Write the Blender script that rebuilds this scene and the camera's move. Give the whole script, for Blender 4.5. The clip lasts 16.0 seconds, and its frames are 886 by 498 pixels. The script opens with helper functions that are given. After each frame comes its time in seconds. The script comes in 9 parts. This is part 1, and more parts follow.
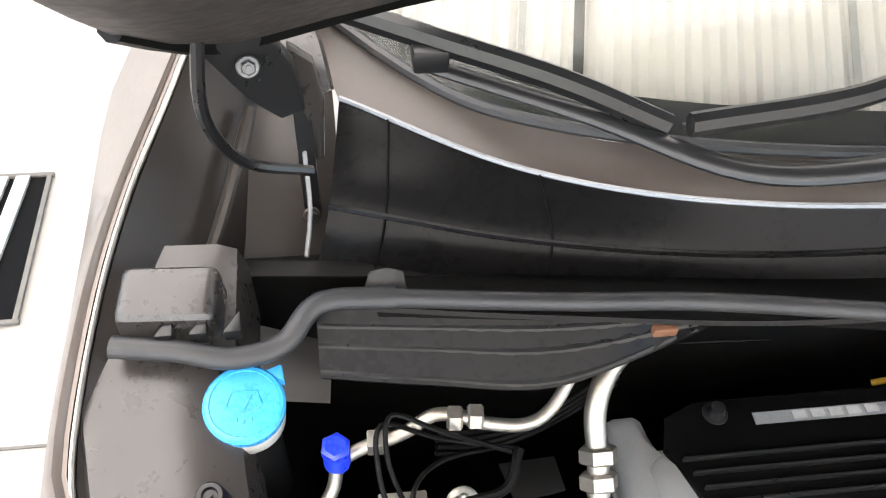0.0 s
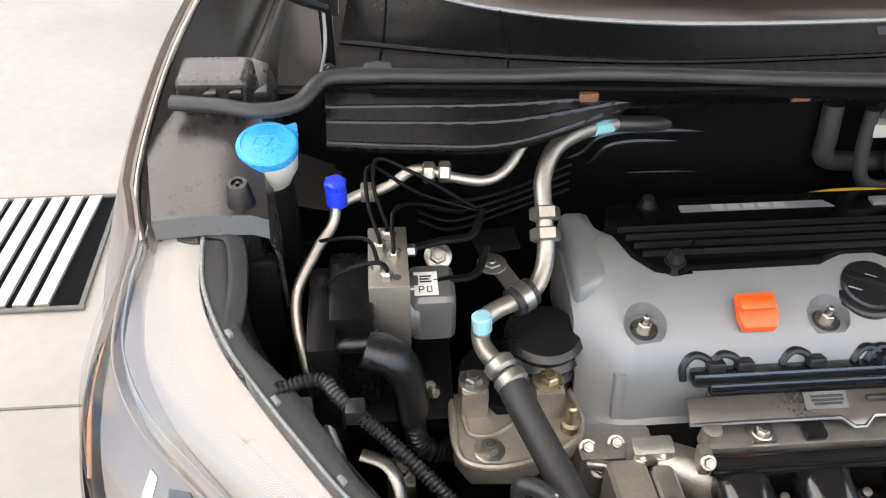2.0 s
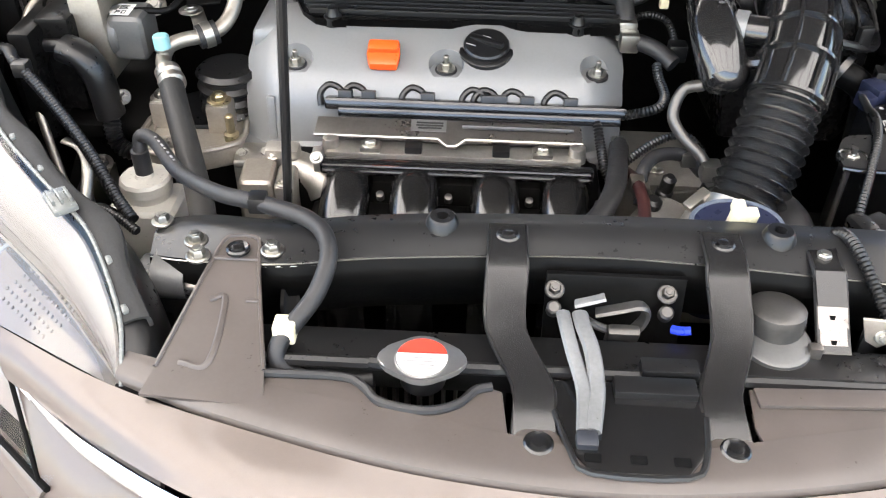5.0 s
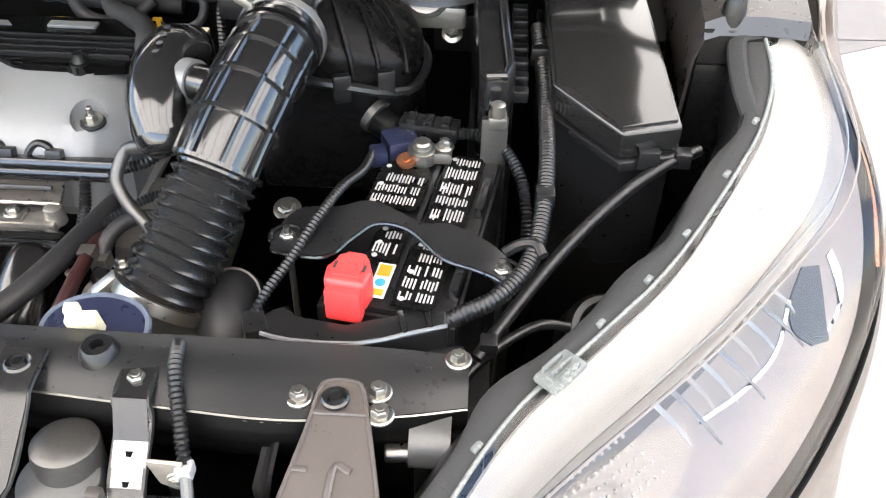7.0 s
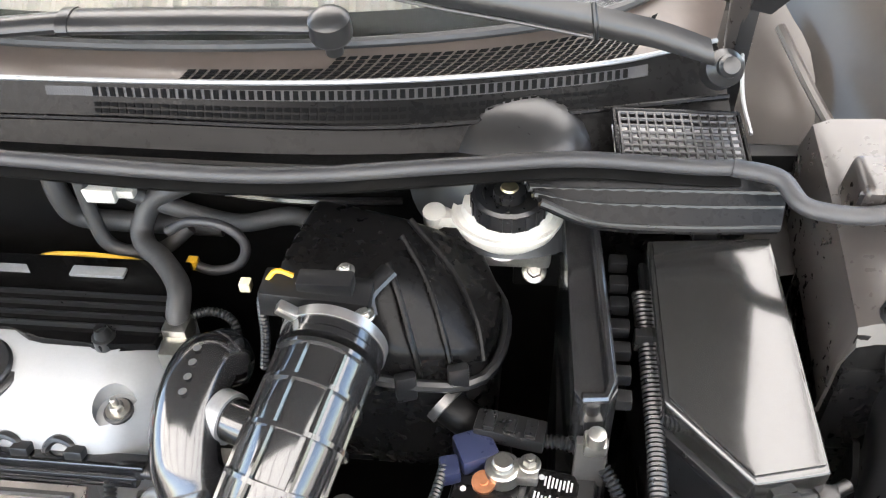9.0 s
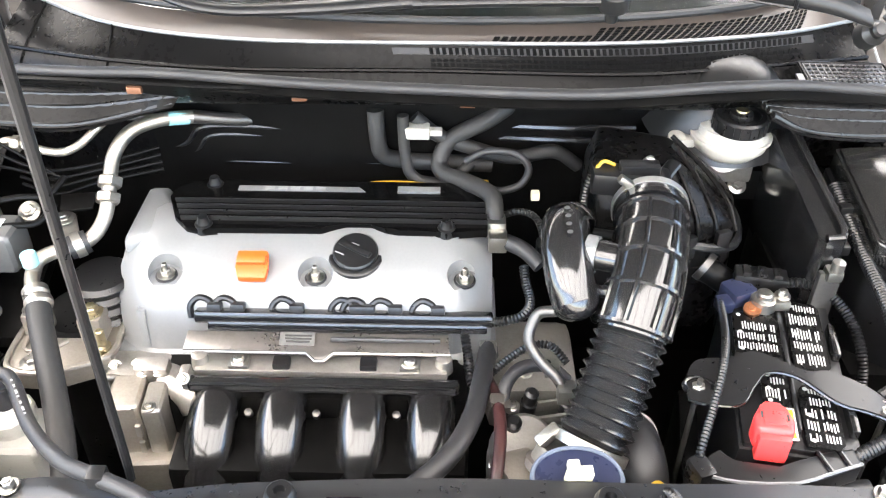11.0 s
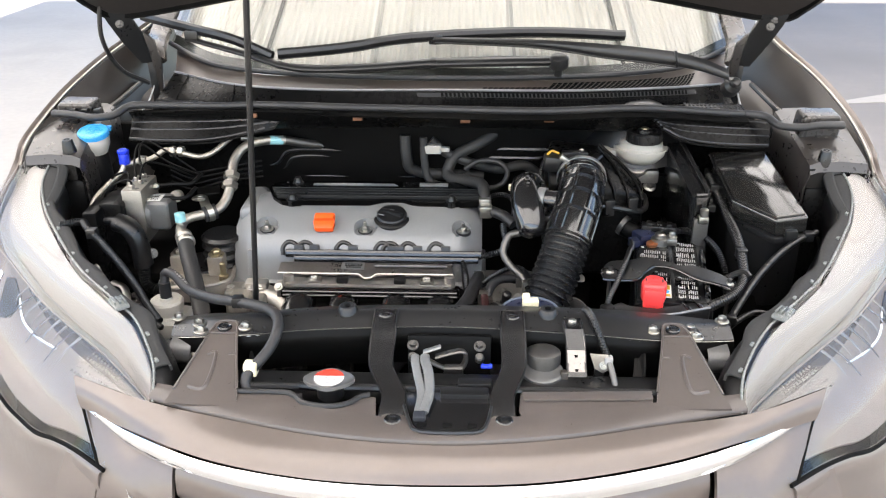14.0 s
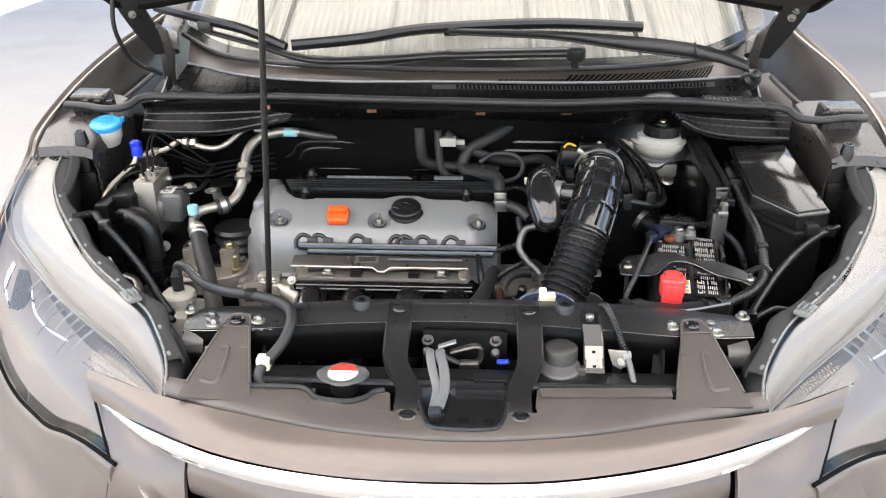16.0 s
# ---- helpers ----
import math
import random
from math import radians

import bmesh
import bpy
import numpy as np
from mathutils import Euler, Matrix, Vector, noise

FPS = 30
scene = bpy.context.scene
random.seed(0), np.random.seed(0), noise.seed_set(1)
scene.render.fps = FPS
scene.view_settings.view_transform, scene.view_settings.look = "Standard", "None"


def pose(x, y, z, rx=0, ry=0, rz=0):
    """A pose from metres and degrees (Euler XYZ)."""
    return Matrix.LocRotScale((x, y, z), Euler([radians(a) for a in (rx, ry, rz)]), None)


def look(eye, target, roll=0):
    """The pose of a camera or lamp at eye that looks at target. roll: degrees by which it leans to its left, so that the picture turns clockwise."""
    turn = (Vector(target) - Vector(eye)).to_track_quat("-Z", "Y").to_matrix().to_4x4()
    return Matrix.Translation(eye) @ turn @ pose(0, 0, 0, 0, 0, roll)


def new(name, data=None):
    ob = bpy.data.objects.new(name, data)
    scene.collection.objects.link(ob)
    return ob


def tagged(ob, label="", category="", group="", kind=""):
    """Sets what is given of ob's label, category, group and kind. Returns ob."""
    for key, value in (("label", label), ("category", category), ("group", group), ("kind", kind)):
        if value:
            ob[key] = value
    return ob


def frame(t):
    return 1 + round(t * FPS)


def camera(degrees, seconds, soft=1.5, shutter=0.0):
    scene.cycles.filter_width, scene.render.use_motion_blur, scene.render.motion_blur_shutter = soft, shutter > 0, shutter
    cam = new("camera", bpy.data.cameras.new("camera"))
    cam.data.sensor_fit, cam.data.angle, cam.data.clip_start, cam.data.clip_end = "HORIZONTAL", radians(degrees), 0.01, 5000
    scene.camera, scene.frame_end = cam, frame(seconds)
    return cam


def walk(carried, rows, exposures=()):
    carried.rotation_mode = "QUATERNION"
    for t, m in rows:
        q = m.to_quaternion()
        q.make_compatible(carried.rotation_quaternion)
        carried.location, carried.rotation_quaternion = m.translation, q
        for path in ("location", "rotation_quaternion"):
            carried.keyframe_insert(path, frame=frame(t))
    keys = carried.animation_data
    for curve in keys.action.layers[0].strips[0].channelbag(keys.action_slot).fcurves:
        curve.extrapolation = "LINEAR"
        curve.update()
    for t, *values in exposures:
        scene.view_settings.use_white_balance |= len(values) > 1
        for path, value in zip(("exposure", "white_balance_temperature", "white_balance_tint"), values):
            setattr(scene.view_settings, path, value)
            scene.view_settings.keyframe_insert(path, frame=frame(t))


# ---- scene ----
cam = camera(54.0, 16.0, soft=1.15)
PATH = [
    (0, (-0.666, 0.16, 1.653), (-0.448, 1.433, 0.126), 3.9),
    (0.5, (-0.656, 0.081, 1.653), (-0.458, 1.382, 0.148), 2.0),
    (1, (-0.621, -0.02, 1.65), (-0.496, 1.327, 0.177), -0.3),
    (1.5, (-0.632, -0.151, 1.605), (-0.479, 1.32, 0.259), 0.7),
    (2, (-0.63, -0.241, 1.556), (-0.512, 1.273, 0.255), 0.4),
    (2.5, (-0.613, -0.301, 1.512), (-0.514, 1.209, 0.204), 0.5),
    (3, (-0.542, -0.405, 1.46), (-0.544, 1.125, 0.171), -0.8),
    (3.2, (-0.508, -0.446, 1.442), (-0.525, 1.084, 0.155), -0.4),
    (5.3, (-0.05, -0.653, 1.425), (-0.126, 0.909, 0.179), 0.8),
    (5.5, (0.005, -0.639, 1.429), (-0.072, 0.919, 0.177), 0.1),
    (6, (0.149, -0.612, 1.429), (0.118, 0.955, 0.187), 0.4),
    (6.5, (0.305, -0.553, 1.424), (0.298, 0.993, 0.154), 1.0),
    (7, (0.454, -0.436, 1.451), (0.392, 1.066, 0.132), 1.3),
    (7.5, (0.529, -0.305, 1.481), (0.369, 1.183, 0.154), 0.1),
    (8, (0.551, -0.202, 1.521), (0.316, 1.275, 0.193), -1.7),
    (8.5, (0.547, -0.12, 1.559), (0.316, 1.336, 0.207), -3.4),
    (9, (0.41, -0.095, 1.591), (0.216, 1.348, 0.219), -2.4),
    (9.5, (0.221, -0.092, 1.614), (0.148, 1.343, 0.223), -0.2),
    (10, (0.041, -0.122, 1.632), (0.02, 1.325, 0.252), 0.6),
    (10.2, (-0.002, -0.161, 1.634), (-0.024, 1.305, 0.274), 0.7),
    (12.3, (0.03, -1.124, 1.611), (0.001, 0.655, 0.696), -0.3),
    (12.5, (0.036, -1.165, 1.61), (-0.005, 0.629, 0.728), -0.5),
    (13, (0.046, -1.189, 1.606), (-0.031, 0.611, 0.737), -0.6),
    (13.5, (0.048, -1.198, 1.607), (-0.017, 0.61, 0.754), -0.2),
    (14, (0.041, -1.196, 1.605), (-0.03, 0.613, 0.754), -0.2),
    (14.5, (0.034, -1.197, 1.603), (-0.033, 0.611, 0.752), 0.1),
    (15, (0.031, -1.194, 1.603), (-0.047, 0.61, 0.742), 0.3),
    (15.5, (0.033, -1.185, 1.599), (-0.051, 0.62, 0.743), -0.1),
    (16, (0.033, -1.179, 1.595), (-0.063, 0.623, 0.733), -0.3),
]
STOPS = 2.25
exposures = [(t, STOPS + s, 7000, 12) for t, s in ((0, 0.3), (0.6, 0.24), (1.5, -0.12), (3.2, -0.3), (5.3, 0.35), (6.0, 0.6), (6.8, 0.5), (7.5, 0.25), (8.2, 0.28), (8.6, 0.45), (9.0, 0.95), (10.2, 1.25), (12.3, 0.5), (12.6, 0.33), (13.0, 0.05), (13.5, -0.13), (16, -0.2))]
walk(cam, [(t, look(eye, target, roll)) for t, eye, target, roll in PATH], exposures)

# ---- daylight ----
world = bpy.data.worlds.new("sky")
scene.world = world
world.use_nodes = True
wn = world.node_tree
sky = wn.nodes.new("ShaderNodeTexSky")
sky.sky_type, sky.sun_disc = "NISHITA", False
sky.sun_elevation, sky.sun_rotation = radians(58), radians(200)
bg = wn.nodes["Background"]
bg.inputs["Strength"].default_value = 0.15
wn.links.new(sky.outputs["Color"], bg.inputs["Color"])
sun = new("sun", bpy.data.lights.new("sun", "SUN"))
sun.data.energy, sun.data.angle, sun.data.color = 4.0, radians(0.6), (1.0, 0.95, 0.88)
SUN_WAY = Vector((-0.25, -0.42, 0.87))
sun.matrix_world = look((0, 0, 8), Vector((0, 0, 8)) - SUN_WAY)


# ---- materials ----
def nodes_of(name):
    m = bpy.data.materials.new(name)
    m.use_nodes = True
    return m, m.node_tree, m.node_tree.nodes["Principled BSDF"]


def mat(name, col, rough=0.5, metal=0.0, vary=0.15, scale=30.0, bump=0.0, bump_scale=400.0, coat=0.0, rvary=0.12, dirt=None, dirt_amount=0.35, spec=0.5):
    """Colour and gloss that vary at two scales, with a fine relief."""
    m, nt, p = nodes_of(name)
    tc = nt.nodes.new("ShaderNodeTexCoord")
    big = nt.nodes.new("ShaderNodeTexNoise")
    big.inputs["Scale"].default_value, big.inputs["Detail"].default_value = scale, 5
    fine = nt.nodes.new("ShaderNodeTexNoise")
    fine.inputs["Scale"].default_value, fine.inputs["Detail"].default_value = scale * 9, 3
    for n in (big, fine):
        nt.links.new(tc.outputs["Object"], n.inputs["Vector"])
    both = nt.nodes.new("ShaderNodeMath")
    both.operation = "ADD"
    nt.links.new(big.outputs["Fac"], both.inputs[0])
    nt.links.new(fine.outputs["Fac"], both.inputs[1])
    half = nt.nodes.new("ShaderNodeMath")
    half.operation, half.inputs[1].default_value = "MULTIPLY", 0.5
    nt.links.new(both.outputs[0], half.inputs[0])
    ramp = nt.nodes.new("ShaderNodeValToRGB")
    ramp.color_ramp.elements[0].position, ramp.color_ramp.elements[1].position = 0.3, 0.7
    ramp.color_ramp.elements[0].color = (*[max(0, c * (1 - vary)) for c in col], 1)
    ramp.color_ramp.elements[1].color = (*[min(1, c * (1 + vary)) for c in col], 1)
    nt.links.new(half.outputs[0], ramp.inputs[0])
    out = ramp.outputs[0]
    if dirt:
        dn = nt.nodes.new("ShaderNodeTexNoise")
        dn.inputs["Scale"].default_value, dn.inputs["Detail"].default_value = scale * 0.35, 3
        nt.links.new(tc.outputs["Object"], dn.inputs["Vector"])
        dr = nt.nodes.new("ShaderNodeValToRGB")
        dr.color_ramp.elements[0].position, dr.color_ramp.elements[1].position = 0.5, 0.72
        dr.color_ramp.elements[1].color = (dirt_amount, dirt_amount, dirt_amount, 1)
        nt.links.new(dn.outputs["Fac"], dr.inputs[0])
        mx = nt.nodes.new("ShaderNodeMix")
        mx.data_type = "RGBA"
        nt.links.new(dr.outputs[0], mx.inputs["Factor"])
        nt.links.new(out, mx.inputs["A"])
        mx.inputs["B"].default_value = (*dirt, 1)
        out = mx.outputs["Result"]
    nt.links.new(out, p.inputs["Base Color"])
    rr = nt.nodes.new("ShaderNodeMapRange")
    rr.inputs["To Min"].default_value, rr.inputs["To Max"].default_value = max(0.02, rough - rvary), min(1, rough + rvary)
    rr.inputs["From Min"].default_value, rr.inputs["From Max"].default_value = 0.3, 0.7
    nt.links.new(half.outputs[0], rr.inputs["Value"])
    nt.links.new(rr.outputs["Result"], p.inputs["Roughness"])
    p.inputs["Metallic"].default_value, p.inputs["Coat Weight"].default_value = metal, coat
    p.inputs["Coat Roughness"].default_value = 0.08
    p.inputs["Specular IOR Level"].default_value = spec
    if bump:
        bn = nt.nodes.new("ShaderNodeTexNoise")
        bn.inputs["Scale"].default_value, bn.inputs["Detail"].default_value = bump_scale, 4
        nt.links.new(tc.outputs["Object"], bn.inputs["Vector"])
        b = nt.nodes.new("ShaderNodeBump")
        b.inputs["Strength"].default_value, b.inputs["Distance"].default_value = bump, 0.001
        nt.links.new(bn.outputs["Fac"], b.inputs["Height"])
        nt.links.new(b.outputs["Normal"], p.inputs["Normal"])
    return m


BLACK = mat("black_plastic", (0.009, 0.009, 0.0095), 0.3, vary=0.1, rvary=0.04, scale=18, bump=0.04, bump_scale=900, dirt=(0.02, 0.019, 0.018), dirt_amount=0.15)
SATIN = mat("satin_black_plastic", (0.005, 0.0048, 0.0048), 0.28, vary=0.05, rvary=0.03, scale=12, bump=0.02, bump_scale=900, dirt=(0.012, 0.011, 0.0105), dirt_amount=0.15, spec=0.12)
TRAY = mat("brown_tray_plastic", (0.06, 0.047, 0.04), 0.32, vary=0.08, rvary=0.04, scale=12, bump=0.05, bump_scale=900, dirt=(0.09, 0.076, 0.068), dirt_amount=0.3)
UNDERPAINT = mat("dull_brown_underside_paint", (0.036, 0.031, 0.029), 0.45, metal=0.1, vary=0.1, scale=10, spec=0.4)
# Body brown darkened about sixfold; the gutter's shade is in this colour.
APRON = mat("shaded_brown_inner_wing_paint", (0.022, 0.0185, 0.0165), 0.33, metal=0.15, vary=0.12, rvary=0.05, scale=9, bump=0.04, bump_scale=300, dirt=(0.075, 0.065, 0.058), dirt_amount=0.35)
WIPER = mat("weathered_satin_black_arm", (0.016, 0.016, 0.0165), 0.3, vary=0.1, rvary=0.03, scale=12, dirt=(0.035, 0.033, 0.031), dirt_amount=0.2, spec=0.5)
LIDBLACK = mat("moulded_black_lid", (0.012, 0.0117, 0.0113), 0.15, rvary=0.03, scale=14, bump=0.006, bump_scale=900, dirt=(0.02, 0.018, 0.017), dirt_amount=0.2, coat=0.5, spec=0.7)
# Very low base and specular carry the bonnet's shade on the coil cover.
PIANO = mat("shaded_polished_black_plastic", (0.003, 0.0029, 0.0029), 0.17, vary=0.1, rvary=0.03, scale=14, dirt=(0.006, 0.0056, 0.0054), dirt_amount=0.2, spec=0.07)
GLOSS = mat("glossy_black_plastic", (0.009, 0.009, 0.0095), 0.16, rvary=0.04, bump=0.05, bump_scale=60, dirt=(0.03, 0.028, 0.026), dirt_amount=0.25, spec=0.9)
# Base lowered to near black; missing bonnet shade is put into it.
BAY = mat("shade_black_bay_paint", (0.0042, 0.0041, 0.004), 0.4, vary=0.3, bump=0.06, dirt=(0.009, 0.0082, 0.0076), spec=0.1)
BEAM = mat("black_painted_steel", (0.016, 0.016, 0.0165), 0.3, rvary=0.04, vary=0.08, scale=14, bump=0.03, bump_scale=200, dirt=(0.04, 0.036, 0.033), dirt_amount=0.2)
PANEL = mat("brown_grey_plastic", (0.031, 0.027, 0.025), 0.28, vary=0.08, rvary=0.02, scale=12, spec=0.68)
BELLOWS = mat("ribbed_black_rubber", (0.010, 0.010, 0.0105), 0.24, rvary=0.06, vary=0.15, scale=14, dirt=(0.03, 0.028, 0.025), dirt_amount=0.3, spec=0.75)
RUBBER = mat("grey_black_rubber", (0.018, 0.018, 0.0195), 0.5, bump=0.2, bump_scale=500, dirt=(0.06, 0.055, 0.05), dirt_amount=0.3)
HOSE = mat("woven_black_hose", (0.02, 0.02, 0.02), 0.6, bump=0.35, bump_scale=700, dirt=(0.05, 0.045, 0.04))
ALU = mat("cast_aluminium", (0.42, 0.40, 0.37), 0.42, metal=0.85, bump=0.4, bump_scale=300, dirt=(0.2, 0.17, 0.135), dirt_amount=0.4)
PIPE = mat("dull_aluminium_pipe", (0.38, 0.355, 0.315), 0.42, metal=0.9, bump=0.15, dirt=(0.25, 0.2, 0.15), dirt_amount=0.35)
COVER = mat("silver_grey_paint", (0.21, 0.213, 0.216), 0.42, metal=0.25, vary=0.06, bump=0.12, bump_scale=800, dirt=(0.22, 0.21, 0.2), dirt_amount=0.25)
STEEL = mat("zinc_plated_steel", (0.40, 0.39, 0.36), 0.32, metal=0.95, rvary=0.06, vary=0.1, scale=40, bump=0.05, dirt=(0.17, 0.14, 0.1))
BRASS = mat("yellow_zinc_bolt", (0.40, 0.34, 0.22), 0.35, metal=0.9)
RAILSTEEL = mat("satin_bare_steel_plate", (0.27, 0.25, 0.235), 0.3, metal=0.9, rvary=0.06, vary=0.12, scale=24, bump=0.03, dirt=(0.1, 0.09, 0.08), dirt_amount=0.4)
STRAPBLACK = mat("gloss_black_strap_paint", (0.012, 0.012, 0.0125), 0.22, rvary=0.05, vary=0.1, scale=20, bump=0.02, bump_scale=300, dirt=(0.035, 0.03, 0.027), dirt_amount=0.2, spec=0.7)
DUCT = mat("moulded_black_duct", (0.011, 0.011, 0.0115), 0.13, vary=0.12, rvary=0.03, scale=22, bump=0.02, bump_scale=40, dirt=(0.03, 0.028, 0.026), dirt_amount=0.2, spec=1.0)
OXIDE = mat("dark_red_rubber", (0.035, 0.010, 0.010), 0.4, vary=0.15)
MOTOR = mat("dull_grey_motor_case", (0.13, 0.13, 0.128), 0.42, metal=0.5, vary=0.12, bump=0.1)
CHROME = mat("chrome", (0.85, 0.86, 0.88), 0.08, metal=1.0, vary=0.03, rvary=0.03)
DARKSTEEL = mat("dark_steel", (0.12, 0.115, 0.11), 0.4, metal=0.8, bump=0.1)
PAINT = mat("brown_grey_metallic_paint", (0.14, 0.115, 0.102), 0.38, metal=0.4, vary=0.05, scale=90, coat=0.45, rvary=0.04)
TAUPE = mat("taupe_moulded_plastic", (0.084, 0.071, 0.065), 0.3, vary=0.06, rvary=0.03, bump=0.012, bump_scale=450, dirt=(0.13, 0.11, 0.10), dirt_amount=0.3)
CAPMETAL = mat("pressed_cap_metal", (0.42, 0.42, 0.415), 0.32, metal=0.9, vary=0.05, rvary=0.04)
CASTING = mat("warm_cast_aluminium", (0.4, 0.365, 0.32), 0.45, metal=0.7, bump=0.3, bump_scale=300, dirt=(0.25, 0.21, 0.17), dirt_amount=0.4)
BLUE = mat("pale_blue_plastic", (0.03, 0.32, 0.68), 0.3, vary=0.08)
CAPBLUE = mat("royal_blue_plastic", (0.012, 0.04, 0.62), 0.3, vary=0.1)
TEAL = mat("pale_teal_plastic", (0.25, 0.52, 0.56), 0.4, vary=0.1)
ORANGE = mat("orange_plastic", (0.9, 0.10, 0.015), 0.35, vary=0.06)
RED = mat("red_plastic", (0.74, 0.05, 0.05), 0.35, vary=0.08)
YELLOW = mat("yellow_plastic", (0.5, 0.29, 0.02), 0.4)
CREAM = mat("cream_plastic", (0.75, 0.68, 0.48), 0.45)
MILK = mat("milky_white_plastic", (0.43, 0.415, 0.375), 0.35, vary=0.05, bump=0.1, dirt=(0.34, 0.3, 0.23), dirt_amount=0.3)
WHITE = mat("white_print", (0.72, 0.72, 0.70), 0.5, vary=0.05)
LABELPRINT = mat("pale_label_print", (0.42, 0.42, 0.41), 0.5, vary=0.08)
GREYPRINT = mat("grey_print", (0.3, 0.3, 0.3), 0.5)
DARKPRINT = mat("dark_print", (0.03, 0.03, 0.03), 0.5)
REDPRINT = mat("red_print", (0.7, 0.05, 0.03), 0.45)
COPPER = mat("copper", (0.62, 0.27, 0.14), 0.35, metal=0.9)
JOINT = mat("dirty_joint", (0.13, 0.12, 0.105), 0.9, vary=0.3, scale=4)
DARKMARK = mat("dull_mould_mark", (0.06, 0.06, 0.062), 0.4)
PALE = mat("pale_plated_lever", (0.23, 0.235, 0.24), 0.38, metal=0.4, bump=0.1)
PADGREY = mat("blue_grey_rubber", (0.10, 0.12, 0.16), 0.4)
INK = mat("dark_slate_rubber", (0.025, 0.028, 0.036), 0.4)
NAVY = mat("navy_plastic", (0.016, 0.02, 0.045), 0.28, vary=0.05, rvary=0.02, scale=10)
CONCRETE = mat("concrete", (0.30, 0.278, 0.25), 0.8, vary=0.12, scale=2.5, bump=0.4, bump_scale=120, dirt=(0.19, 0.175, 0.15), dirt_amount=0.5)
DARKGAP = mat("dark_pit", (0.004, 0.004, 0.004), 0.9, spec=0.1)
SHADED_GROUND = mat("shaded_ground_grey", (0.17, 0.155, 0.145), 0.85, vary=0.15, scale=1.5, bump=0.5, bump_scale=200, dirt=(0.1, 0.09, 0.085), dirt_amount=0.5)
SHADE = mat("cream_sunshade", (0.74, 0.71, 0.66), 0.7, vary=0.04, scale=8, dirt=(0.7, 0.66, 0.6), dirt_amount=0.4)
SEAM = mat("grey_seam_tape", (0.45, 0.44, 0.42), 0.6)
LUG = mat("clear_grey_lug", (0.16, 0.17, 0.165), 0.25, vary=0.1)
GRATE = mat("galvanised_grate", (0.5, 0.48, 0.45), 0.5, metal=0.5, vary=0.15)
REFLECT = mat("headlight_reflector", (0.16, 0.148, 0.142), 0.22, metal=0.4, rvary=0.03, vary=0.1, scale=12)
HOUSING = mat("headlight_bezel", (0.27, 0.248, 0.232), 0.36, rvary=0.02, vary=0.04, scale=10)
BEZEL = mat("grey_inner_bezel", (0.2, 0.182, 0.172), 0.35, vary=0.05, rvary=0.03, scale=14)
LAMPFLOOR = mat("brown_grey_lamp_floor", (0.20, 0.17, 0.155), 0.35, vary=0.1, rvary=0.03, scale=16)
AMBER = mat("amber_plastic", (0.4, 0.16, 0.08), 0.3)
FOAM = mat("grey_foam", (0.022, 0.022, 0.022), 0.8, bump=0.3)
RUST = mat("rusty_clip", (0.2, 0.09, 0.05), 0.6, metal=0.4)


def glass(name, col, rough, alpha_mix):
    m, nt, p = nodes_of(name)
    p.inputs["Base Color"].default_value = (*col, 1)
    p.inputs["Roughness"].default_value = rough
    tr = nt.nodes.new("ShaderNodeBsdfTransparent")
    tr.inputs["Color"].default_value = (*col, 1)
    mx = nt.nodes.new("ShaderNodeMixShader")
    mx.inputs["Fac"].default_value = alpha_mix
    out = nt.nodes["Material Output"]
    p.inputs["Metallic"].default_value = 0.0
    nt.links.new(tr.outputs[0], mx.inputs[1])
    nt.links.new(p.outputs[0], mx.inputs[2])
    nt.links.new(mx.outputs[0], out.inputs["Surface"])
    return m




def clear_lens():
    """Clear plastic: see-through, with more gloss at a slant."""
    m, nt, p = nodes_of("clear_polycarbonate")
    nt.nodes.remove(p)
    tr, gl = nt.nodes.new("ShaderNodeBsdfTransparent"), nt.nodes.new("ShaderNodeBsdfGlossy")
    tr.inputs["Color"].default_value = (0.97, 0.97, 0.97, 1)
    gl.inputs["Roughness"].default_value = 0.04
    fr, mx = nt.nodes.new("ShaderNodeLayerWeight"), nt.nodes.new("ShaderNodeMixShader")
    pw, ml = nt.nodes.new("ShaderNodeMath"), nt.nodes.new("ShaderNodeMath")
    pw.operation, pw.inputs[1].default_value = "POWER", 5.0
    ml.operation, ml.inputs[1].default_value, ml.inputs[2].default_value = "MULTIPLY_ADD", 0.5, 0.03
    nt.links.new(fr.outputs["Facing"], pw.inputs[0])
    nt.links.new(pw.outputs[0], ml.inputs[0])
    nt.links.new(ml.outputs[0], mx.inputs["Fac"])
    nt.links.new(tr.outputs[0], mx.inputs[1])
    nt.links.new(gl.outputs[0], mx.inputs[2])
    nt.links.new(mx.outputs[0], nt.nodes["Material Output"].inputs["Surface"])
    return m


LENS = clear_lens()
GLASS = glass("tinted_windscreen", (0.94, 0.945, 0.935), 0.02, 0.2)
GLASS.node_tree.nodes["Principled BSDF"].inputs["Base Color"].default_value = (0.02, 0.022, 0.022, 1)
GLASS.node_tree.nodes["Principled BSDF"].inputs["Coat Weight"].default_value = 1.0
GLASS.node_tree.nodes["Principled BSDF"].inputs["IOR"].default_value = 1.5


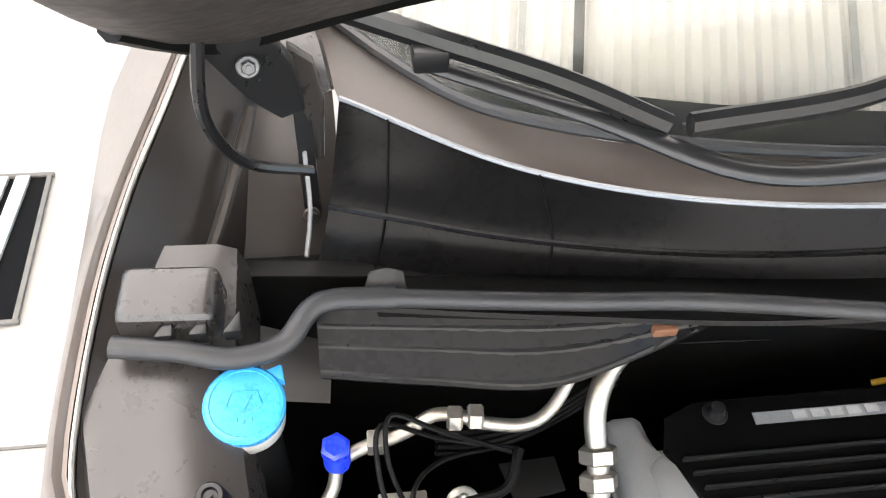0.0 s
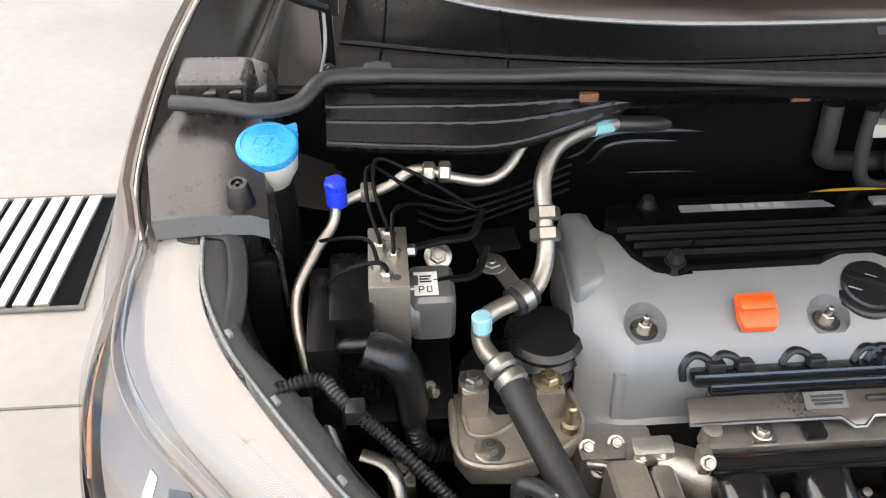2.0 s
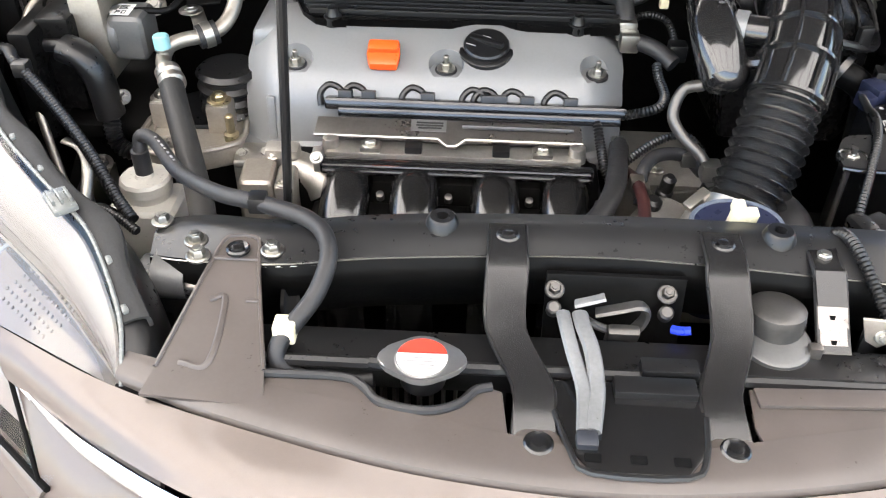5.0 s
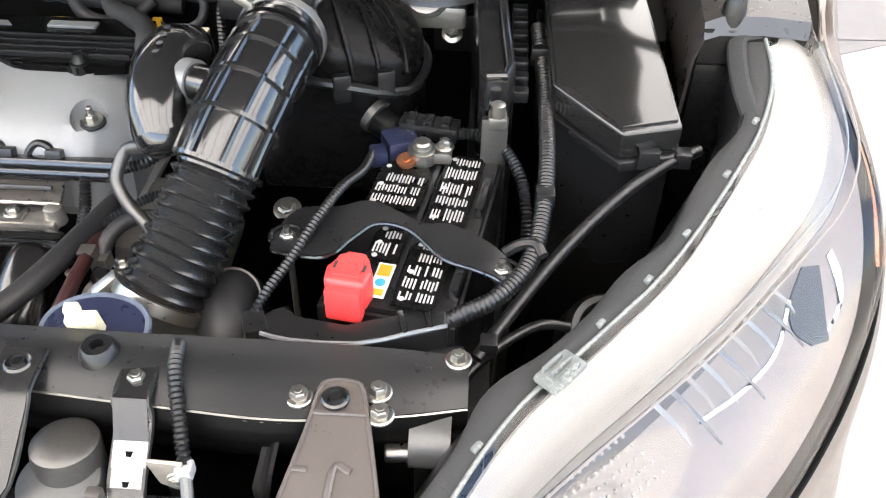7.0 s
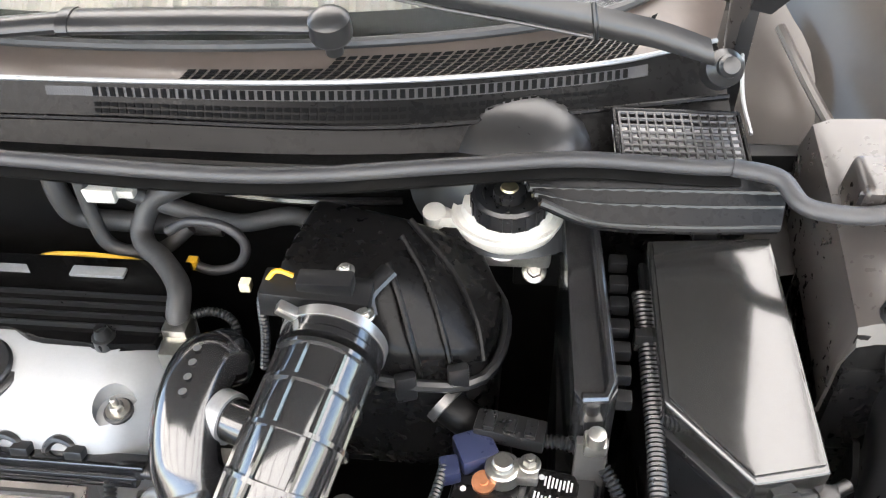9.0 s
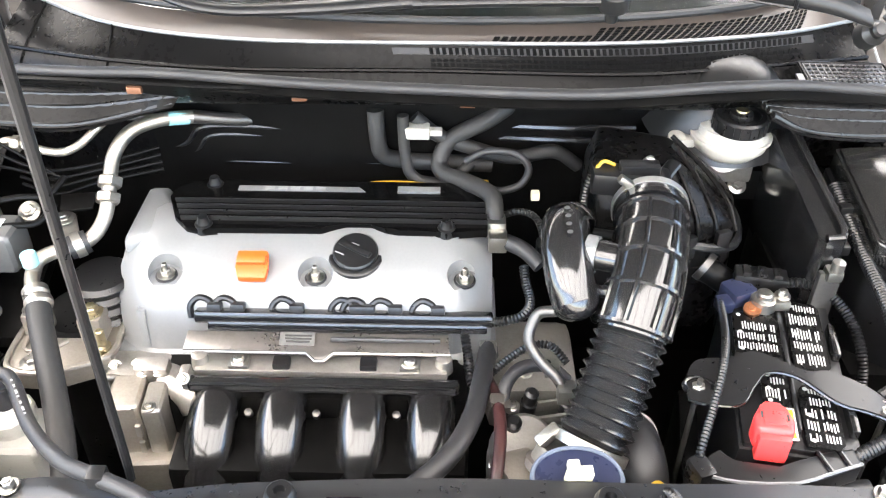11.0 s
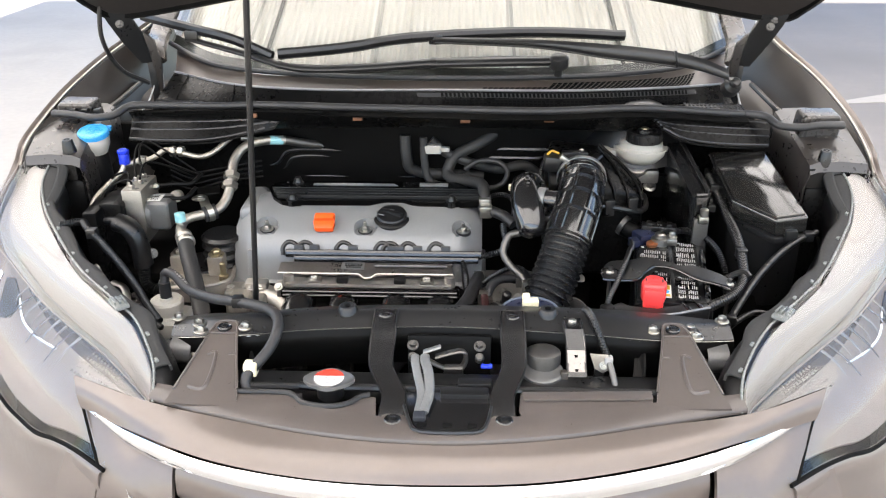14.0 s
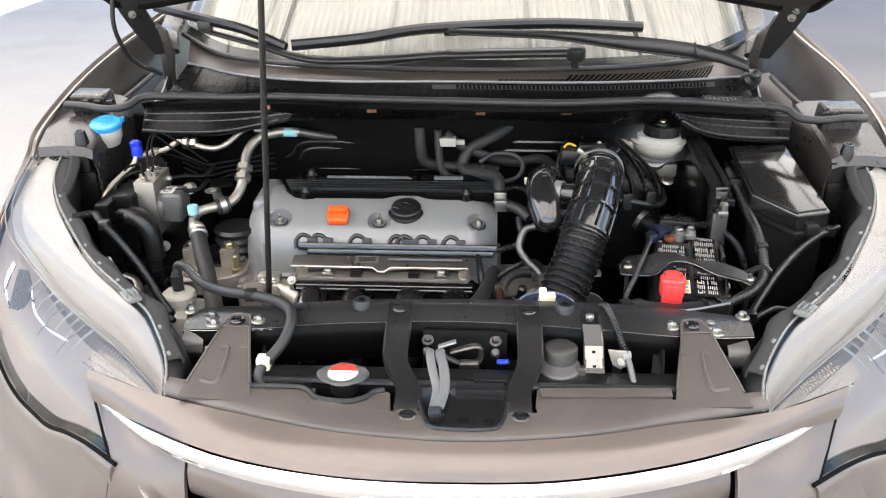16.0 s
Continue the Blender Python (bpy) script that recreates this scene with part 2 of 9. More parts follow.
def roof_sheet():
    m, nt, p = nodes_of("translucent_roofing")
    p.inputs["Base Color"].default_value, p.inputs["Roughness"].default_value = (0.85, 0.84, 0.8, 1), 0.5
    tr = nt.nodes.new("ShaderNodeBsdfTranslucent")
    tr.inputs["Color"].default_value = (0.95, 0.93, 0.88, 1)
    mx = nt.nodes.new("ShaderNodeMixShader")
    mx.inputs["Fac"].default_value = 0.85
    nt.links.new(p.outputs[0], mx.inputs[1])
    nt.links.new(tr.outputs[0], mx.inputs[2])
    nt.links.new(mx.outputs[0], nt.nodes["Material Output"].inputs["Surface"])
    return m


ROOFING = roof_sheet()


# ---- mesh helpers ----
def origin_of(ob):
    while ob.parent:
        ob = ob.parent
    return ob.location


def finish(name, bm, material, sharp=35):
    bmesh.ops.recalc_face_normals(bm, faces=bm.faces)
    me = bpy.data.meshes.new(name)
    bm.to_mesh(me)
    bm.free()
    me.materials.append(material)
    me.polygons.foreach_set("use_smooth", [True] * len(me.polygons))
    me.set_sharp_from_angle(angle=radians(sharp))
    return me


def part(name, bm, material, parent, label=""):
    """Links a bmesh, built in place, as one mesh under a thing or a part."""
    o = origin_of(parent)
    for v in bm.verts:
        v.co -= o
    ob = new(name, finish(name, bm, material))
    ob.parent = parent
    return tagged(ob, label)


def thing(name, loc, label, category, group="", kind=""):
    ob = new(name)
    ob.location = loc
    ob.empty_display_size = 0.05
    return tagged(ob, label, category, group, kind)


def solid(name, bm, material, label, category, group="", kind=""):
    """A thing of one piece."""
    return tagged(new(name, finish(name, bm, material)), label, category, group, kind)


def B():
    return bmesh.new()


def box(bm, c, s, rot=(0, 0, 0), bev=0.003, seg=2, taper=1.0):
    m = pose(*c, *rot)
    t = bmesh.new()
    bmesh.ops.create_cube(t, size=1)
    for v in t.verts:
        k = taper if v.co.z > 0 else 1.0
        v.co = Vector((v.co.x * s[0] * k, v.co.y * s[1] * k, v.co.z * s[2]))
    if bev:
        bmesh.ops.bevel(t, geom=t.edges[:], offset=min(bev, min(s) * 0.45), segments=seg, profile=0.6, affect="EDGES")
    t.transform(m)
    merge(bm, t)
    return bm


def merge(bm, t):
    me = bpy.data.meshes.new("tmp")
    t.to_mesh(me)
    t.free()
    bm.from_mesh(me)
    bpy.data.meshes.remove(me)


def frame_of(d):
    d = d.normalized()
    a = d.cross(Vector((0, 0, 1)))
    if a.length < 1e-3:
        a = Vector((1, 0, 0))
    a.normalize()
    return a, d.cross(a).normalized()


def rev(bm, base, axis, profile, n=20, start=0.0, squash=1.0):
    """A turned shape: profile rows of (height, radius) along axis from base."""
    base, axis = Vector(base), Vector(axis).normalized()
    a, b = frame_of(axis)
    rings = []
    for h, r in profile:
        rings.append([bm.verts.new(base + axis * h + (a * math.cos(start + 2 * math.pi * k / n) + b * math.sin(start + 2 * math.pi * k / n) * squash) * max(r, 1e-5)) for k in range(n)])
    for p, q in zip(rings, rings[1:]):
        for k in range(n):
            bm.faces.new((p[k], p[(k + 1) % n], q[(k + 1) % n], q[k]))
    bm.faces.new(rings[0][::-1])
    bm.faces.new(rings[-1])
    return bm


def cyl(bm, p0, p1, r, n=16, bev=0.0):
    p0, p1 = Vector(p0), Vector(p1)
    h = (p1 - p0).length
    prof = [(0, r), (h, r)] if not bev else [(0, r - bev), (bev, r), (h - bev, r), (h, r - bev)]
    return rev(bm, p0, p1 - p0, prof, n)


def smooth_path(pts, sub=6):
    P = [Vector(p) for p in pts]
    if len(P) < 3 or sub < 2:
        return P
    out = []
    ext = [P[0] * 2 - P[1], *P, P[-1] * 2 - P[-2]]
    for i in range(1, len(ext) - 2):
        a, b, c, d = ext[i - 1:i + 3]
        for k in range(sub):
            t = k / sub
            out.append(0.5 * ((2 * b) + (c - a) * t + (2 * a - 5 * b + 4 * c - d) * t * t + (3 * b - a - 3 * c + d) * t ** 3))
    out.append(P[-1])
    return out


def even_path(pts, step):
    out, left = [pts[0]], step
    for a, b in zip(pts, pts[1:]):
        d = (b - a).length
        while left <= d:
            out.append(a.lerp(b, left / d))
            left += step
        left -= d
    return out


def tube(bm, pts, r, n=10, sub=6, rib=0.0, pitch=0.004, squash=1.0):
    """A bent pipe; rib and pitch make it ringed."""
    path = smooth_path(pts, sub)
    if rib:
        path = even_path(path, pitch / 2)
    d = (path[1] - path[0]).normalized()
    a, b = frame_of(d)
    rings = []
    for i, p in enumerate(path):
        e = (path[min(i + 1, len(path) - 1)] - path[max(i - 1, 0)]).normalized()
        a = (a - e * a.dot(e)).normalized()
        b = e.cross(a)
        f = i / max(1, len(path) - 1)
        rad = r if isinstance(r, float) else r[0] + (r[1] - r[0]) * f
        if rib:
            rad += rib if i % 2 else -rib
        rings.append([bm.verts.new(p + (a * math.cos(2 * math.pi * k / n) + b * squash * math.sin(2 * math.pi * k / n)) * rad) for k in range(n)])
    for p, q in zip(rings, rings[1:]):
        for k in range(n):
            bm.faces.new((p[k], p[(k + 1) % n], q[(k + 1) % n], q[k]))
    bm.faces.new(rings[0][::-1])
    bm.faces.new(rings[-1])
    return bm


def prism(bm, outline, up, bev=0.002, seg=2):
    """A flat plate: an outline of points, thickened by the vector up."""
    t = bmesh.new()
    up = Vector(up)
    lo = [t.verts.new(Vector(p)) for p in outline]
    hi = [t.verts.new(Vector(p) + up) for p in outline]
    n = len(outline)
    t.faces.new(lo[::-1])
    t.faces.new(hi)
    for k in range(n):
        t.faces.new((lo[k], lo[(k + 1) % n], hi[(k + 1) % n], hi[k]))
    if bev:
        bmesh.ops.bevel(t, geom=t.edges[:], offset=bev, segments=seg, profile=0.6, affect="EDGES")
    merge(bm, t)
    return bm


def flat(outline, z):
    return [(x, y, z) for x, y in outline]


def sheet(bm, grid, thick):
    """A curved panel through rows of points, with thickness."""
    rows, cols = len(grid), len(grid[0])
    nrm = [[None] * cols for _ in range(rows)]
    for i in range(rows):
        for j in range(cols):
            u = Vector(grid[min(i + 1, rows - 1)][j]) - Vector(grid[max(i - 1, 0)][j])
            w = Vector(grid[i][min(j + 1, cols - 1)]) - Vector(grid[i][max(j - 1, 0)])
            nn = u.cross(w)
            nrm[i][j] = nn.normalized() if nn.length > 1e-9 else Vector((0, 0, 1))
    top = [[bm.verts.new(Vector(p)) for p in row] for row in grid]
    bot = [[bm.verts.new(Vector(p) - nrm[i][j] * thick) for j, p in enumerate(row)] for i, row in enumerate(grid)]
    for i in range(rows - 1):
        for j in range(cols - 1):
            bm.faces.new((top[i][j], top[i][j + 1], top[i + 1][j + 1], top[i + 1][j]))
            bm.faces.new((bot[i][j], bot[i + 1][j], bot[i + 1][j + 1], bot[i][j + 1]))
    rim = [(0, j) for j in range(cols)] + [(i, cols - 1) for i in range(1, rows)] + [(rows - 1, j) for j in range(cols - 2, -1, -1)] + [(i, 0) for i in range(rows - 2, 0, -1)]
    for p, q in zip(rim, rim[1:] + rim[:1]):
        bm.faces.new((top[p[0]][p[1]], bot[p[0]][p[1]], bot[q[0]][q[1]], top[q[0]][q[1]]))
    return bm


def loft_grid(curves, n, sub=4):
    """Curves, each a list of key points, resampled to n points; smooth across."""
    res = []
    for c in curves:
        path = smooth_path(c, 12)
        lens = [0.0]
        for a, b in zip(path, path[1:]):
            lens.append(lens[-1] + (b - a).length)
        row = []
        for k in range(n):
            want, i = lens[-1] * k / (n - 1), 0
            while i < len(path) - 2 and lens[i + 1] < want:
                i += 1
            f = (want - lens[i]) / max(1e-9, lens[i + 1] - lens[i])
            row.append(path[i].lerp(path[i + 1], min(1, f)))
        res.append(row)
    if len(res) < 3 or sub < 2:
        return res
    cols = [smooth_path([r[k] for r in res], sub) for k in range(n)]
    return [[c[i] for c in cols] for i in range(len(cols[0]))]


def carve(bm, cutter):
    """The first closed mesh less the second."""
    obs = []
    for nm, b in (("carved", bm), ("cutter", cutter)):
        bmesh.ops.recalc_face_normals(b, faces=b.faces)
        me = bpy.data.meshes.new(nm)
        b.to_mesh(me)
        b.free()
        obs.append(new(nm, me))
    mod = obs[0].modifiers.new("carve", "BOOLEAN")
    mod.operation, mod.object, mod.solver = "DIFFERENCE", obs[1], "EXACT"
    bpy.context.view_layer.update()
    out = bmesh.new()
    done = obs[0].evaluated_get(bpy.context.evaluated_depsgraph_get())
    out.from_mesh(done.to_mesh())
    done.to_mesh_clear()
    for ob in obs:
        me = ob.data
        bpy.data.objects.remove(ob)
        bpy.data.meshes.remove(me)
    return out


def hexbolt(parent, name, at, r=0.006, h=0.006, up=(0, 0, 1), material=None, washer=True, label=""):
    bm = B()
    u = Vector(up).normalized()
    at = Vector(at)
    if washer:
        rev(bm, at - u * 0.001, u, [(0, r * 1.7), (0.002, r * 1.7), (0.003, r * 1.5)], 18)
    rev(bm, at, u, [(0, r * 1.1), (h * 0.8, r * 1.1), (h, r * 0.9)], 6, start=0.4)
    rev(bm, at + u * h, u, [(0, r * 0.55), (0.0012, r * 0.5)], 12)
    return part(name, bm, material or STEEL, parent, label)


def clip(parent, at, r=0.012, up=(0, 0, 1)):
    """A push-in trim clip: dished head with a centre pin."""
    bm = B()
    rev(bm, at, up, [(-0.001, r), (0.002, r), (0.0035, r * 0.85), (0.0025, r * 0.62), (0.0022, r * 0.5), (0.0045, r * 0.46), (0.005, r * 0.3)], 20)
    return part("push_clip", bm, GLOSS, parent)


def bars(bm, o, u, v, rows, w=0.0018, up=None, t=0.0006):
    """Lines of illegible print: rows of (across, along, length), on the plane through o spanned by u and v."""
    o, u, v = Vector(o), Vector(u), Vector(v)
    n = (up and Vector(up) or u.cross(v)).normalized()
    for a, b, ln in rows:
        prism(bm, [o + u * a + v * b, o + u * (a + ln) + v * b, o + u * (a + ln) + v * (b + w), o + u * a + v * (b + w)], n * t, bev=0)
    return bm


def cx(y):
    """The car's centre line, which runs a little askew."""
    return -0.03 * min(max(y / 0.44, 0.0), 1.2)


def mirror(p):
    return (2 * cx(p[1]) - p[0], p[1], p[2])


# ---- ground and canopy ----
def ground():
    bm = B()
    xs = [-400, -40, -8, -4.9, -1.86, 1.2, 4.25, 8, 40, 400]
    ys = [-400, -40, -8, -3.2, -0.15, 2.9, 5.95, 9, 40, 400]
    vs = [[bm.verts.new((x, y, 0)) for x in xs] for y in ys]
    for i in range(len(ys) - 1):
        for j in range(len(xs) - 1):
            bm.faces.new((vs[i][j], vs[i][j + 1], vs[i + 1][j + 1], vs[i + 1][j]))
    g = solid("ground", bm, CONCRETE, "pale worn concrete yard floor", "floor", kind="structure")
    return g


floor_slab = ground()
for k, (a, b) in enumerate((((-8, 1.08), (-1.1, 1.08)), ((-8, 0.75), (-0.95, 0.75)), ((1.0, 2.4), (8, 2.75)), ((-1.0, -1.6), (-1.0, -8)))):
    bm = B()
    a, b = Vector((*a, 0.0)), Vector((*b, 0.0))
    side = (b - a).normalized().cross(Vector((0, 0, 1))) * 0.003
    prism(bm, [a - side, b - side, b + side, a + side], (0, 0, 0.004), bev=0)
    tagged(part("joint", bm, JOINT, floor_slab))


# Shade over the far ground, put into a darker grey strip.
bm = B()
prism(bm, flat([(1.2, 2.1), (6.0, 4.35), (6.0, 40), (-0.5, 40), (-0.5, 9)], 0.0), (0, 0, 0.004), bev=0)
road = solid("road", bm, SHADED_GROUND, "grey strip for the shaded ground beyond the concrete", "road", kind="structure")
# Sunlit wedge amid that shade, put in as paler concrete.
bm = B()
prism(bm, flat([(2.35, 4.55), (6.0, 5.0), (6.0, 6.4)], 0.004), (0, 0, 0.004), bev=0)
part("sunlit_wedge", bm, CONCRETE, road, "pale wedge of sunlit ground")


def drain_grate():
    """A steel drain grate with slanting bars, in a frame set into the concrete."""
    g = thing("drain_grate", (-1.9, 1.6, 0), "galvanised steel drain grate with slanted bars", "drain grate")
    x0, x1, y0, y1 = -2.4, -1.42, 1.40, 1.86
    bm = B()
    prism(bm, flat([(x0, y0), (x1, y0), (x1, y1), (x0, y1)], 0.003), (0, 0, 0.003), bev=0)
    part("pit", bm, DARKGAP, g)
    bm = B()
    for y in (y0 - 0.005, y1 + 0.005):
        box(bm, ((x0 + x1) / 2, y, 0.008), (x1 - x0 + 0.02, 0.012, 0.010), bev=0.002)
    for x in (x0, x1):
        box(bm, (x, (y0 + y1) / 2, 0.008), (0.012, y1 - y0 + 0.01, 0.010), bev=0.002)
    part("frame", bm, JOINT, g)
    for k in range(17):
        bm = B()
        x = x0 + 0.008 + k * 0.0535
        prism(bm, [(x, y0 + 0.004, 0.008), (x + 0.034, y0 + 0.004, 0.008), (x + 0.070, y1 - 0.004, 0.008), (x + 0.036, y1 - 0.004, 0.008)], (0, 0, 0.01), bev=0)
        part("bar", bm, GRATE, g)


drain_grate()


def canopy():
    """Corrugated translucent roofing on steel rafters and posts, above the car."""
    bm = B()
    n = 520
    for y0, y1, z0, z1 in ((-5.5, 6.5, 3.68, 4.3),):
        top = []
        for k in range(n + 1):
            x = -6 + 12 * k / n
            dz = 0.018 * math.sin(k * math.pi / 2)
            top.append((bm.verts.new((x, y0, z0 + dz)), bm.verts.new((x, y1, z1 + dz))))
        for p, q in zip(top, top[1:]):
            bm.faces.new((p[0], q[0], q[1], p[1]))
    roof = solid("ceiling", bm, ROOFING, "corrugated translucent white roofing lit by the sun", "roof", kind="structure")
    for x in (-3.4, -1.9, -0.42, 1.0, 2.5, 4.0):
        bm = B()
        prism(bm, [(x - 0.03, -5.5, 3.54), (x + 0.03, -5.5, 3.54), (x + 0.03, 6.5, 4.16), (x - 0.03, 6.5, 4.16)], (0, 0, 0.1), bev=0.004)
        part("rafter", bm, DARKSTEEL, roof)
    for y in (-5.2, 6.2):
        bm = B()
        z = 3.78 + (y + 1.2) * 0.052
        box(bm, (0.3, y, z), (10.6, 0.07, 0.14), bev=0.005)
        part("purlin", bm, DARKSTEEL, roof)
    bm = B()
    tube(bm, [(0.55, 0.2, 3.8), (1.55, 2.4, 3.92)], 0.025, 8, 1)
    part("brace", bm, DARKSTEEL, roof)
    for x, y in ((-4.9, 6.2), (5.4, 6.2), (-4.9, -5.2), (5.4, -5.2)):
        bm = B()
        z = 3.75 + (y + 1.2) * 0.052
        box(bm, (x, y, z / 2), (0.1, 0.1, z), bev=0.006)
        part("post", bm, DARKSTEEL, roof)


canopy()

# ---- the car's body ----
EDGE = [(0.815, 0.415, 1.018), (0.822, 0.48, 1.045), (0.82, 0.6, 1.085), (0.80, 0.75, 1.125), (0.765, 0.92, 1.16), (0.745, 1.05, 1.19)]
EDGE_ASKEW = [(0.815, 0.415, 1.018), (0.8165, 0.48, 1.047), (0.796, 0.59, 1.09), (0.773, 0.68, 1.125), (0.738, 0.78, 1.16), (0.708, 0.9, 1.185), (0.683, 1.05, 1.21)]
LAMP_IN = [(0.753, 0.428, 1.023), (0.758, 0.366, 0.99), (0.732, 0.305, 0.955), (0.645, 0.164, 0.928), (0.568, 0.068, 0.922), (0.487, -0.024, 0.912), (0.433, -0.118, 0.878), (0.43, -0.15, 0.855)]
LAMP_CREST = [(0.812, 0.424, 1.02), (0.848, 0.35, 0.955), (0.83, 0.28, 0.915), (0.775, 0.215, 0.89), (0.691, 0.125, 0.86), (0.545, -0.015, 0.843), (0.44, -0.125, 0.835)]
LAMP_OUT = [(0.816, 0.425, 1.02), (0.888, 0.335, 0.88), (0.898, 0.254, 0.76), (0.826, 0.128, 0.69), (0.705, -0.019, 0.712), (0.592, -0.115, 0.755), (0.498, -0.192, 0.768)]
BELT = [(0.905, 1.05, 0.86), (0.908, 0.75, 0.83), (0.914, 0.5, 0.77), (0.914, 0.36, 0.71), (0.916, 0.25, 0.66), (0.85, 0.11, 0.61), (0.725, -0.04, 0.62), (0.605, -0.14, 0.64), (0.5, -0.215, 0.65)]
SILL = [(0.915, 1.05, 0.30), (0.92, 0.75, 0.30), (0.915, 0.5, 0.30), (0.91, 0.32, 0.30), (0.895, 0.2, 0.30), (0.82, 0.0, 0.30), (0.71, -0.11, 0.30), (0.6, -0.2, 0.30), (0.5, -0.26, 0.30)]

body = thing("car_body", (0, 0.5, 0), "brown-grey metallic car body with its bonnet open", "car")
for sgn in (0, 1):
    side = (lambda pts: [mirror(p) for p in pts]) if sgn else (lambda pts: pts)
    rail = EDGE_ASKEW if sgn else EDGE
    top = rail[::-1] + LAMP_OUT[1:]
    lip = [(p[0] + 0.022, p[1], p[2] - 0.02) for p in rail[::-1]] + [(p[0] + 0.012, p[1] - 0.008, p[2] - 0.02) for p in LAMP_OUT[1:]]
    g = loft_grid([side(top), side(lip), side(BELT), side([(a[0] + 0.012, a[1] - 0.012, 0.5) for a in SILL]), side(SILL)], 60, 5)
    bm = B()
    sheet(bm, g, 0.004 if sgn else -0.004)
    part("fender", bm, PAINT, body)
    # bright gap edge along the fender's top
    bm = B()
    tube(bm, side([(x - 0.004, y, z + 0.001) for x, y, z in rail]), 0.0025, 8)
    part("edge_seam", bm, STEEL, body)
    # inner wall between fender and bay
    inner = [(0.43, -0.05, 0.75), (0.53, 0.07, 0.76), (0.61, 0.164, 0.77), (0.695, 0.305, 0.79), (0.725, 0.43, 0.9), (0.735, 0.75, 0.95)]
    low = [(x, y, 0.45) for x, y, z in inner]
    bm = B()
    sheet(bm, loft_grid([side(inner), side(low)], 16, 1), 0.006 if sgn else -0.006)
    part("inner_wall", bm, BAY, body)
    # gutter wall beneath the fender edge, back to the windscreen pillar, shade in its colour
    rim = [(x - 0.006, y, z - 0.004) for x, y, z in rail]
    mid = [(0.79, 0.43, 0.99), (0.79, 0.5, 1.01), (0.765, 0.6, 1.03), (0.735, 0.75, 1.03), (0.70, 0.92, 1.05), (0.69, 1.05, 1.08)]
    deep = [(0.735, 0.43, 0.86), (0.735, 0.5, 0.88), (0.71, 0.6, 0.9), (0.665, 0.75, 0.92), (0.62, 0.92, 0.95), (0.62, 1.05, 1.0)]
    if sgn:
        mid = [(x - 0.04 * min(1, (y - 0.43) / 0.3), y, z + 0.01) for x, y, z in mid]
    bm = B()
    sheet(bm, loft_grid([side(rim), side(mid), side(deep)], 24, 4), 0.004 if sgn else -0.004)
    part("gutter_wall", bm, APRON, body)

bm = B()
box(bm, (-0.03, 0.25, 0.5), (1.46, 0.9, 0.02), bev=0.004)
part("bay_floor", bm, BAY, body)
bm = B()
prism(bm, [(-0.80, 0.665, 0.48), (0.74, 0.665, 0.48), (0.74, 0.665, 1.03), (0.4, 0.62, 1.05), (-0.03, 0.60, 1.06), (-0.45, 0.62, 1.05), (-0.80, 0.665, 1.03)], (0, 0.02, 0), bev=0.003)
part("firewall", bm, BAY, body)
# pressed ribs and heat insulation on the firewall
for k, (x, w, z) in enumerate(((-0.24, 0.40, 0.925), (-0.24, 0.40, 0.945), (-0.25, 0.42, 0.965), (-0.25, 0.42, 0.985), (-0.26, 0.44, 1.005), (0.16, 0.22, 0.97), (0.16, 0.22, 0.99))):
    bm = B()
    tube(bm, [(x - w / 2, 0.634, z), (x, 0.622, z + 0.003), (x + w / 2, 0.632, z)], 0.0055, 8, 5)
    part("pressed_rib", bm, STRAPBLACK, body)
bm = B()
tube(bm, [(-0.46, 0.635, 0.94), (-0.40, 0.625, 0.955), (-0.37, 0.62, 0.985), (-0.30, 0.618, 0.99), (-0.20, 0.618, 0.985)], 0.004, 8, 6)
part("brake_pipe", bm, BLACK, body)
bm = B()
tube(bm, [(-0.46, 0.637, 0.925), (-0.39, 0.627, 0.94), (-0.36, 0.622, 0.97), (-0.30, 0.62, 0.975), (-0.20, 0.62, 0.97)], 0.004, 8, 6)
part("brake_pipe", bm, BLACK, body)
bm = B()
box(bm, (-0.03, 0.8, 0.56), (1.22, 0.02, 0.92), bev=0.004)
part("bulkhead", bm, BAY, body)


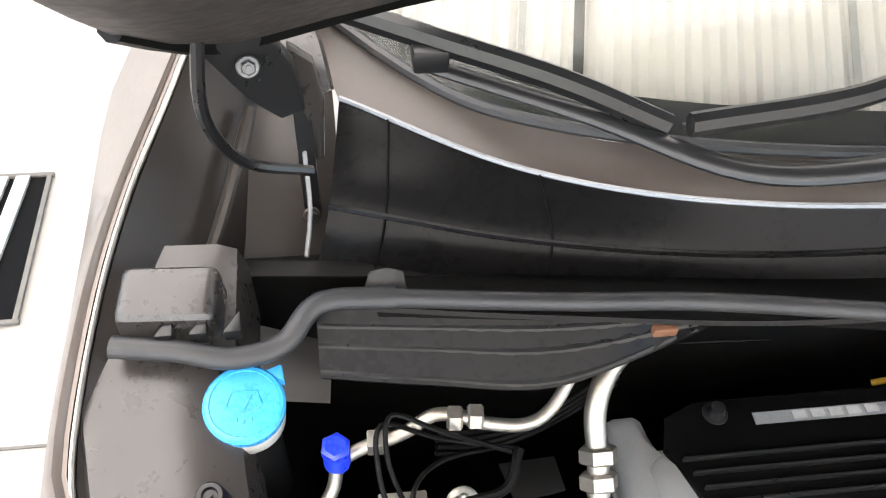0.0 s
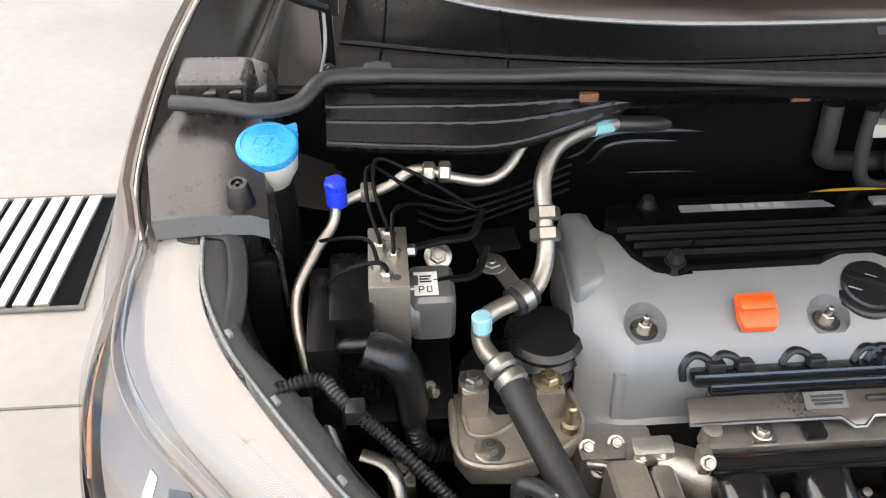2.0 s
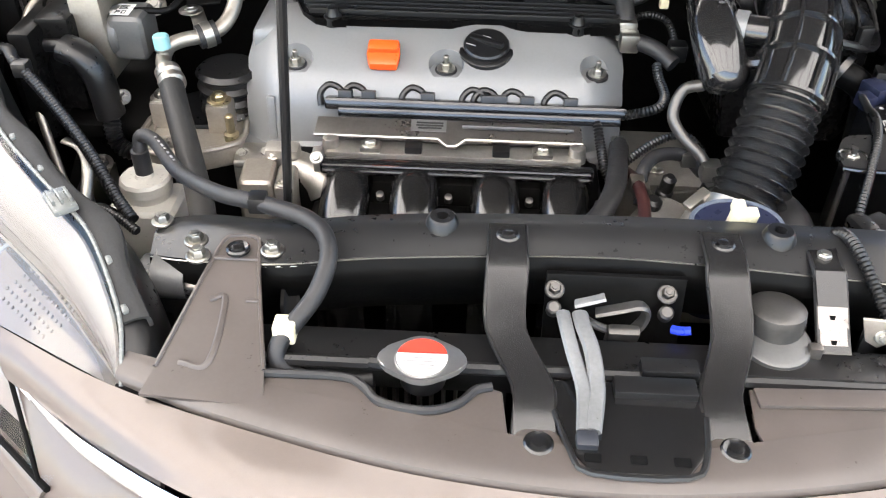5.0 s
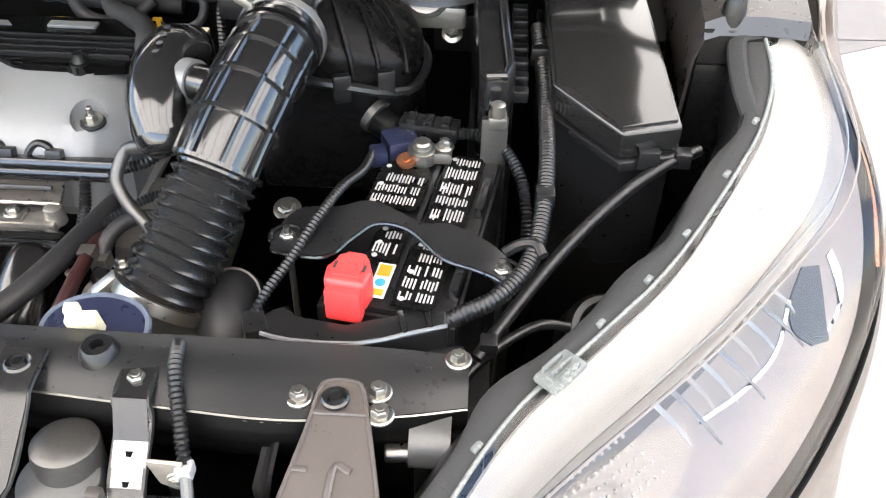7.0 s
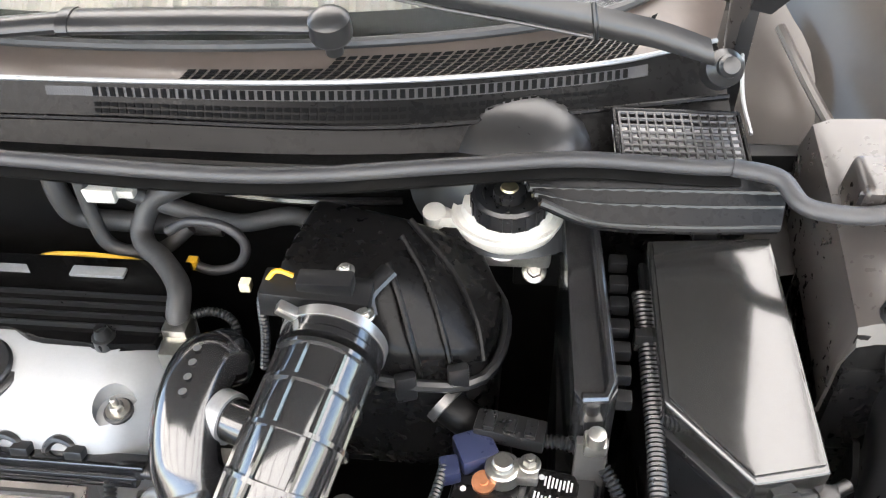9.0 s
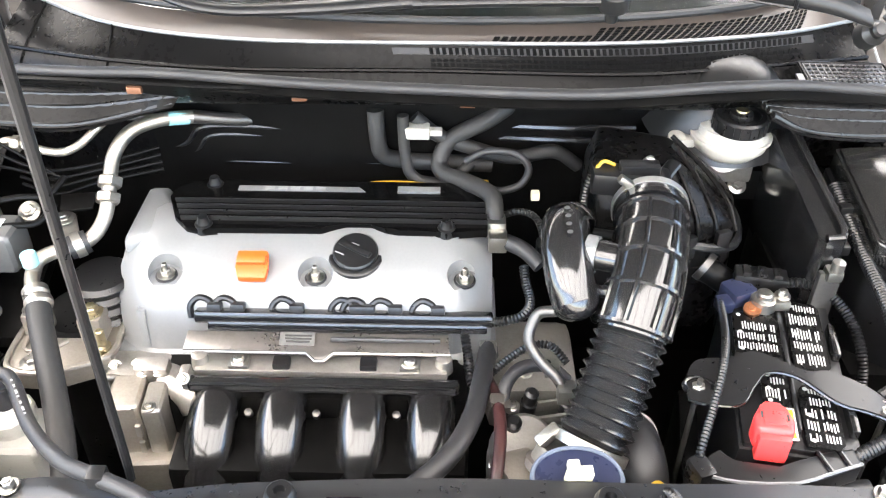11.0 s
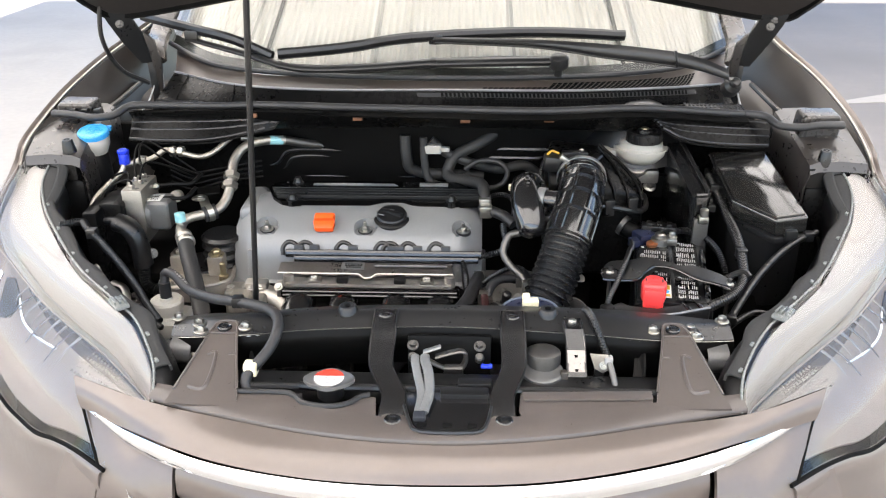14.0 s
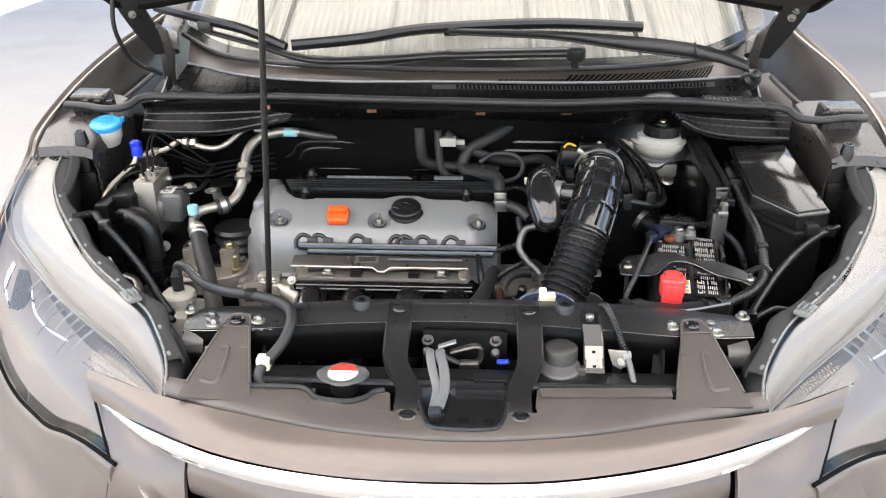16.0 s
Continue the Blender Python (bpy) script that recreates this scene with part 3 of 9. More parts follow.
def grille_front():
    """The upper bumper garnish, bright bar and grille between the headlamps."""
    topc = [(-0.58, -0.07, 0.846), (-0.44, -0.148, 0.855), (-0.3, -0.196, 0.858), (-0.16, -0.229, 0.858), (0, -0.242, 0.858), (0.16, -0.225, 0.858), (0.3, -0.19, 0.858), (0.445, -0.15, 0.855), (0.578, -0.066, 0.846)]
    bar = [(-0.535, -0.126, 0.823), (-0.441, -0.195, 0.832), (-0.312, -0.258, 0.834), (-0.163, -0.283, 0.828), (-0.005, -0.289, 0.829), (0.15, -0.278, 0.83), (0.305, -0.243, 0.836), (0.432, -0.19, 0.84), (0.526, -0.119, 0.825)]
    under = [(-0.535, -0.126, 0.823), (-0.436, -0.203, 0.812), (-0.307, -0.265, 0.816), (-0.17, -0.29, 0.808), (-0.01, -0.296, 0.802), (0.147, -0.284, 0.804), (0.307, -0.248, 0.811), (0.428, -0.197, 0.82), (0.526, -0.119, 0.825)]
    edge = [(-0.556, -0.11, 0.8185)] + [(x, y + 0.006, z - 0.001) for x, y, z in bar[1:-1]] + [(0.552, -0.105, 0.8185)]
    waist = [tuple(Vector(a).lerp(Vector(b), 0.55) + Vector((0, -0.004, 0.005))) for a, b in zip(topc, edge)]
    bm = B()
    sheet(bm, loft_grid([topc, waist, edge], 56, 5), -0.005)
    part("bumper_garnish", bm, PAINT, body)
    for k, s in ((0, -1), (-1, 1)):
        tip = (s * 0.511, -0.186, 0.765)
        for ln in ((topc[:2] if k == 0 else topc[-2:]), [topc[k], edge[k], tip]):
            bm = B()
            tube(bm, [(x, y - 0.002, z + 0.001) for x, y, z in ln], 0.0022, 6, 4)
            part("panel_gap", bm, DARKGAP, body)
    swell = [tuple(Vector(a).lerp(Vector(b), 0.42) + Vector((0, -0.0045, 0.001))) for a, b in zip(bar, under)]
    swell[0], swell[-1] = bar[0], bar[-1]
    bm = B()
    sheet(bm, loft_grid([bar, swell, under], 60, 4), -0.004)
    part("chrome_bar", bm, CHROME, body, "bright chrome grille bar")
    bm = B()
    rows = [[(x * 1.22, y + dy + (0.026 if abs(x) > 0.3 else 0), z - dz) for x, y, z in under[2:7]] for dy, dz in ((0.016, 0.006), (0.004, 0.024), (0.002, 0.05), (0.012, 0.066))]
    sheet(bm, loft_grid(rows, 30, 3), -0.004)
    part("painted_slat", bm, PAINT, body, "broad painted slat beneath the chrome bar")
    # plain bright emblem frame added mid-grille, its dark field standing for dark reflections
    bm = B()
    prism(bm, [(-0.135, -0.303, 0.800), (-0.125, -0.306, 0.805), (0.115, -0.306, 0.805), (0.125, -0.303, 0.800), (0.085, -0.315, 0.71), (-0.095, -0.315, 0.71)], (0, 0.012, 0.002), bev=0.003)
    frame_part = part("added_emblem_frame", bm, CHROME, body, "added plain bright emblem frame")
    bm = B()
    prism(bm, [(-0.117, -0.3085, 0.795), (0.107, -0.3085, 0.795), (0.074, -0.3165, 0.72), (-0.084, -0.3165, 0.72)], (0, 0.006, 0), bev=0.002)
    part("dark_reflection_field", bm, GLOSS, frame_part)
    for z, r in ((0.715, 0.012), (0.675, 0.012), (0.635, 0.012)):
        bm = B()
        tube(bm, [(-0.33, -0.25, z), (-0.16, -0.28, z), (0, -0.288, z), (0.16, -0.28, z), (0.33, -0.248, z)], r, 8, 6)
        part("grille_slat", bm, GLOSS, body)
    bm = B()
    sheet(bm, loft_grid([[(-0.5, -0.12, 0.80), (0, -0.23, 0.80), (0.5, -0.12, 0.80)], [(-0.5, -0.19, 0.3), (0, -0.26, 0.3), (0.5, -0.19, 0.3)]], 20, 1), -0.004)
    part("grille_backing", bm, BAY, body)
    for s in (-1, 1):
        bm = B()
        rows = (((0.386, -0.196, 0.818), (0.44, -0.168, 0.822), (0.52, -0.125, 0.823), (0.554, -0.107, 0.8185)),
                ((0.383, -0.238, 0.775), (0.43, -0.218, 0.772), (0.475, -0.203, 0.769), (0.511, -0.186, 0.765)),
                ((0.378, -0.262, 0.70), (0.43, -0.248, 0.695), (0.48, -0.228, 0.691), (0.525, -0.206, 0.688)),
                ((0.372, -0.28, 0.55), (0.43, -0.262, 0.54), (0.49, -0.243, 0.535), (0.55, -0.22, 0.53)))
        sheet(bm, loft_grid([[(s * x, y, z) for x, y, z in r] for r in rows], 16, 5), 0.006 * s)
        part("bumper_side", bm, PAINT, body)
        bm = B()
        rows = (((0.511, -0.186, 0.765), (0.548, -0.160, 0.757), (0.585, -0.135, 0.752)), ((0.525, -0.206, 0.688), (0.575, -0.18, 0.675), (0.62, -0.15, 0.66)), ((0.55, -0.22, 0.53), (0.61, -0.19, 0.515), (0.66, -0.16, 0.5)))
        sheet(bm, loft_grid([[(s * x, y, z) for x, y, z in r] for r in rows], 10, 5), 0.006 * s)
        part("bumper_corner", bm, PAINT, body)
        up = [(0.456, -0.226, 0.757), (0.425, -0.248, 0.746), (0.385, -0.268, 0.733), (0.35, -0.285, 0.725)]
        dn = [(0.456, -0.226, 0.757), (0.42, -0.256, 0.730), (0.383, -0.277, 0.715), (0.35, -0.293, 0.707)]
        bm = B()
        sheet(bm, loft_grid([[(s * x, y, z) for x, y, z in r] for r in (up, dn)], 14, 1), 0.003 * s)
        part("trim_strip", bm, CHROME, body)
    bm = B()
    prism(bm, [(-0.52, -0.27, 0.5), (0.52, -0.27, 0.5), (0.52, -0.31, 0.28), (-0.52, -0.31, 0.28)], (0, 0.01, 0), bev=0)
    part("bumper_lower", bm, PAINT, body)


grille_front()
for s in (0, 1):
    bm = B()
    w = (-0.86 if s else 0.82)
    rev(bm, (w, 0.95 - 0.35, 0.33), (1, 0, 0), [(-0.1, 0.2), (-0.1, 0.30), (-0.08, 0.33), (0.05, 0.33), (0.08, 0.3), (0.06, 0.2)], 32)
    part("tyre", bm, RUBBER, body)


def headlamp(sgn):
    """Clear lens over a pale upper bezel, a darker band, a finned reflector and a brown-grey floor; black shell behind."""
    side = (lambda pts: [mirror(p) for p in pts]) if sgn else (lambda pts: pts)
    flip = -1 if sgn else 1
    base = side([(0.65, 0.1, 0.78)])[0]
    h = thing("headlamp", base, "clear swept-back headlamp with a pale upper bezel", "headlamp", "front headlamps")
    n = 13
    rim, crest, out = (loft_grid([c], n)[0] for c in (LAMP_IN, LAMP_CREST, LAMP_OUT))
    fade = [math.sin(math.pi * k / (n - 1)) ** 0.5 for k in range(n)]

    def between(a, b, f, d=(0, 0, 0)):
        return [p.lerp(q, f) + Vector(d) * w for p, q, w in zip(a, b, fade)]

    def shift(a, d):
        return [p + Vector(d) for p in a]

    def skin(name, rows, material, label="", cols=40, sub=5, thick=0.003):
        bm = B()
        sheet(bm, loft_grid([side(r) for r in rows], cols, sub), thick * flip)
        return part(name, bm, material, h, label)

    shoulder = between(rim, crest, 0.5, (0.006, -0.006, 0.014))
    cheek = between(crest, out, 0.5, (0.022, -0.018, 0.008))
    lens = skin("lens", [rim, shoulder, crest, cheek, out], LENS, "clear plastic lens", 48, 6)
    lens.visible_shadow = False
    top0, top1 = shift(rim, (0.003, -0.002, -0.010)), between(rim, crest, 0.72, (0, 0, -0.006))
    top1 = shift(top1, (0, 0, -0.014))
    skin("upper_bezel", [top0, shift(between(top0, top1, 0.5), (0, 0, 0.006)), top1], HOUSING, "pale cream upper bezel")
    ledge = shift(crest, (-0.006, 0.008, -0.018))
    skin("inner_bezel", [shift(top1, (0, 0, -0.0015)), between(top1, ledge, 0.5, (0, 0, -0.004)), ledge], BEZEL, "grey-brown inner bezel band")
    deep = between(ledge, out, 0.32, (-0.035, 0.035, -0.022))
    skin("reflector", [ledge, between(ledge, deep, 0.5, (-0.008, 0.008, 0)), deep], REFLECT, "dark smoked reflector band")
    low = shift(out, (-0.012, 0.014, 0.0))
    skin("lamp_floor", [deep, between(deep, low, 0.5, (-0.012, 0.014, -0.004)), low], LAMPFLOOR, "pale brown-grey lower reflector")

    def along(line, f):
        i = max(0.0, min(0.999, f)) * (len(line) - 1)
        return line[int(i)].lerp(line[min(len(line) - 1, int(i) + 1)], i % 1)

    def within(f, g):
        return along(ledge, f).lerp(along(cheek, f), min(1, g * 2)) .lerp(along(low, f), max(0, g * 2 - 1)) + Vector((-0.014, 0.014, -0.006))

    # twin mould lines along the crest
    for d in (0.0, 0.010):
        bm = B()
        tube(bm, side([p + Vector((0.002 - d, -0.002 + d, 0.0012 + d * 0.4)) for p in crest]), 0.0013, 6, 5)
        part("crease", bm, PALE if d else BEZEL, h)
    # hanging silver blades, alternating with black ones
    for k in range(9):
        f = 0.40 + 0.030 * k
        a = along(ledge, f) + Vector((-0.004, 0.004, -0.004))
        b = within(f + 0.008, (0.30, 0.42, 0.34)[k % 3])
        bm = B()
        tube(bm, side([tuple(a), tuple(a.lerp(b, 0.5) + Vector((0.004, -0.005, 0.002))), tuple(b)]), (0.0042, 0.0018), 8, 5, squash=0.45)
        part("fin", bm, (BEZEL, REFLECT, PALE)[k % 3], h, ("", "", "silvered upright blade")[k % 3])
    # bright crescent round a dark hollow, and a long bright blade
    rows = [[within(f, g) for f, g in ((0.30, 0.30), (0.325, 0.42), (0.355, 0.54), (0.39, 0.62))], [within(f, g) for f, g in ((0.312, 0.29), (0.338, 0.40), (0.367, 0.51), (0.393, 0.61))]]
    skin("crescent", rows, CHROME, "bright chrome crescent", 14, 2)
    rows = [[within(f, g) + Vector((0.003, -0.003, 0)) for f, g in ((0.33, 0.24), (0.36, 0.34), (0.39, 0.43), (0.41, 0.52))], [within(f, g) + Vector((0.003, -0.003, 0)) for f, g in ((0.345, 0.16), (0.40, 0.22), (0.43, 0.32), (0.43, 0.44))]]
    skin("hollow", rows, DARKPRINT, "dark hollow beside the crescent", 14, 2)
    bm = B()
    tube(bm, side([tuple(within(f, g) + Vector((0.004, -0.004, 0.002))) for f, g in ((0.40, 0.20), (0.47, 0.30), (0.54, 0.30), (0.62, 0.26))]), 0.0024, 6, 5, squash=0.6)
    part("bright_blade", bm, CHROME, h)
    # dimpled silver strip near the bumper's wedge
    bm = B()
    for i in range(5):
        for k in range(11):
            q = within(0.70 + 0.012 * k, 0.12 + 0.055 * i)
            rev(bm, side([q])[0], (0.3 * flip, -0.5, 0.8), [(-0.001, 0.0024), (0.0006, 0.0019), (0.001, 0.0008)], 6)
    tagged(part("dimpled_strip", bm, RAILSTEEL, h, "silvered dimpled strip"), kind="stuff")
    bm = B()
    tube(bm, side([along(out, f) + Vector((0.001, -0.001, 0.002)) for f in (0.10, 0.18, 0.27)]), 0.0034, 8, squash=0.6)
    part("side_marker", bm, AMBER, h, "amber side reflector")
    bm = B()
    tube(bm, side([p + Vector((0.002, -0.003, -0.002)) for p in out[1:]]), 0.0036, 6, 6)
    part("edge_gap", bm, DARKGAP, h)
    # small square marks on the bezel
    for f, g in ((0.30, 0.42), (0.62, 0.40), (0.80, 0.5)):
        q = along(top0, f).lerp(along(top1, f), g)
        t1 = (along(rim, f + 0.03) - along(rim, f)).normalized() * 0.0055
        t2 = (along(crest, f) - along(rim, f)).normalized() * 0.007
        up = Vector((0, 0, 0.0075))
        bm = B()
        prism(bm, side([tuple(q + up - t1 - t2), tuple(q + up + t1 - t2), tuple(q + up + t1 + t2), tuple(q + up - t1 + t2)]), (0, 0, 0.0015), bev=0)
        part("mark", bm, BEZEL, h)
    # black back shell below the rim
    skin("housing", [shift(rim, (-0.003, 0.001, -0.004)), shift(rim, (-0.024, 0.008, -0.012)), shift(rim, (-0.036, 0.022, -0.055)), shift(rim, (-0.02, 0.03, -0.15))], BLACK, "black housing", 30, 3)
    # soft foam seal beside the rim, a little uneven
    bm = B()
    a = [p + Vector((-0.0025, 0.001, 0.001)) for p in rim[:-1]]
    wave = [0.021 + 0.005 * math.sin(2.3 * k) for k in range(len(a))]
    b = [p + Vector((-w, 0.4 * w, 0.001)) for p, w in zip(a, wave)]
    c = [p + Vector((-0.001, 0.002, -0.012)) for p in b]
    sheet(bm, loft_grid([side(a), side(between(a, b, 0.5, (0, 0, 0.004))), side(b), side(c)], 60, 3), 0.004 * flip)
    part("foam_seal", bm, FOAM, h, "matt black foam seal")
    bm = B()
    tube(bm, side([p + Vector((-0.001, 0, 0.002)) for p in rim]), 0.0022, 6)
    part("rim_bead", bm, LUG, h)
    for f in (0.16, 0.27, 0.40, 0.50, 0.60, 0.70, 0.82, 0.90):
        q = along(rim, f) + Vector((-0.007, 0.003, 0.003))
        bm = B()
        box(bm, side([tuple(q)])[0], (0.006, 0.011, 0.005), (0, 0, -35 * flip), bev=0.002)
        part("lug", bm, LUG, h)
    bm = B()
    q = side([(0.53, 0.02, 0.928)])[0]
    box(bm, q, (0.024, 0.042, 0.007), (0, 0, -40 * flip), bev=0.005)
    for k in (-1, 0, 1):
        box(bm, (q[0] + k * 0.007, q[1] - 0.004 * flip * k, q[2] + 0.006), (0.003, 0.024, 0.006), (0, 0, -40 * flip), bev=0.001)
    part("mounting_tab", bm, LUG, h, "clear ribbed mounting tab")
    bm = B()
    p, q = Vector((0.790, 0.43, 1.022)), Vector((0.742, 0.424, 1.02))
    tube(bm, side([p, q, q + Vector((-0.018, -0.012, -0.004)), q + Vector((-0.016, -0.05, -0.03)), q + Vector((-0.004, -0.085, -0.055))]), 0.010, 8, 5, squash=0.5)
    part("foam_strip", bm, FOAM, h)


headlamp(0)
headlamp(1)


# ---- bonnet, cowl, windscreen ----
def bonnet():
    b = thing("bonnet", (-0.03, 0.75, 1.25), "open bonnet held up by a prop rod", "bonnet")
    ang = radians(43)
    d = Vector((0, -math.cos(ang), math.sin(ang)))
    up = Vector((0, math.sin(ang), math.cos(ang)))
    rear = [(-0.80, 0.63, 1.335), (-0.775, 0.665, 1.30), (-0.74, 0.70, 1.272), (-0.62, 0.728, 1.285), (-0.45, 0.735, 1.315), (-0.25, 0.74, 1.345), (-0.03, 0.745, 1.36), (0.19, 0.74, 1.345), (0.39, 0.735, 1.315), (0.56, 0.728, 1.285), (0.68, 0.70, 1.272), (0.715, 0.665, 1.30), (0.74, 0.63, 1.335)]
    rows = []
    for k in range(7):
        f = k / 6
        rows.append([tuple(Vector(p) + d * (f * 1.18 * (1 - 0.10 * (abs(p[0] + 0.03) / 0.77) ** 2)) + Vector((-(p[0] + 0.03) * 0.12 * f * f, 0, 0)) + up * (0.03 * math.sin(f * math.pi))) for p in rear])
    bm = B()
    sheet(bm, loft_grid(rows, 28, 2), 0.003)
    part("skin", bm, PAINT, b)
    rows2 = [[tuple(Vector(q) - up * (0.03 if 0 < i < 6 else 0.012)) for q in r] for i, r in enumerate(rows)]
    bm = B()
    sheet(bm, loft_grid(rows2, 28, 2), 0.003)
    part("inner_panel", bm, UNDERPAINT, b)
    bm = B()
    tube(bm, [tuple(Vector(p) - up * 0.008) for p in rear], 0.012, 8, 4)
    part("rear_hem", bm, BAY, b)
    for s in (0, 1):
        side = (lambda p: mirror(p)) if s else (lambda p: p)
        bm = B()
        prism(bm, [side(p) for p in ((0.698, 0.66, 1.30), (0.648, 0.68, 1.29), (0.628, 0.72, 1.22), (0.623, 0.745, 1.15), (0.643, 0.735, 1.15), (0.663, 0.70, 1.20), (0.688, 0.69, 1.25))], (0, 0.008, 0.003), bev=0.002)
        hinge = part("hinge_arm", bm, BEAM, b, "black steel bonnet hinge")
        bm = B()
        prism(bm, [side(p) for p in ((0.618, 0.748, 1.16), (0.634, 0.744, 1.16), (0.634, 0.756, 1.0), (0.618, 0.760, 1.0))], (0, 0.008, 0), bev=0.002)
        part("hinge_foot", bm, BEAM, b)
        bm = B()
        prism(bm, [side(p) for p in ((0.633, 0.735, 1.225), (0.613, 0.745, 1.20), (0.606, 0.755, 1.15), (0.61, 0.757, 1.08), (0.618, 0.757, 1.08), (0.628, 0.747, 1.15))], (0, 0.012, 0), bev=0.003)
        part("pillar_fin", bm, PANEL, b, "grey plastic fin beside the hinge")
        for q in ((0.668, 0.69, 1.262), (0.658, 0.682, 1.248), (0.627, 0.748, 1.012)):
            hexbolt(hinge, "hinge_bolt", side(q), 0.0052, 0.006, (-0.2 if not s else 0.2, -0.9, 0.4), DARKSTEEL)
        if s:
            bm = B()
            tube(bm, [(-0.757, 0.66, 1.30), (-0.765, 0.662, 1.22), (-0.745, 0.685, 1.15), (-0.693, 0.708, 1.113)], 0.0052, 8)
            part("washer_hose", bm, BLACK, b)
    bm = B()
    tube(bm, [(-0.318, 0.05, 0.905), (-0.314, 0.045, 0.93), (-0.19, -0.138, 2.125)], 0.0046, 10, 1)
    part("prop_rod", bm, BLACK, b, "thin dark steel prop rod")


bonnet()


def windscreen():
    """The windscreen, with black shading at its foot."""
    foot = [(-0.72, 0.96, 1.15), (-0.60, 0.805, 1.145), (-0.5, 0.735, 1.142), (-0.3, 0.685, 1.14), (-0.03, 0.665, 1.14), (0.24, 0.685, 1.14), (0.44, 0.735, 1.142), (0.54, 0.805, 1.145), (0.66, 0.96, 1.15)]
    head = [(-0.60, 1.70, 1.66), (-0.5, 1.66, 1.67), (-0.4, 1.63, 1.68), (-0.2, 1.60, 1.69), (-0.03, 1.59, 1.69), (0.14, 1.60, 1.69), (0.34, 1.63, 1.68), (0.44, 1.66, 1.67), (0.54, 1.70, 1.66)]
    mid = [tuple(Vector(a) * 0.5 + Vector(b) * 0.5 + Vector((0, -0.012, 0.02))) for a, b in zip(foot, head)]
    w = thing("windscreen", (-0.03, 1.1, 1.1), "sloping clear windscreen with a black lower border", "windscreen")
    bm = B()
    g = loft_grid([foot, mid, head], 40, 8)
    sheet(bm, g, -0.004)
    pane = part("pane", bm, GLASS, w)
    pane.visible_shadow = False
    bm = B()
    low = [tuple(Vector(a) + Vector((0, 0.006, -0.006))) for a in foot]
    hi = [tuple(Vector(a) + (Vector(b) - Vector(a)).normalized() * 0.035 + Vector((0, 0.006, -0.006))) for a, b in zip(foot, head)]
    sheet(bm, loft_grid([low, hi], 40, 1), -0.003)
    part("black_border", bm, DARKPRINT, w)
    bm = B()
    tube(bm, [(x, y - 0.006, z) for x, y, z in foot], 0.006, 8, 4)
    part("foot_seal", bm, RUBBER, w)
    for s in (0, 1):
        side = (lambda p: mirror(p)) if s else (lambda p: p)
        bm = B()
        tube(bm, [side(p) for p in ((0.622, 0.765, 1.15), (0.63, 0.80, 1.175), (0.655, 0.95, 1.20), (0.61, 1.35, 1.46), (0.545, 1.70, 1.68))], 0.026, 10, 5, squash=0.6)
        part("pillar_trim", bm, PANEL, w, "grey plastic pillar trim")
    bm = B()
    sheet(bm, loft_grid([[(-0.6, 0.95, 1.08), (0.55, 0.95, 1.08)], [(-0.6, 1.4, 1.1), (0.55, 1.4, 1.1)]], 6, 1), 0.01)
    part("dashboard", bm, BLACK, w)
    bm = B()
    sheet(bm, loft_grid([[(-0.62, 1.68, 1.7), (0.55, 1.68, 1.7)], [(-0.62, 3.2, 1.72), (0.55, 3.2, 1.72)]], 6, 1), 0.02)
    part("roof_skin", bm, PAINT, w)
    # fluted sunshade just behind the glass
    sh = thing("sunshade", (-0.03, 1.1, 1.12), "cream fluted sunshade unfolded behind the windscreen", "sunshade")
    n = 381
    cols = loft_grid([[tuple(Vector(p) + Vector((0, 0.016, -0.016))) for p in hi], [tuple(Vector(p) + Vector((0, 0.02, -0.02))) for p in mid], [tuple(Vector(p) + Vector((0, 0.02, -0.03))) for p in head]], n, 5)
    nrm = Vector((0, -0.5, 0.866))
    bm = B()
    sheet(bm, [[p + nrm * (0.0026 * math.sin(k * math.pi / 2 + 0.4)) for k, p in enumerate(r)] for r in cols], -0.002)
    part("fluted_sheet", bm, SHADE, sh)
    for f, wd, m in ((0.20, 0.007, SEAM), (0.235, 0.010, DARKSTEEL), (0.40, 0.008, SEAM), (0.60, 0.008, SEAM), (0.79, 0.008, SEAM), (0.76, 0.010, DARKSTEEL)):
        k = int(f * (n - 1))
        bm = B()
        pts = [cols[i][k] + nrm * 0.004 for i in range(len(cols))]
        sheet(bm, [[p - Vector((wd / 2, 0, 0)), p + Vector((wd / 2, 0, 0))] for p in pts], -0.0012)
        part("fold_seam", bm, m, sh)


windscreen()


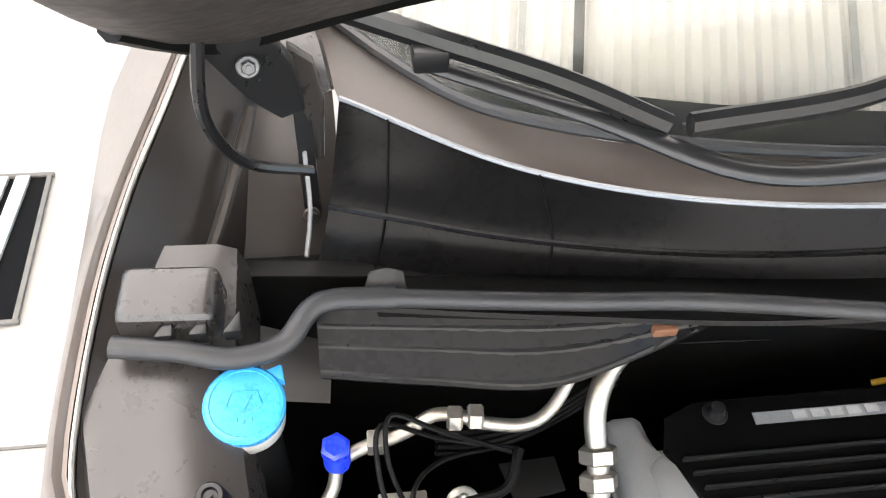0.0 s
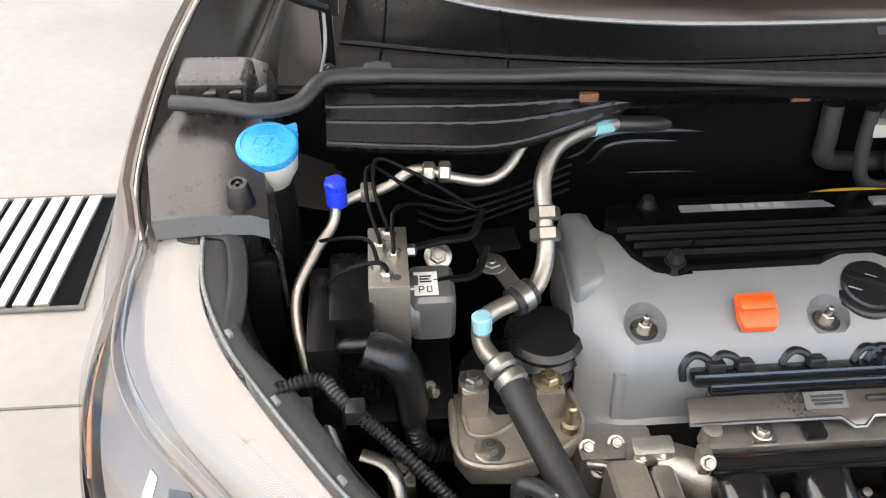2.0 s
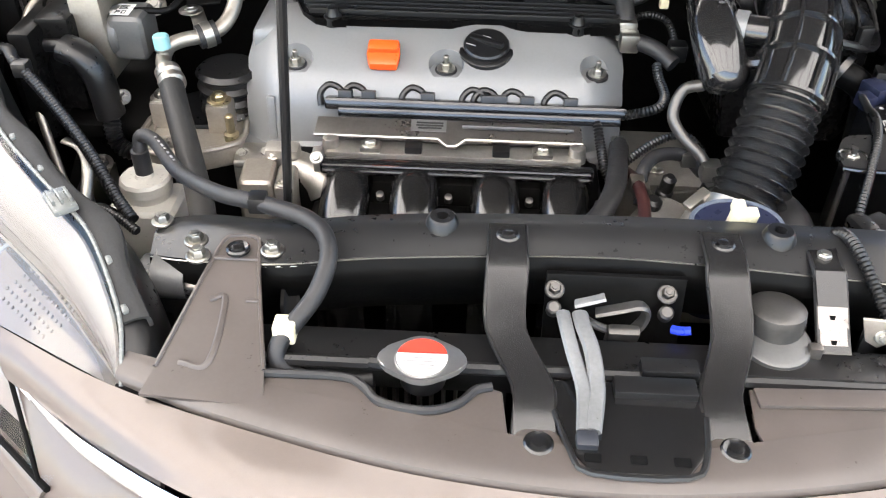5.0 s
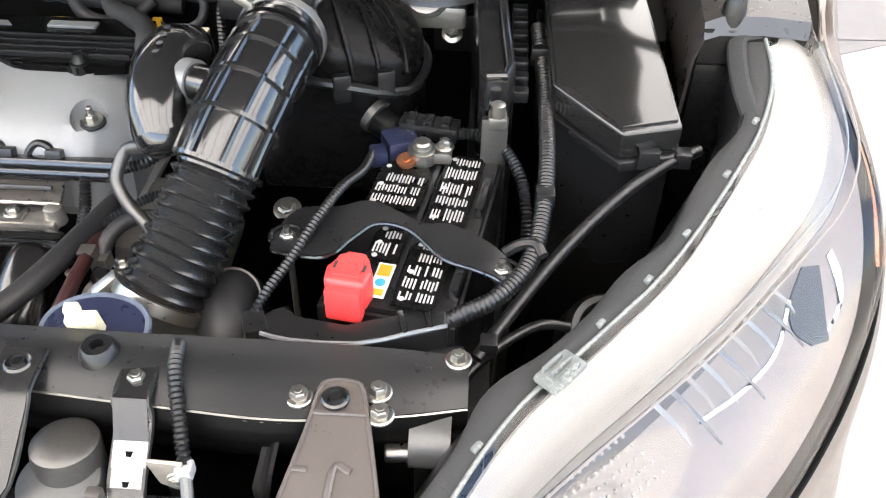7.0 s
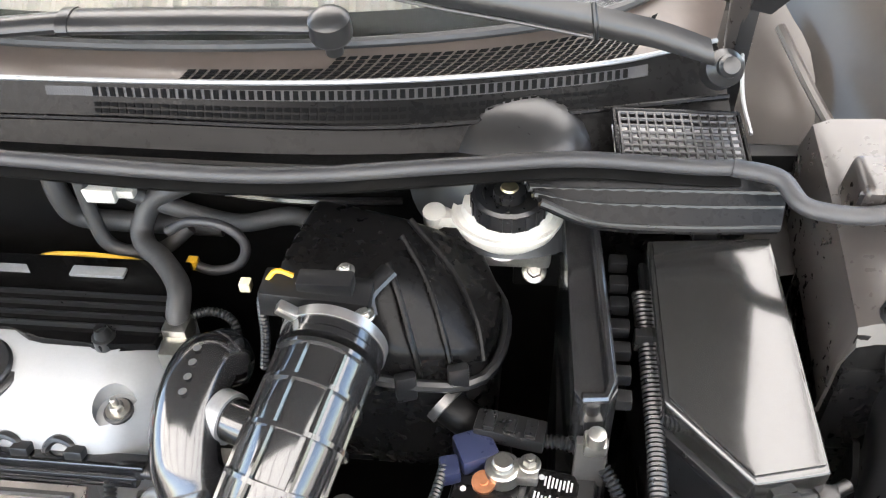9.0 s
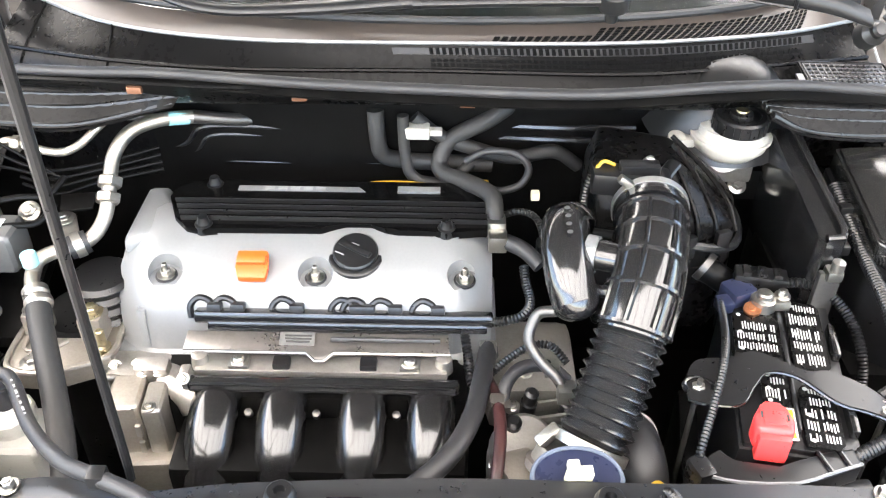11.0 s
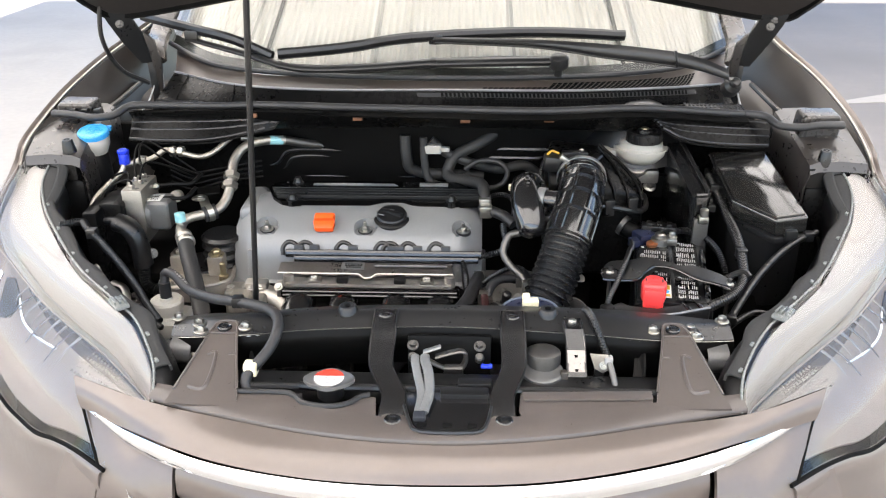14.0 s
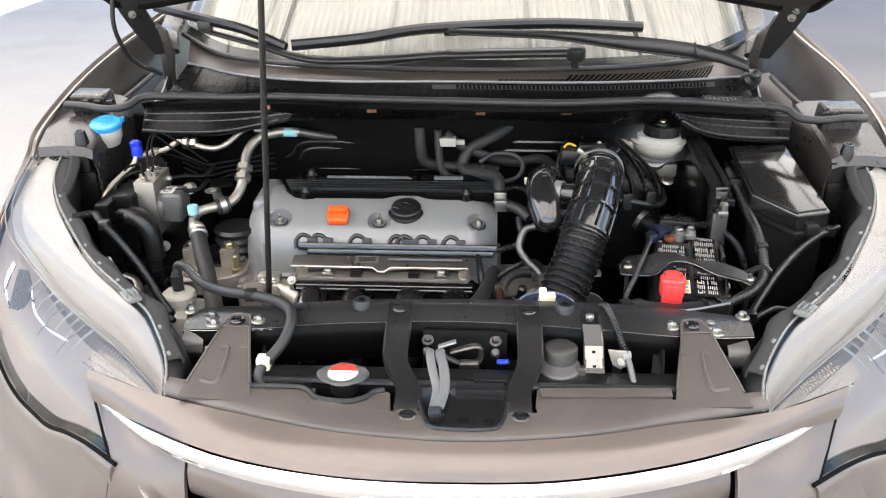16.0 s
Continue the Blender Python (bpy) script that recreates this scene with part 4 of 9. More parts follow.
def cowl():
    c = thing("cowl_cover", (-0.03, 0.6, 1.05), "satin black moulded cowl cover below the windscreen", "cowl cover")
    def row(pts):
        return pts
    seal_line = [(-0.70, 0.585, 1.085), (-0.5, 0.545, 1.10), (-0.3, 0.52, 1.105), (-0.03, 0.515, 1.11), (0.24, 0.52, 1.105), (0.42, 0.545, 1.10), (0.62, 0.575, 1.085)]
    valley = [(-0.70, 0.655, 1.015), (-0.5, 0.60, 1.04), (-0.3, 0.565, 1.06), (-0.03, 0.56, 1.065), (0.24, 0.565, 1.06), (0.42, 0.59, 1.05), (0.62, 0.63, 1.045)]
    step = [(-0.68, 0.70, 1.075), (-0.5, 0.635, 1.085), (-0.3, 0.60, 1.09), (-0.03, 0.592, 1.095), (0.24, 0.60, 1.09), (0.42, 0.64, 1.085), (0.61, 0.70, 1.075)]
    ridge = [(-0.665, 0.80, 1.115), (-0.5, 0.69, 1.115), (-0.3, 0.63, 1.12), (-0.03, 0.615, 1.125), (0.24, 0.635, 1.12), (0.46, 0.685, 1.115), (0.60, 0.76, 1.105)]
    bm = B()
    sheet(bm, loft_grid([seal_line, valley, step, ridge], 60, 5), -0.004)
    part("front_wall", bm, SATIN, c)
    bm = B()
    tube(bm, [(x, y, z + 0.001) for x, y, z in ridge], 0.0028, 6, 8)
    part("rim", bm, PALE, c, "pale rim of the cowl")
    back = [(-0.70, 0.94, 1.142), (-0.5, 0.735, 1.135), (-0.3, 0.685, 1.134), (-0.03, 0.665, 1.134), (0.24, 0.685, 1.134), (0.46, 0.745, 1.135), (0.64, 0.92, 1.142)]
    mid = [tuple(Vector(a) * 0.5 + Vector(b) * 0.5 + Vector((0, 0, -0.006))) for a, b in zip(ridge, back)]
    bm = B()
    sheet(bm, loft_grid([[(x, y + 0.003, z - 0.004) for x, y, z in ridge], mid, back], 60, 4), -0.004)
    part("tray", bm, TRAY, c, "brown-grey cowl tray")
    g = loft_grid([[(x, y + 0.003, z - 0.004) for x, y, z in ridge], mid, back], 121, 6)
    # open square grid over the tray
    bm = B()
    for i in range(1, 9):
        for j in range(68, 110):
            if (i > 5 and j < 80) or (i > 7 and j > 100):
                continue
            a, b2, d2 = g[i][j], g[i][j + 1], g[i + 1][j]
            o = a.lerp(g[i + 1][j + 1], 0.5) + Vector((0, 0, 0.0012))
            u, w = (b2 - a) * 0.34, (d2 - a) * 0.34
            prism(bm, [o - u - w, o + u - w, o + u + w, o - u + w], (0, 0, 0.0008), bev=0)
    tagged(part("open_grid", bm, DARKGAP, c), kind="stuff")
    fw = loft_grid([valley, step, ridge], 151, 6)
    bm = B()
    strip = [[fw[i0][j].lerp(fw[i0 + 1][j], f) + Vector((0, -0.75, 0.6)) * 0.0007 for j in range(70, 141)] for i0, f in ((9, 0.55), (10, 0.3), (11, 0.05))]
    sheet(bm, strip, -0.0006)
    part("vent_strip", bm, RUBBER, c, "grey perforated strip below the rim")
    for j in range(76, 138):
        for i, (h, q) in enumerate(((10.3, 0.30), (8.3, 0.36), (7.3, 0.36), (6.3, 0.36))):
            i0 = int(h)
            a = fw[i0][j].lerp(fw[min(i0 + 1, 12)][j], h - i0)
            b2 = fw[i0][j + 1].lerp(fw[min(i0 + 1, 12)][j + 1], h - i0)
            up = (fw[min(i0 + 1, 12)][j] - fw[i0][j]).normalized()
            u = (b2 - a) * q
            n = Vector((0, -0.75, 0.6)) * 0.0014
            hh = up * (0.0046 if i == 0 else 0.0022)
            bm = B()
            prism(bm, [a - u - hh + n, a + u - hh + n, a + u + hh + n, a - u + hh + n], n * 0.5, bev=0)
            part("vent_slot", bm, DARKGAP, c)
    # seams
    for x in (-0.647, -0.497):
        bm = B()
        k = int((x + 0.70) / 1.32 * 150)
        full = loft_grid([seal_line, valley, step, ridge], 151, 5)
        tube(bm, [full[i][k] + Vector((0, -0.001, 0.0015)) for i in range(3, len(full))], 0.0012, 5, 1)
        part("seam", bm, DARKGAP, c)
    bm = B()
    tube(bm, [(x, y - 0.001, z + 0.001) for x, y, z in step[:]], 0.003, 6, 8)
    part("moulded_line", bm, SATIN, c)


cowl()


def bay_seal():
    s = thing("bonnet_seal", (-0.03, 0.5, 1.05), "long grey-black rubber bonnet seal on clipped end brackets", "seal")
    bm = B()
    pts = [(-0.645, 0.575, 1.10), (-0.5, 0.555, 1.105), (-0.385, 0.54, 1.112), (-0.2, 0.508, 1.117), (-0.04, 0.49, 1.12), (0.17, 0.482, 1.12), (0.34, 0.507, 1.12), (0.45, 0.538, 1.109), (0.56, 0.545, 1.10), (0.60, 0.55, 1.098)]
    tube(bm, pts, 0.0080, 14, 8, squash=0.9)
    part("rubber_tube", bm, RUBBER, s)
    for e in (0, 1):
        if e:
            q = [(0.59, 0.548, 1.099), (0.63, 0.54, 1.095), (0.65, 0.515, 1.085), (0.69, 0.507, 1.083), (0.73, 0.507, 1.088), (0.775, 0.507, 1.088)]
        else:
            q = [(-0.63, 0.574, 1.10), (-0.69, 0.575, 1.098), (-0.72, 0.548, 1.085), (-0.76, 0.54, 1.082), (-0.80, 0.548, 1.085), (-0.85, 0.556, 1.086)]
        bm = B()
        tube(bm, q, 0.0098, 14, 8, squash=0.8)
        b = part("end_bracket", bm, RUBBER, s, "moulded black end bracket")
        bm = B()
        sx = 1 if e else -1
        for k in range(3):
            xx = (0.695 if e else -0.765) + sx * k * 0.026
            yy = 0.522 if e else 0.556
            prism(bm, [(xx, yy, 1.083), (xx + 0.014, yy, 1.083), (xx + 0.012, yy + 0.020, 1.083)], (0, 0, 0.012), bev=0.001)
        part("rib", bm, BLACK, b)
    bm = B()
    prism(bm, [(-0.655, 0.585, 1.095), (-0.62, 0.58, 1.095), (-0.622, 0.60, 1.095), (-0.635, 0.605, 1.095), (-0.65, 0.602, 1.095)], (0, 0, 0.006), bev=0.002)
    part("ear", bm, BLACK, s)
    # steel flange that carries the seal, with old clips
    bm = B()
    lo = [(x, y - 0.004, z - 0.02) for x, y, z in pts]
    hi = [(x, y + 0.014, z - 0.012) for x, y, z in pts]
    sheet(bm, loft_grid([lo, hi], 40, 1), 0.004)
    part("flange", bm, BAY, s)
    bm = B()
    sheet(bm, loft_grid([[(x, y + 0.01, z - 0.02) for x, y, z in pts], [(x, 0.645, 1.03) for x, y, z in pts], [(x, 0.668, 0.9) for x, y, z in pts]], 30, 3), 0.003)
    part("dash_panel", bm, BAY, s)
    for x in (-0.42, -0.2, 0.02, 0.19):
        bm = B()
        box(bm, (x, 0.505 + abs(x) * 0.06, 1.092), (0.02, 0.008, 0.01), bev=0.002)
        part("clip", bm, RUST, s)


bay_seal()


def side_tray(e):
    """Ribbed tray below the seal, at either end of the cowl."""
    def xf(p):
        return p if e else mirror(p)
    t = thing("cowl_side_tray", xf((0.52, 0.55, 1.0)), "ribbed black plastic tray beneath the bonnet seal", "tray")
    if e:
        far = [(0.65, 0.575, 1.075), (0.55, 0.565, 1.083), (0.45, 0.55, 1.088), (0.40, 0.53, 1.09)]
        near = [(0.645, 0.545, 1.028), (0.55, 0.53, 1.035), (0.47, 0.515, 1.05), (0.42, 0.512, 1.075)]
    else:
        far = [(0.622, 0.60, 1.075), (0.53, 0.588, 1.083), (0.42, 0.575, 1.088), (0.28, 0.55, 1.092)]
        near = [(0.622, 0.552, 1.027), (0.53, 0.535, 1.03), (0.43, 0.518, 1.04), (0.31, 0.55, 1.06)]
    bm = B()
    sheet(bm, loft_grid([[xf(p) for p in far], [xf(p) for p in near]], 16, 1), 0.005 if e else -0.005)
    part("panel", bm, SATIN, t)
    for f in (0.12, 0.38, 0.62, 0.95):
        bm = B()
        tube(bm, [xf(tuple(Vector(a).lerp(Vector(b), f) + Vector((0, 0, 0.002)))) for a, b in zip(far, near)], 0.0045, 8)
        part("rib", bm, BLACK, t)
    bm = B()
    sheet(bm, loft_grid([[xf(p) for p in near], [xf((p[0], p[1] + 0.085, p[2] - 0.012)) for p in near], [xf((p[0], p[1] + 0.1, 0.9)) for p in near]], 10, 4), 0.004 if e else -0.004)
    part("skirt", bm, SATIN, t)


side_tray(1)
side_tray(0)


def wiper(name_pts, pivot, edges=None):
    """A wiper; edges are the upper and lower edge of a flat channel arm, else the arm is round-backed."""
    w = thing("windscreen_wiper", pivot, "black windscreen wiper with a capped pivot", "wiper", "windscreen wipers")
    arm, blade, joint = name_pts
    if edges:
        top, low = [[Vector(p) for p in e] for e in edges]
        mid = [a.lerp(c, 0.6) + Vector((0, -0.005, 0.003)) for a, c in zip(top, low)]
        under = [c + Vector((0, 0.012, -0.002)) for c in low]
        bm = B()
        sheet(bm, loft_grid([r[:3] for r in (top, mid, low, under)], 16, 3), -0.002)
        shaft = part("arm", bm, WIPER, w, "broad satin black arm cover")
        bm = B()
        sheet(bm, loft_grid([[p + Vector((0, 0.002, 0)) for p in r[2:]] for r in (top, mid, low, under)], 20, 3), -0.002)
        part("arm_tip", bm, WIPER, w)
        bm = B()
        tube(bm, [p + Vector((0, -0.001, -0.001)) for p in low[2:]], 0.0018, 6, 4)
        part("folded_edge", bm, WIPER, shaft)
        bm = B()
        tube(bm, [top[2] + Vector((0, 0.001, 0.002)), mid[2] + Vector((0, -0.0015, 0)), low[2] + Vector((0, 0, -0.002))], 0.0028, 8, 3)
        part("hinge_collar", bm, BLACK, shaft)
        bm = B()
        rev(bm, Vector(pivot) + Vector((0, 0.03, -0.02)), (0.1, -0.75, 0.6), [(0, 0.02), (0.022, 0.019), (0.03, 0.0115), (0.038, 0.0115), (0.042, 0.0085), (0.043, 0.003)], 24)
        part("pivot_cap", bm, WIPER, w, "round grey-black pivot cap")
    else:
        bm = B()
        tube(bm, arm[:4], 0.0205, 14, 6, squash=0.5)
        shaft = part("arm", bm, WIPER, w, "broad satin black arm cover")
        bm = B()
        tube(bm, arm[3:], (0.015, 0.0085), 12, 6, squash=0.65)
        part("arm_tip", bm, WIPER, w)
        bm = B()
        q, d = Vector(arm[3]), (Vector(arm[3]) - Vector(arm[2])).normalized()
        rev(bm, q - d * 0.006, d, [(0, 0.018), (0, 0.0215), (0.012, 0.0215), (0.012, 0.016)], 16, squash=0.55)
        part("hinge_collar", bm, BLACK, shaft)
        bm = B()
        rev(bm, (pivot[0], pivot[1], pivot[2] - 0.055), (0, -0.2, 1), [(0.025, 0.009), (0.04, 0.009), (0.044, 0.019), (0.048, 0.021), (0.066, 0.02), (0.070, 0.016), (0.072, 0.010)], 24)
        part("pivot_cap", bm, WIPER, w, "round black pivot cap")
    bm = B()
    box(bm, joint, (0.03, 0.03, 0.022), bev=0.004)
    part("joint", bm, BLACK, w)
    bm = B()
    tube(bm, blade, 0.009, 8, 8, squash=1.3)
    bl = part("blade", bm, BLACK, w)
    bm = B()
    tube(bm, [(x, y + 0.012, z - 0.012) for x, y, z in blade], 0.003, 6, 8)
    part("rubber", bm, RUBBER, bl)
    return w


wiper(([(0.214, 0.64, 1.184), (0.12, 0.641, 1.182), (0.041, 0.64, 1.18), (-0.05, 0.637, 1.178), (-0.217, 0.622, 1.169), (-0.342, 0.627, 1.168), (-0.462, 0.684, 1.184), (-0.60, 0.735, 1.206)], [(-0.40, 0.668, 1.183), (-0.49, 0.694, 1.214), (-0.595, 0.737, 1.229), (-0.72, 0.792, 1.246)], (-0.59, 0.733, 1.216)), (0.214, 0.64, 1.184))
wiper((None, [(-0.385, 0.66, 1.19), (-0.235, 0.672, 1.203), (-0.101, 0.722, 1.214), (0.158, 0.772, 1.217), (0.374, 0.794, 1.206)], (-0.05, 0.74, 1.208)), (0.592, 0.66, 1.132),
      ([(0.572, 0.66, 1.165), (0.52, 0.654, 1.186), (0.459, 0.651, 1.201), (0.39, 0.665, 1.207), (0.315, 0.678, 1.211), (0.17, 0.695, 1.216), (-0.05, 0.728, 1.214)], [(0.578, 0.648, 1.142), (0.52, 0.645, 1.161), (0.464, 0.645, 1.172), (0.39, 0.66, 1.178), (0.315, 0.672, 1.184), (0.17, 0.69, 1.201), (-0.05, 0.725, 1.203)]))

# ---- radiator support and front cover ----
def front_beam():
    b = thing("radiator_support", (0, 0, 0.8), "glossy black steel radiator support beam with holes and bolts", "beam")
    back = [(-0.455, 0.068, 0.872), (-0.40, 0.062, 0.885), (-0.31, 0.03, 0.907), (-0.2, 0.036, 0.916), (0, 0.045, 0.918), (0.2, 0.045, 0.916), (0.31, 0.055, 0.905), (0.40, 0.066, 0.89), (0.458, 0.068, 0.882)]
    crest = [(-0.455, 0.045, 0.876), (-0.40, 0.035, 0.89), (-0.31, 0.01, 0.911), (-0.2, 0.012, 0.919), (0, 0.02, 0.92), (0.2, 0.015, 0.919), (0.31, 0.02, 0.909), (0.40, 0.035, 0.893), (0.458, 0.043, 0.885)]
    front = [(-0.45, 0.01, 0.872), (-0.40, -0.01, 0.885), (-0.31, -0.03, 0.903), (-0.2, -0.017, 0.907), (0, -0.006, 0.909), (0.2, -0.018, 0.907), (0.31, -0.02, 0.90), (0.40, 0.0, 0.886), (0.458, 0.018, 0.878)]
    under = [(x, y - 0.004, z - 0.022) for x, y, z in front]
    low = [(x, y + 0.02, z - 0.075) for x, y, z in front]
    for nm, rows in (("top_plate", [back, crest, front]), ("front_face", [front, under, low]), ("rear_face", [[(x, y + 0.004, z - 0.05) for x, y, z in back], back])):
        bm = B()
        sheet(bm, loft_grid(rows, 60, 4), -0.003)
        part(nm, bm, BAY if nm == "front_face" else BEAM, b)
    # Bright steel line paints the highlight on the rounded front edge.
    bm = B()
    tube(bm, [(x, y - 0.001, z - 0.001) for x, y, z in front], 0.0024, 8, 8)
    part("lip_highlight", bm, STEEL, b, "bright highlight line along the front lip")

    def top_z(x, y=None):
        rows = [(float(np.interp(x, [p[0] for p in r], [p[1] for p in r])), float(np.interp(x, [p[0] for p in r], [p[2] for p in r]))) for r in (front, crest, back)]
        return rows[1][1] if y is None else float(np.interp(y, [r[0] for r in rows], [r[1] for r in rows])) + 0.0008

    for x, y, r in ((-0.215, 0.018, 0.005), (-0.26, 0.0, 0.004), (0.03, 0.028, 0.006), (0.0, 0.03, 0.003), (0.06, 0.03, 0.0035), (0.145, 0.03, 0.006), (-0.135, 0.03, 0.005), (0.26, 0.035, 0.004), (0.27, 0.045, 0.006), (0.325, 0.05, 0.004), (0.42, 0.055, 0.008), (-0.425, 0.04, 0.007), (0.335, 0.02, 0.008), (-0.335, 0.015, 0.008)):
        bm = B()
        rev(bm, (x, y, top_z(x, y) - 0.003), (0, 0, 1), [(0, r), (0.0036, r), (0.004, r * 0.6)], 16)
        part("hole", bm, DARKGAP, b)
    # small pale discs dotted along the top plate
    for x, y in ((-0.275, 0.012), (-0.19, 0.022), (-0.118, 0.028), (-0.05, 0.034), (0.02, 0.004), (0.06, 0.006), (0.125, 0.034), (0.18, 0.034), (0.245, 0.032), (0.3, 0.04), (0.37, 0.05), (-0.37, 0.045)):
        bm = B()
        rev(bm, (x, y, top_z(x, y) - 0.003), (0, 0, 1), [(0, 0.0034), (0.0042, 0.0032), (0.0048, 0.002)], 12)
        part("pale_spot", bm, ALU, b)
    for x, y in ((-0.16, 0.02), (0.16, 0.02)):
        bm = B()
        z = top_z(x)
        rev(bm, (x, y, z - 0.006), (0, 0, 1), [(0, 0.019), (0.006, 0.0175), (0.016, 0.014), (0.018, 0.012), (0.018, 0.006), (0.010, 0.005)], 24)
        part("rubber_bump_stop", bm, BLACK, b)
    for q in ((-0.395, -0.005, 0.903), (-0.386, -0.03, 0.905), (-0.318, -0.017, 0.905), (0.324, 0.0, 0.90), (0.39, -0.012, 0.898), (-0.45, 0.053, 0.88), (0.449, 0.06, 0.886), (0.386, 0.012, 0.896)):
        hexbolt(b, "bolt", (q[0], q[1], q[2] + 0.004), 0.0068, 0.009)
    # end brackets
    for s in (-1, 1):
        bm = B()
        box(bm, (s * 0.445, 0.02, 0.80), (0.06, 0.05, 0.1), bev=0.006)
        part("end_bracket", bm, BEAM, b)
        bm = B()
        curl = [[(s * x, y, z) for x in (0.412, 0.428, 0.446)] for y, z in ((0.035, 0.878), (0.005, 0.877), (-0.012, 0.872), (-0.020, 0.862), (-0.021, 0.848), (-0.014, 0.838))]
        sheet(bm, loft_grid(curl, 5, 4), 0.003 * s)
        part("curled_plate", bm, MOTOR, b, "curled dull steel end plate")
        bm = B()
        cyl(bm, (s * 0.392, -0.012, 0.852), (s * 0.414, -0.01, 0.852), 0.008, 16, 0.002)
        part("spacer_pin", bm, RAILSTEEL, b)
        bm = B()
        prism(bm, [(s * 0.302, 0.02, 0.90), (s * 0.312, 0.02, 0.90), (s * 0.305, -0.05, 0.87), (s * 0.300, -0.08, 0.82), (s * 0.29, -0.05, 0.85)], (s * 0.004, 0, 0), bev=0.001)
        part("gusset", bm, BAY, b)
    for x in (-0.46, 0.46):
        bm = B()
        box(bm, (x, 0.01, 0.65), (0.05, 0.06, 0.32), bev=0.005)
        part("upright", bm, BAY, b)
    # centre straps
    for x0, x1, k in ((-0.097, -0.073, 0), (0.103, 0.085, 1)):
        bm = B()
        w = 0.017
        rows = [[(x0 - w, 0.016, 0.924), (x0 + w, 0.016, 0.924)], [(x0 - w, -0.02, 0.921), (x0 + w, -0.02, 0.921)], [(x0 - w - 0.001, -0.035, 0.913), (x0 + w + 0.001, -0.035, 0.913)],
                [(x0 - w, -0.085, 0.885), (x0 + w, -0.085, 0.885)], [(x1 - w, -0.14, 0.872), (x1 + w, -0.14, 0.872)], [(x1 - w, -0.182, 0.866), (x1 + w, -0.182, 0.866)], [(x1 - w + 0.002, -0.2, 0.85), (x1 + w, -0.2, 0.85)]]
        sheet(bm, rows, -0.004)
        st = part("strap", bm, STRAPBLACK, b, "gloss black steel strap")
        for sx in (-1, 1):
            bm = B()
            tube(bm, [Vector(r[0 if sx < 0 else 1]) + Vector((0, 0, 0.001)) for r in rows], 0.0022, 6, 4)
            part("flanged_edge", bm, BEAM, st)
        bm = B()
        for dx in (-0.007, 0.007):
            tube(bm, [(x0 + dx, -0.036, 0.9135), (x0 + dx * 0.7, -0.078, 0.890)], 0.0018, 6, 1)
        part("pressed_groove", bm, STRAPBLACK, st)
        clip(st, (x0, 0.001, 0.9245), 0.0115)
        # Pale metal pad stands for the sky's reflection on the flat section.
        bm = B()
        prism(bm, [(x1 - 0.0145, -0.148, 0.8725), (x1 + 0.0145, -0.148, 0.8725), (x1 + 0.0145, -0.178, 0.8672), (x1 - 0.0145, -0.178, 0.8672)], (0, 0, 0.0015), bev=0)
        part("glare_pad", bm, PIPE, st, "pale pad for the sky glare on the strap's flat")
    # strap under the bolt beside the horn
    bm = B()
    rows = [[(0.184, 0.012, 0.917), (0.211, 0.012, 0.917)], [(0.184, -0.02, 0.915), (0.211, -0.02, 0.915)], [(0.187, -0.03, 0.90), (0.214, -0.03, 0.90)], [(0.187, -0.075, 0.865), (0.214, -0.075, 0.865)], [(0.193, -0.10, 0.84), (0.222, -0.10, 0.84)], [(0.21, -0.13, 0.83), (0.245, -0.13, 0.83)]]
    sheet(bm, rows, -0.003)
    st = part("strap", bm, RAILSTEEL, b, "bare steel strap")
    bm = B()
    sheet(bm, [[Vector(p) + Vector((0, -0.001, 0.0015)) for p in r] for r in (rows[0], rows[1], [Vector(a).lerp(Vector(c), 0.25) for a, c in zip(rows[2], rows[3])])], -0.002)
    part("strap_head", bm, STRAPBLACK, st)
    bm = B()
    sheet(bm, [[Vector(p) + Vector((0, -0.001, 0.0015)) for p in r] for r in ([Vector(a).lerp(Vector(c), 0.88) for a, c in zip(rows[2], rows[3])], rows[4], rows[5])], -0.002)
    part("strap_foot", bm, STRAPBLACK, st)
    for sx in (0, 1):
        bm = B()
        tube(bm, [Vector(r[sx]) + Vector((0, 0, 0.001)) for r in rows], 0.0025, 6, 4)
        part("flanged_edge", bm, BEAM, st)
    for yy, zz in ((-0.05, 0.886), (-0.068, 0.872)):
        bm = B()
        rev(bm, (0.2, yy, zz - 0.002), (0, 0.6, 0.8), [(0, 0.004), (0.004, 0.004)], 12)
        part("hole", bm, DARKGAP, st)
    hexbolt(st, "bolt", (0.197, -0.002, 0.916), 0.0065, 0.008)
    return b


front_beam()


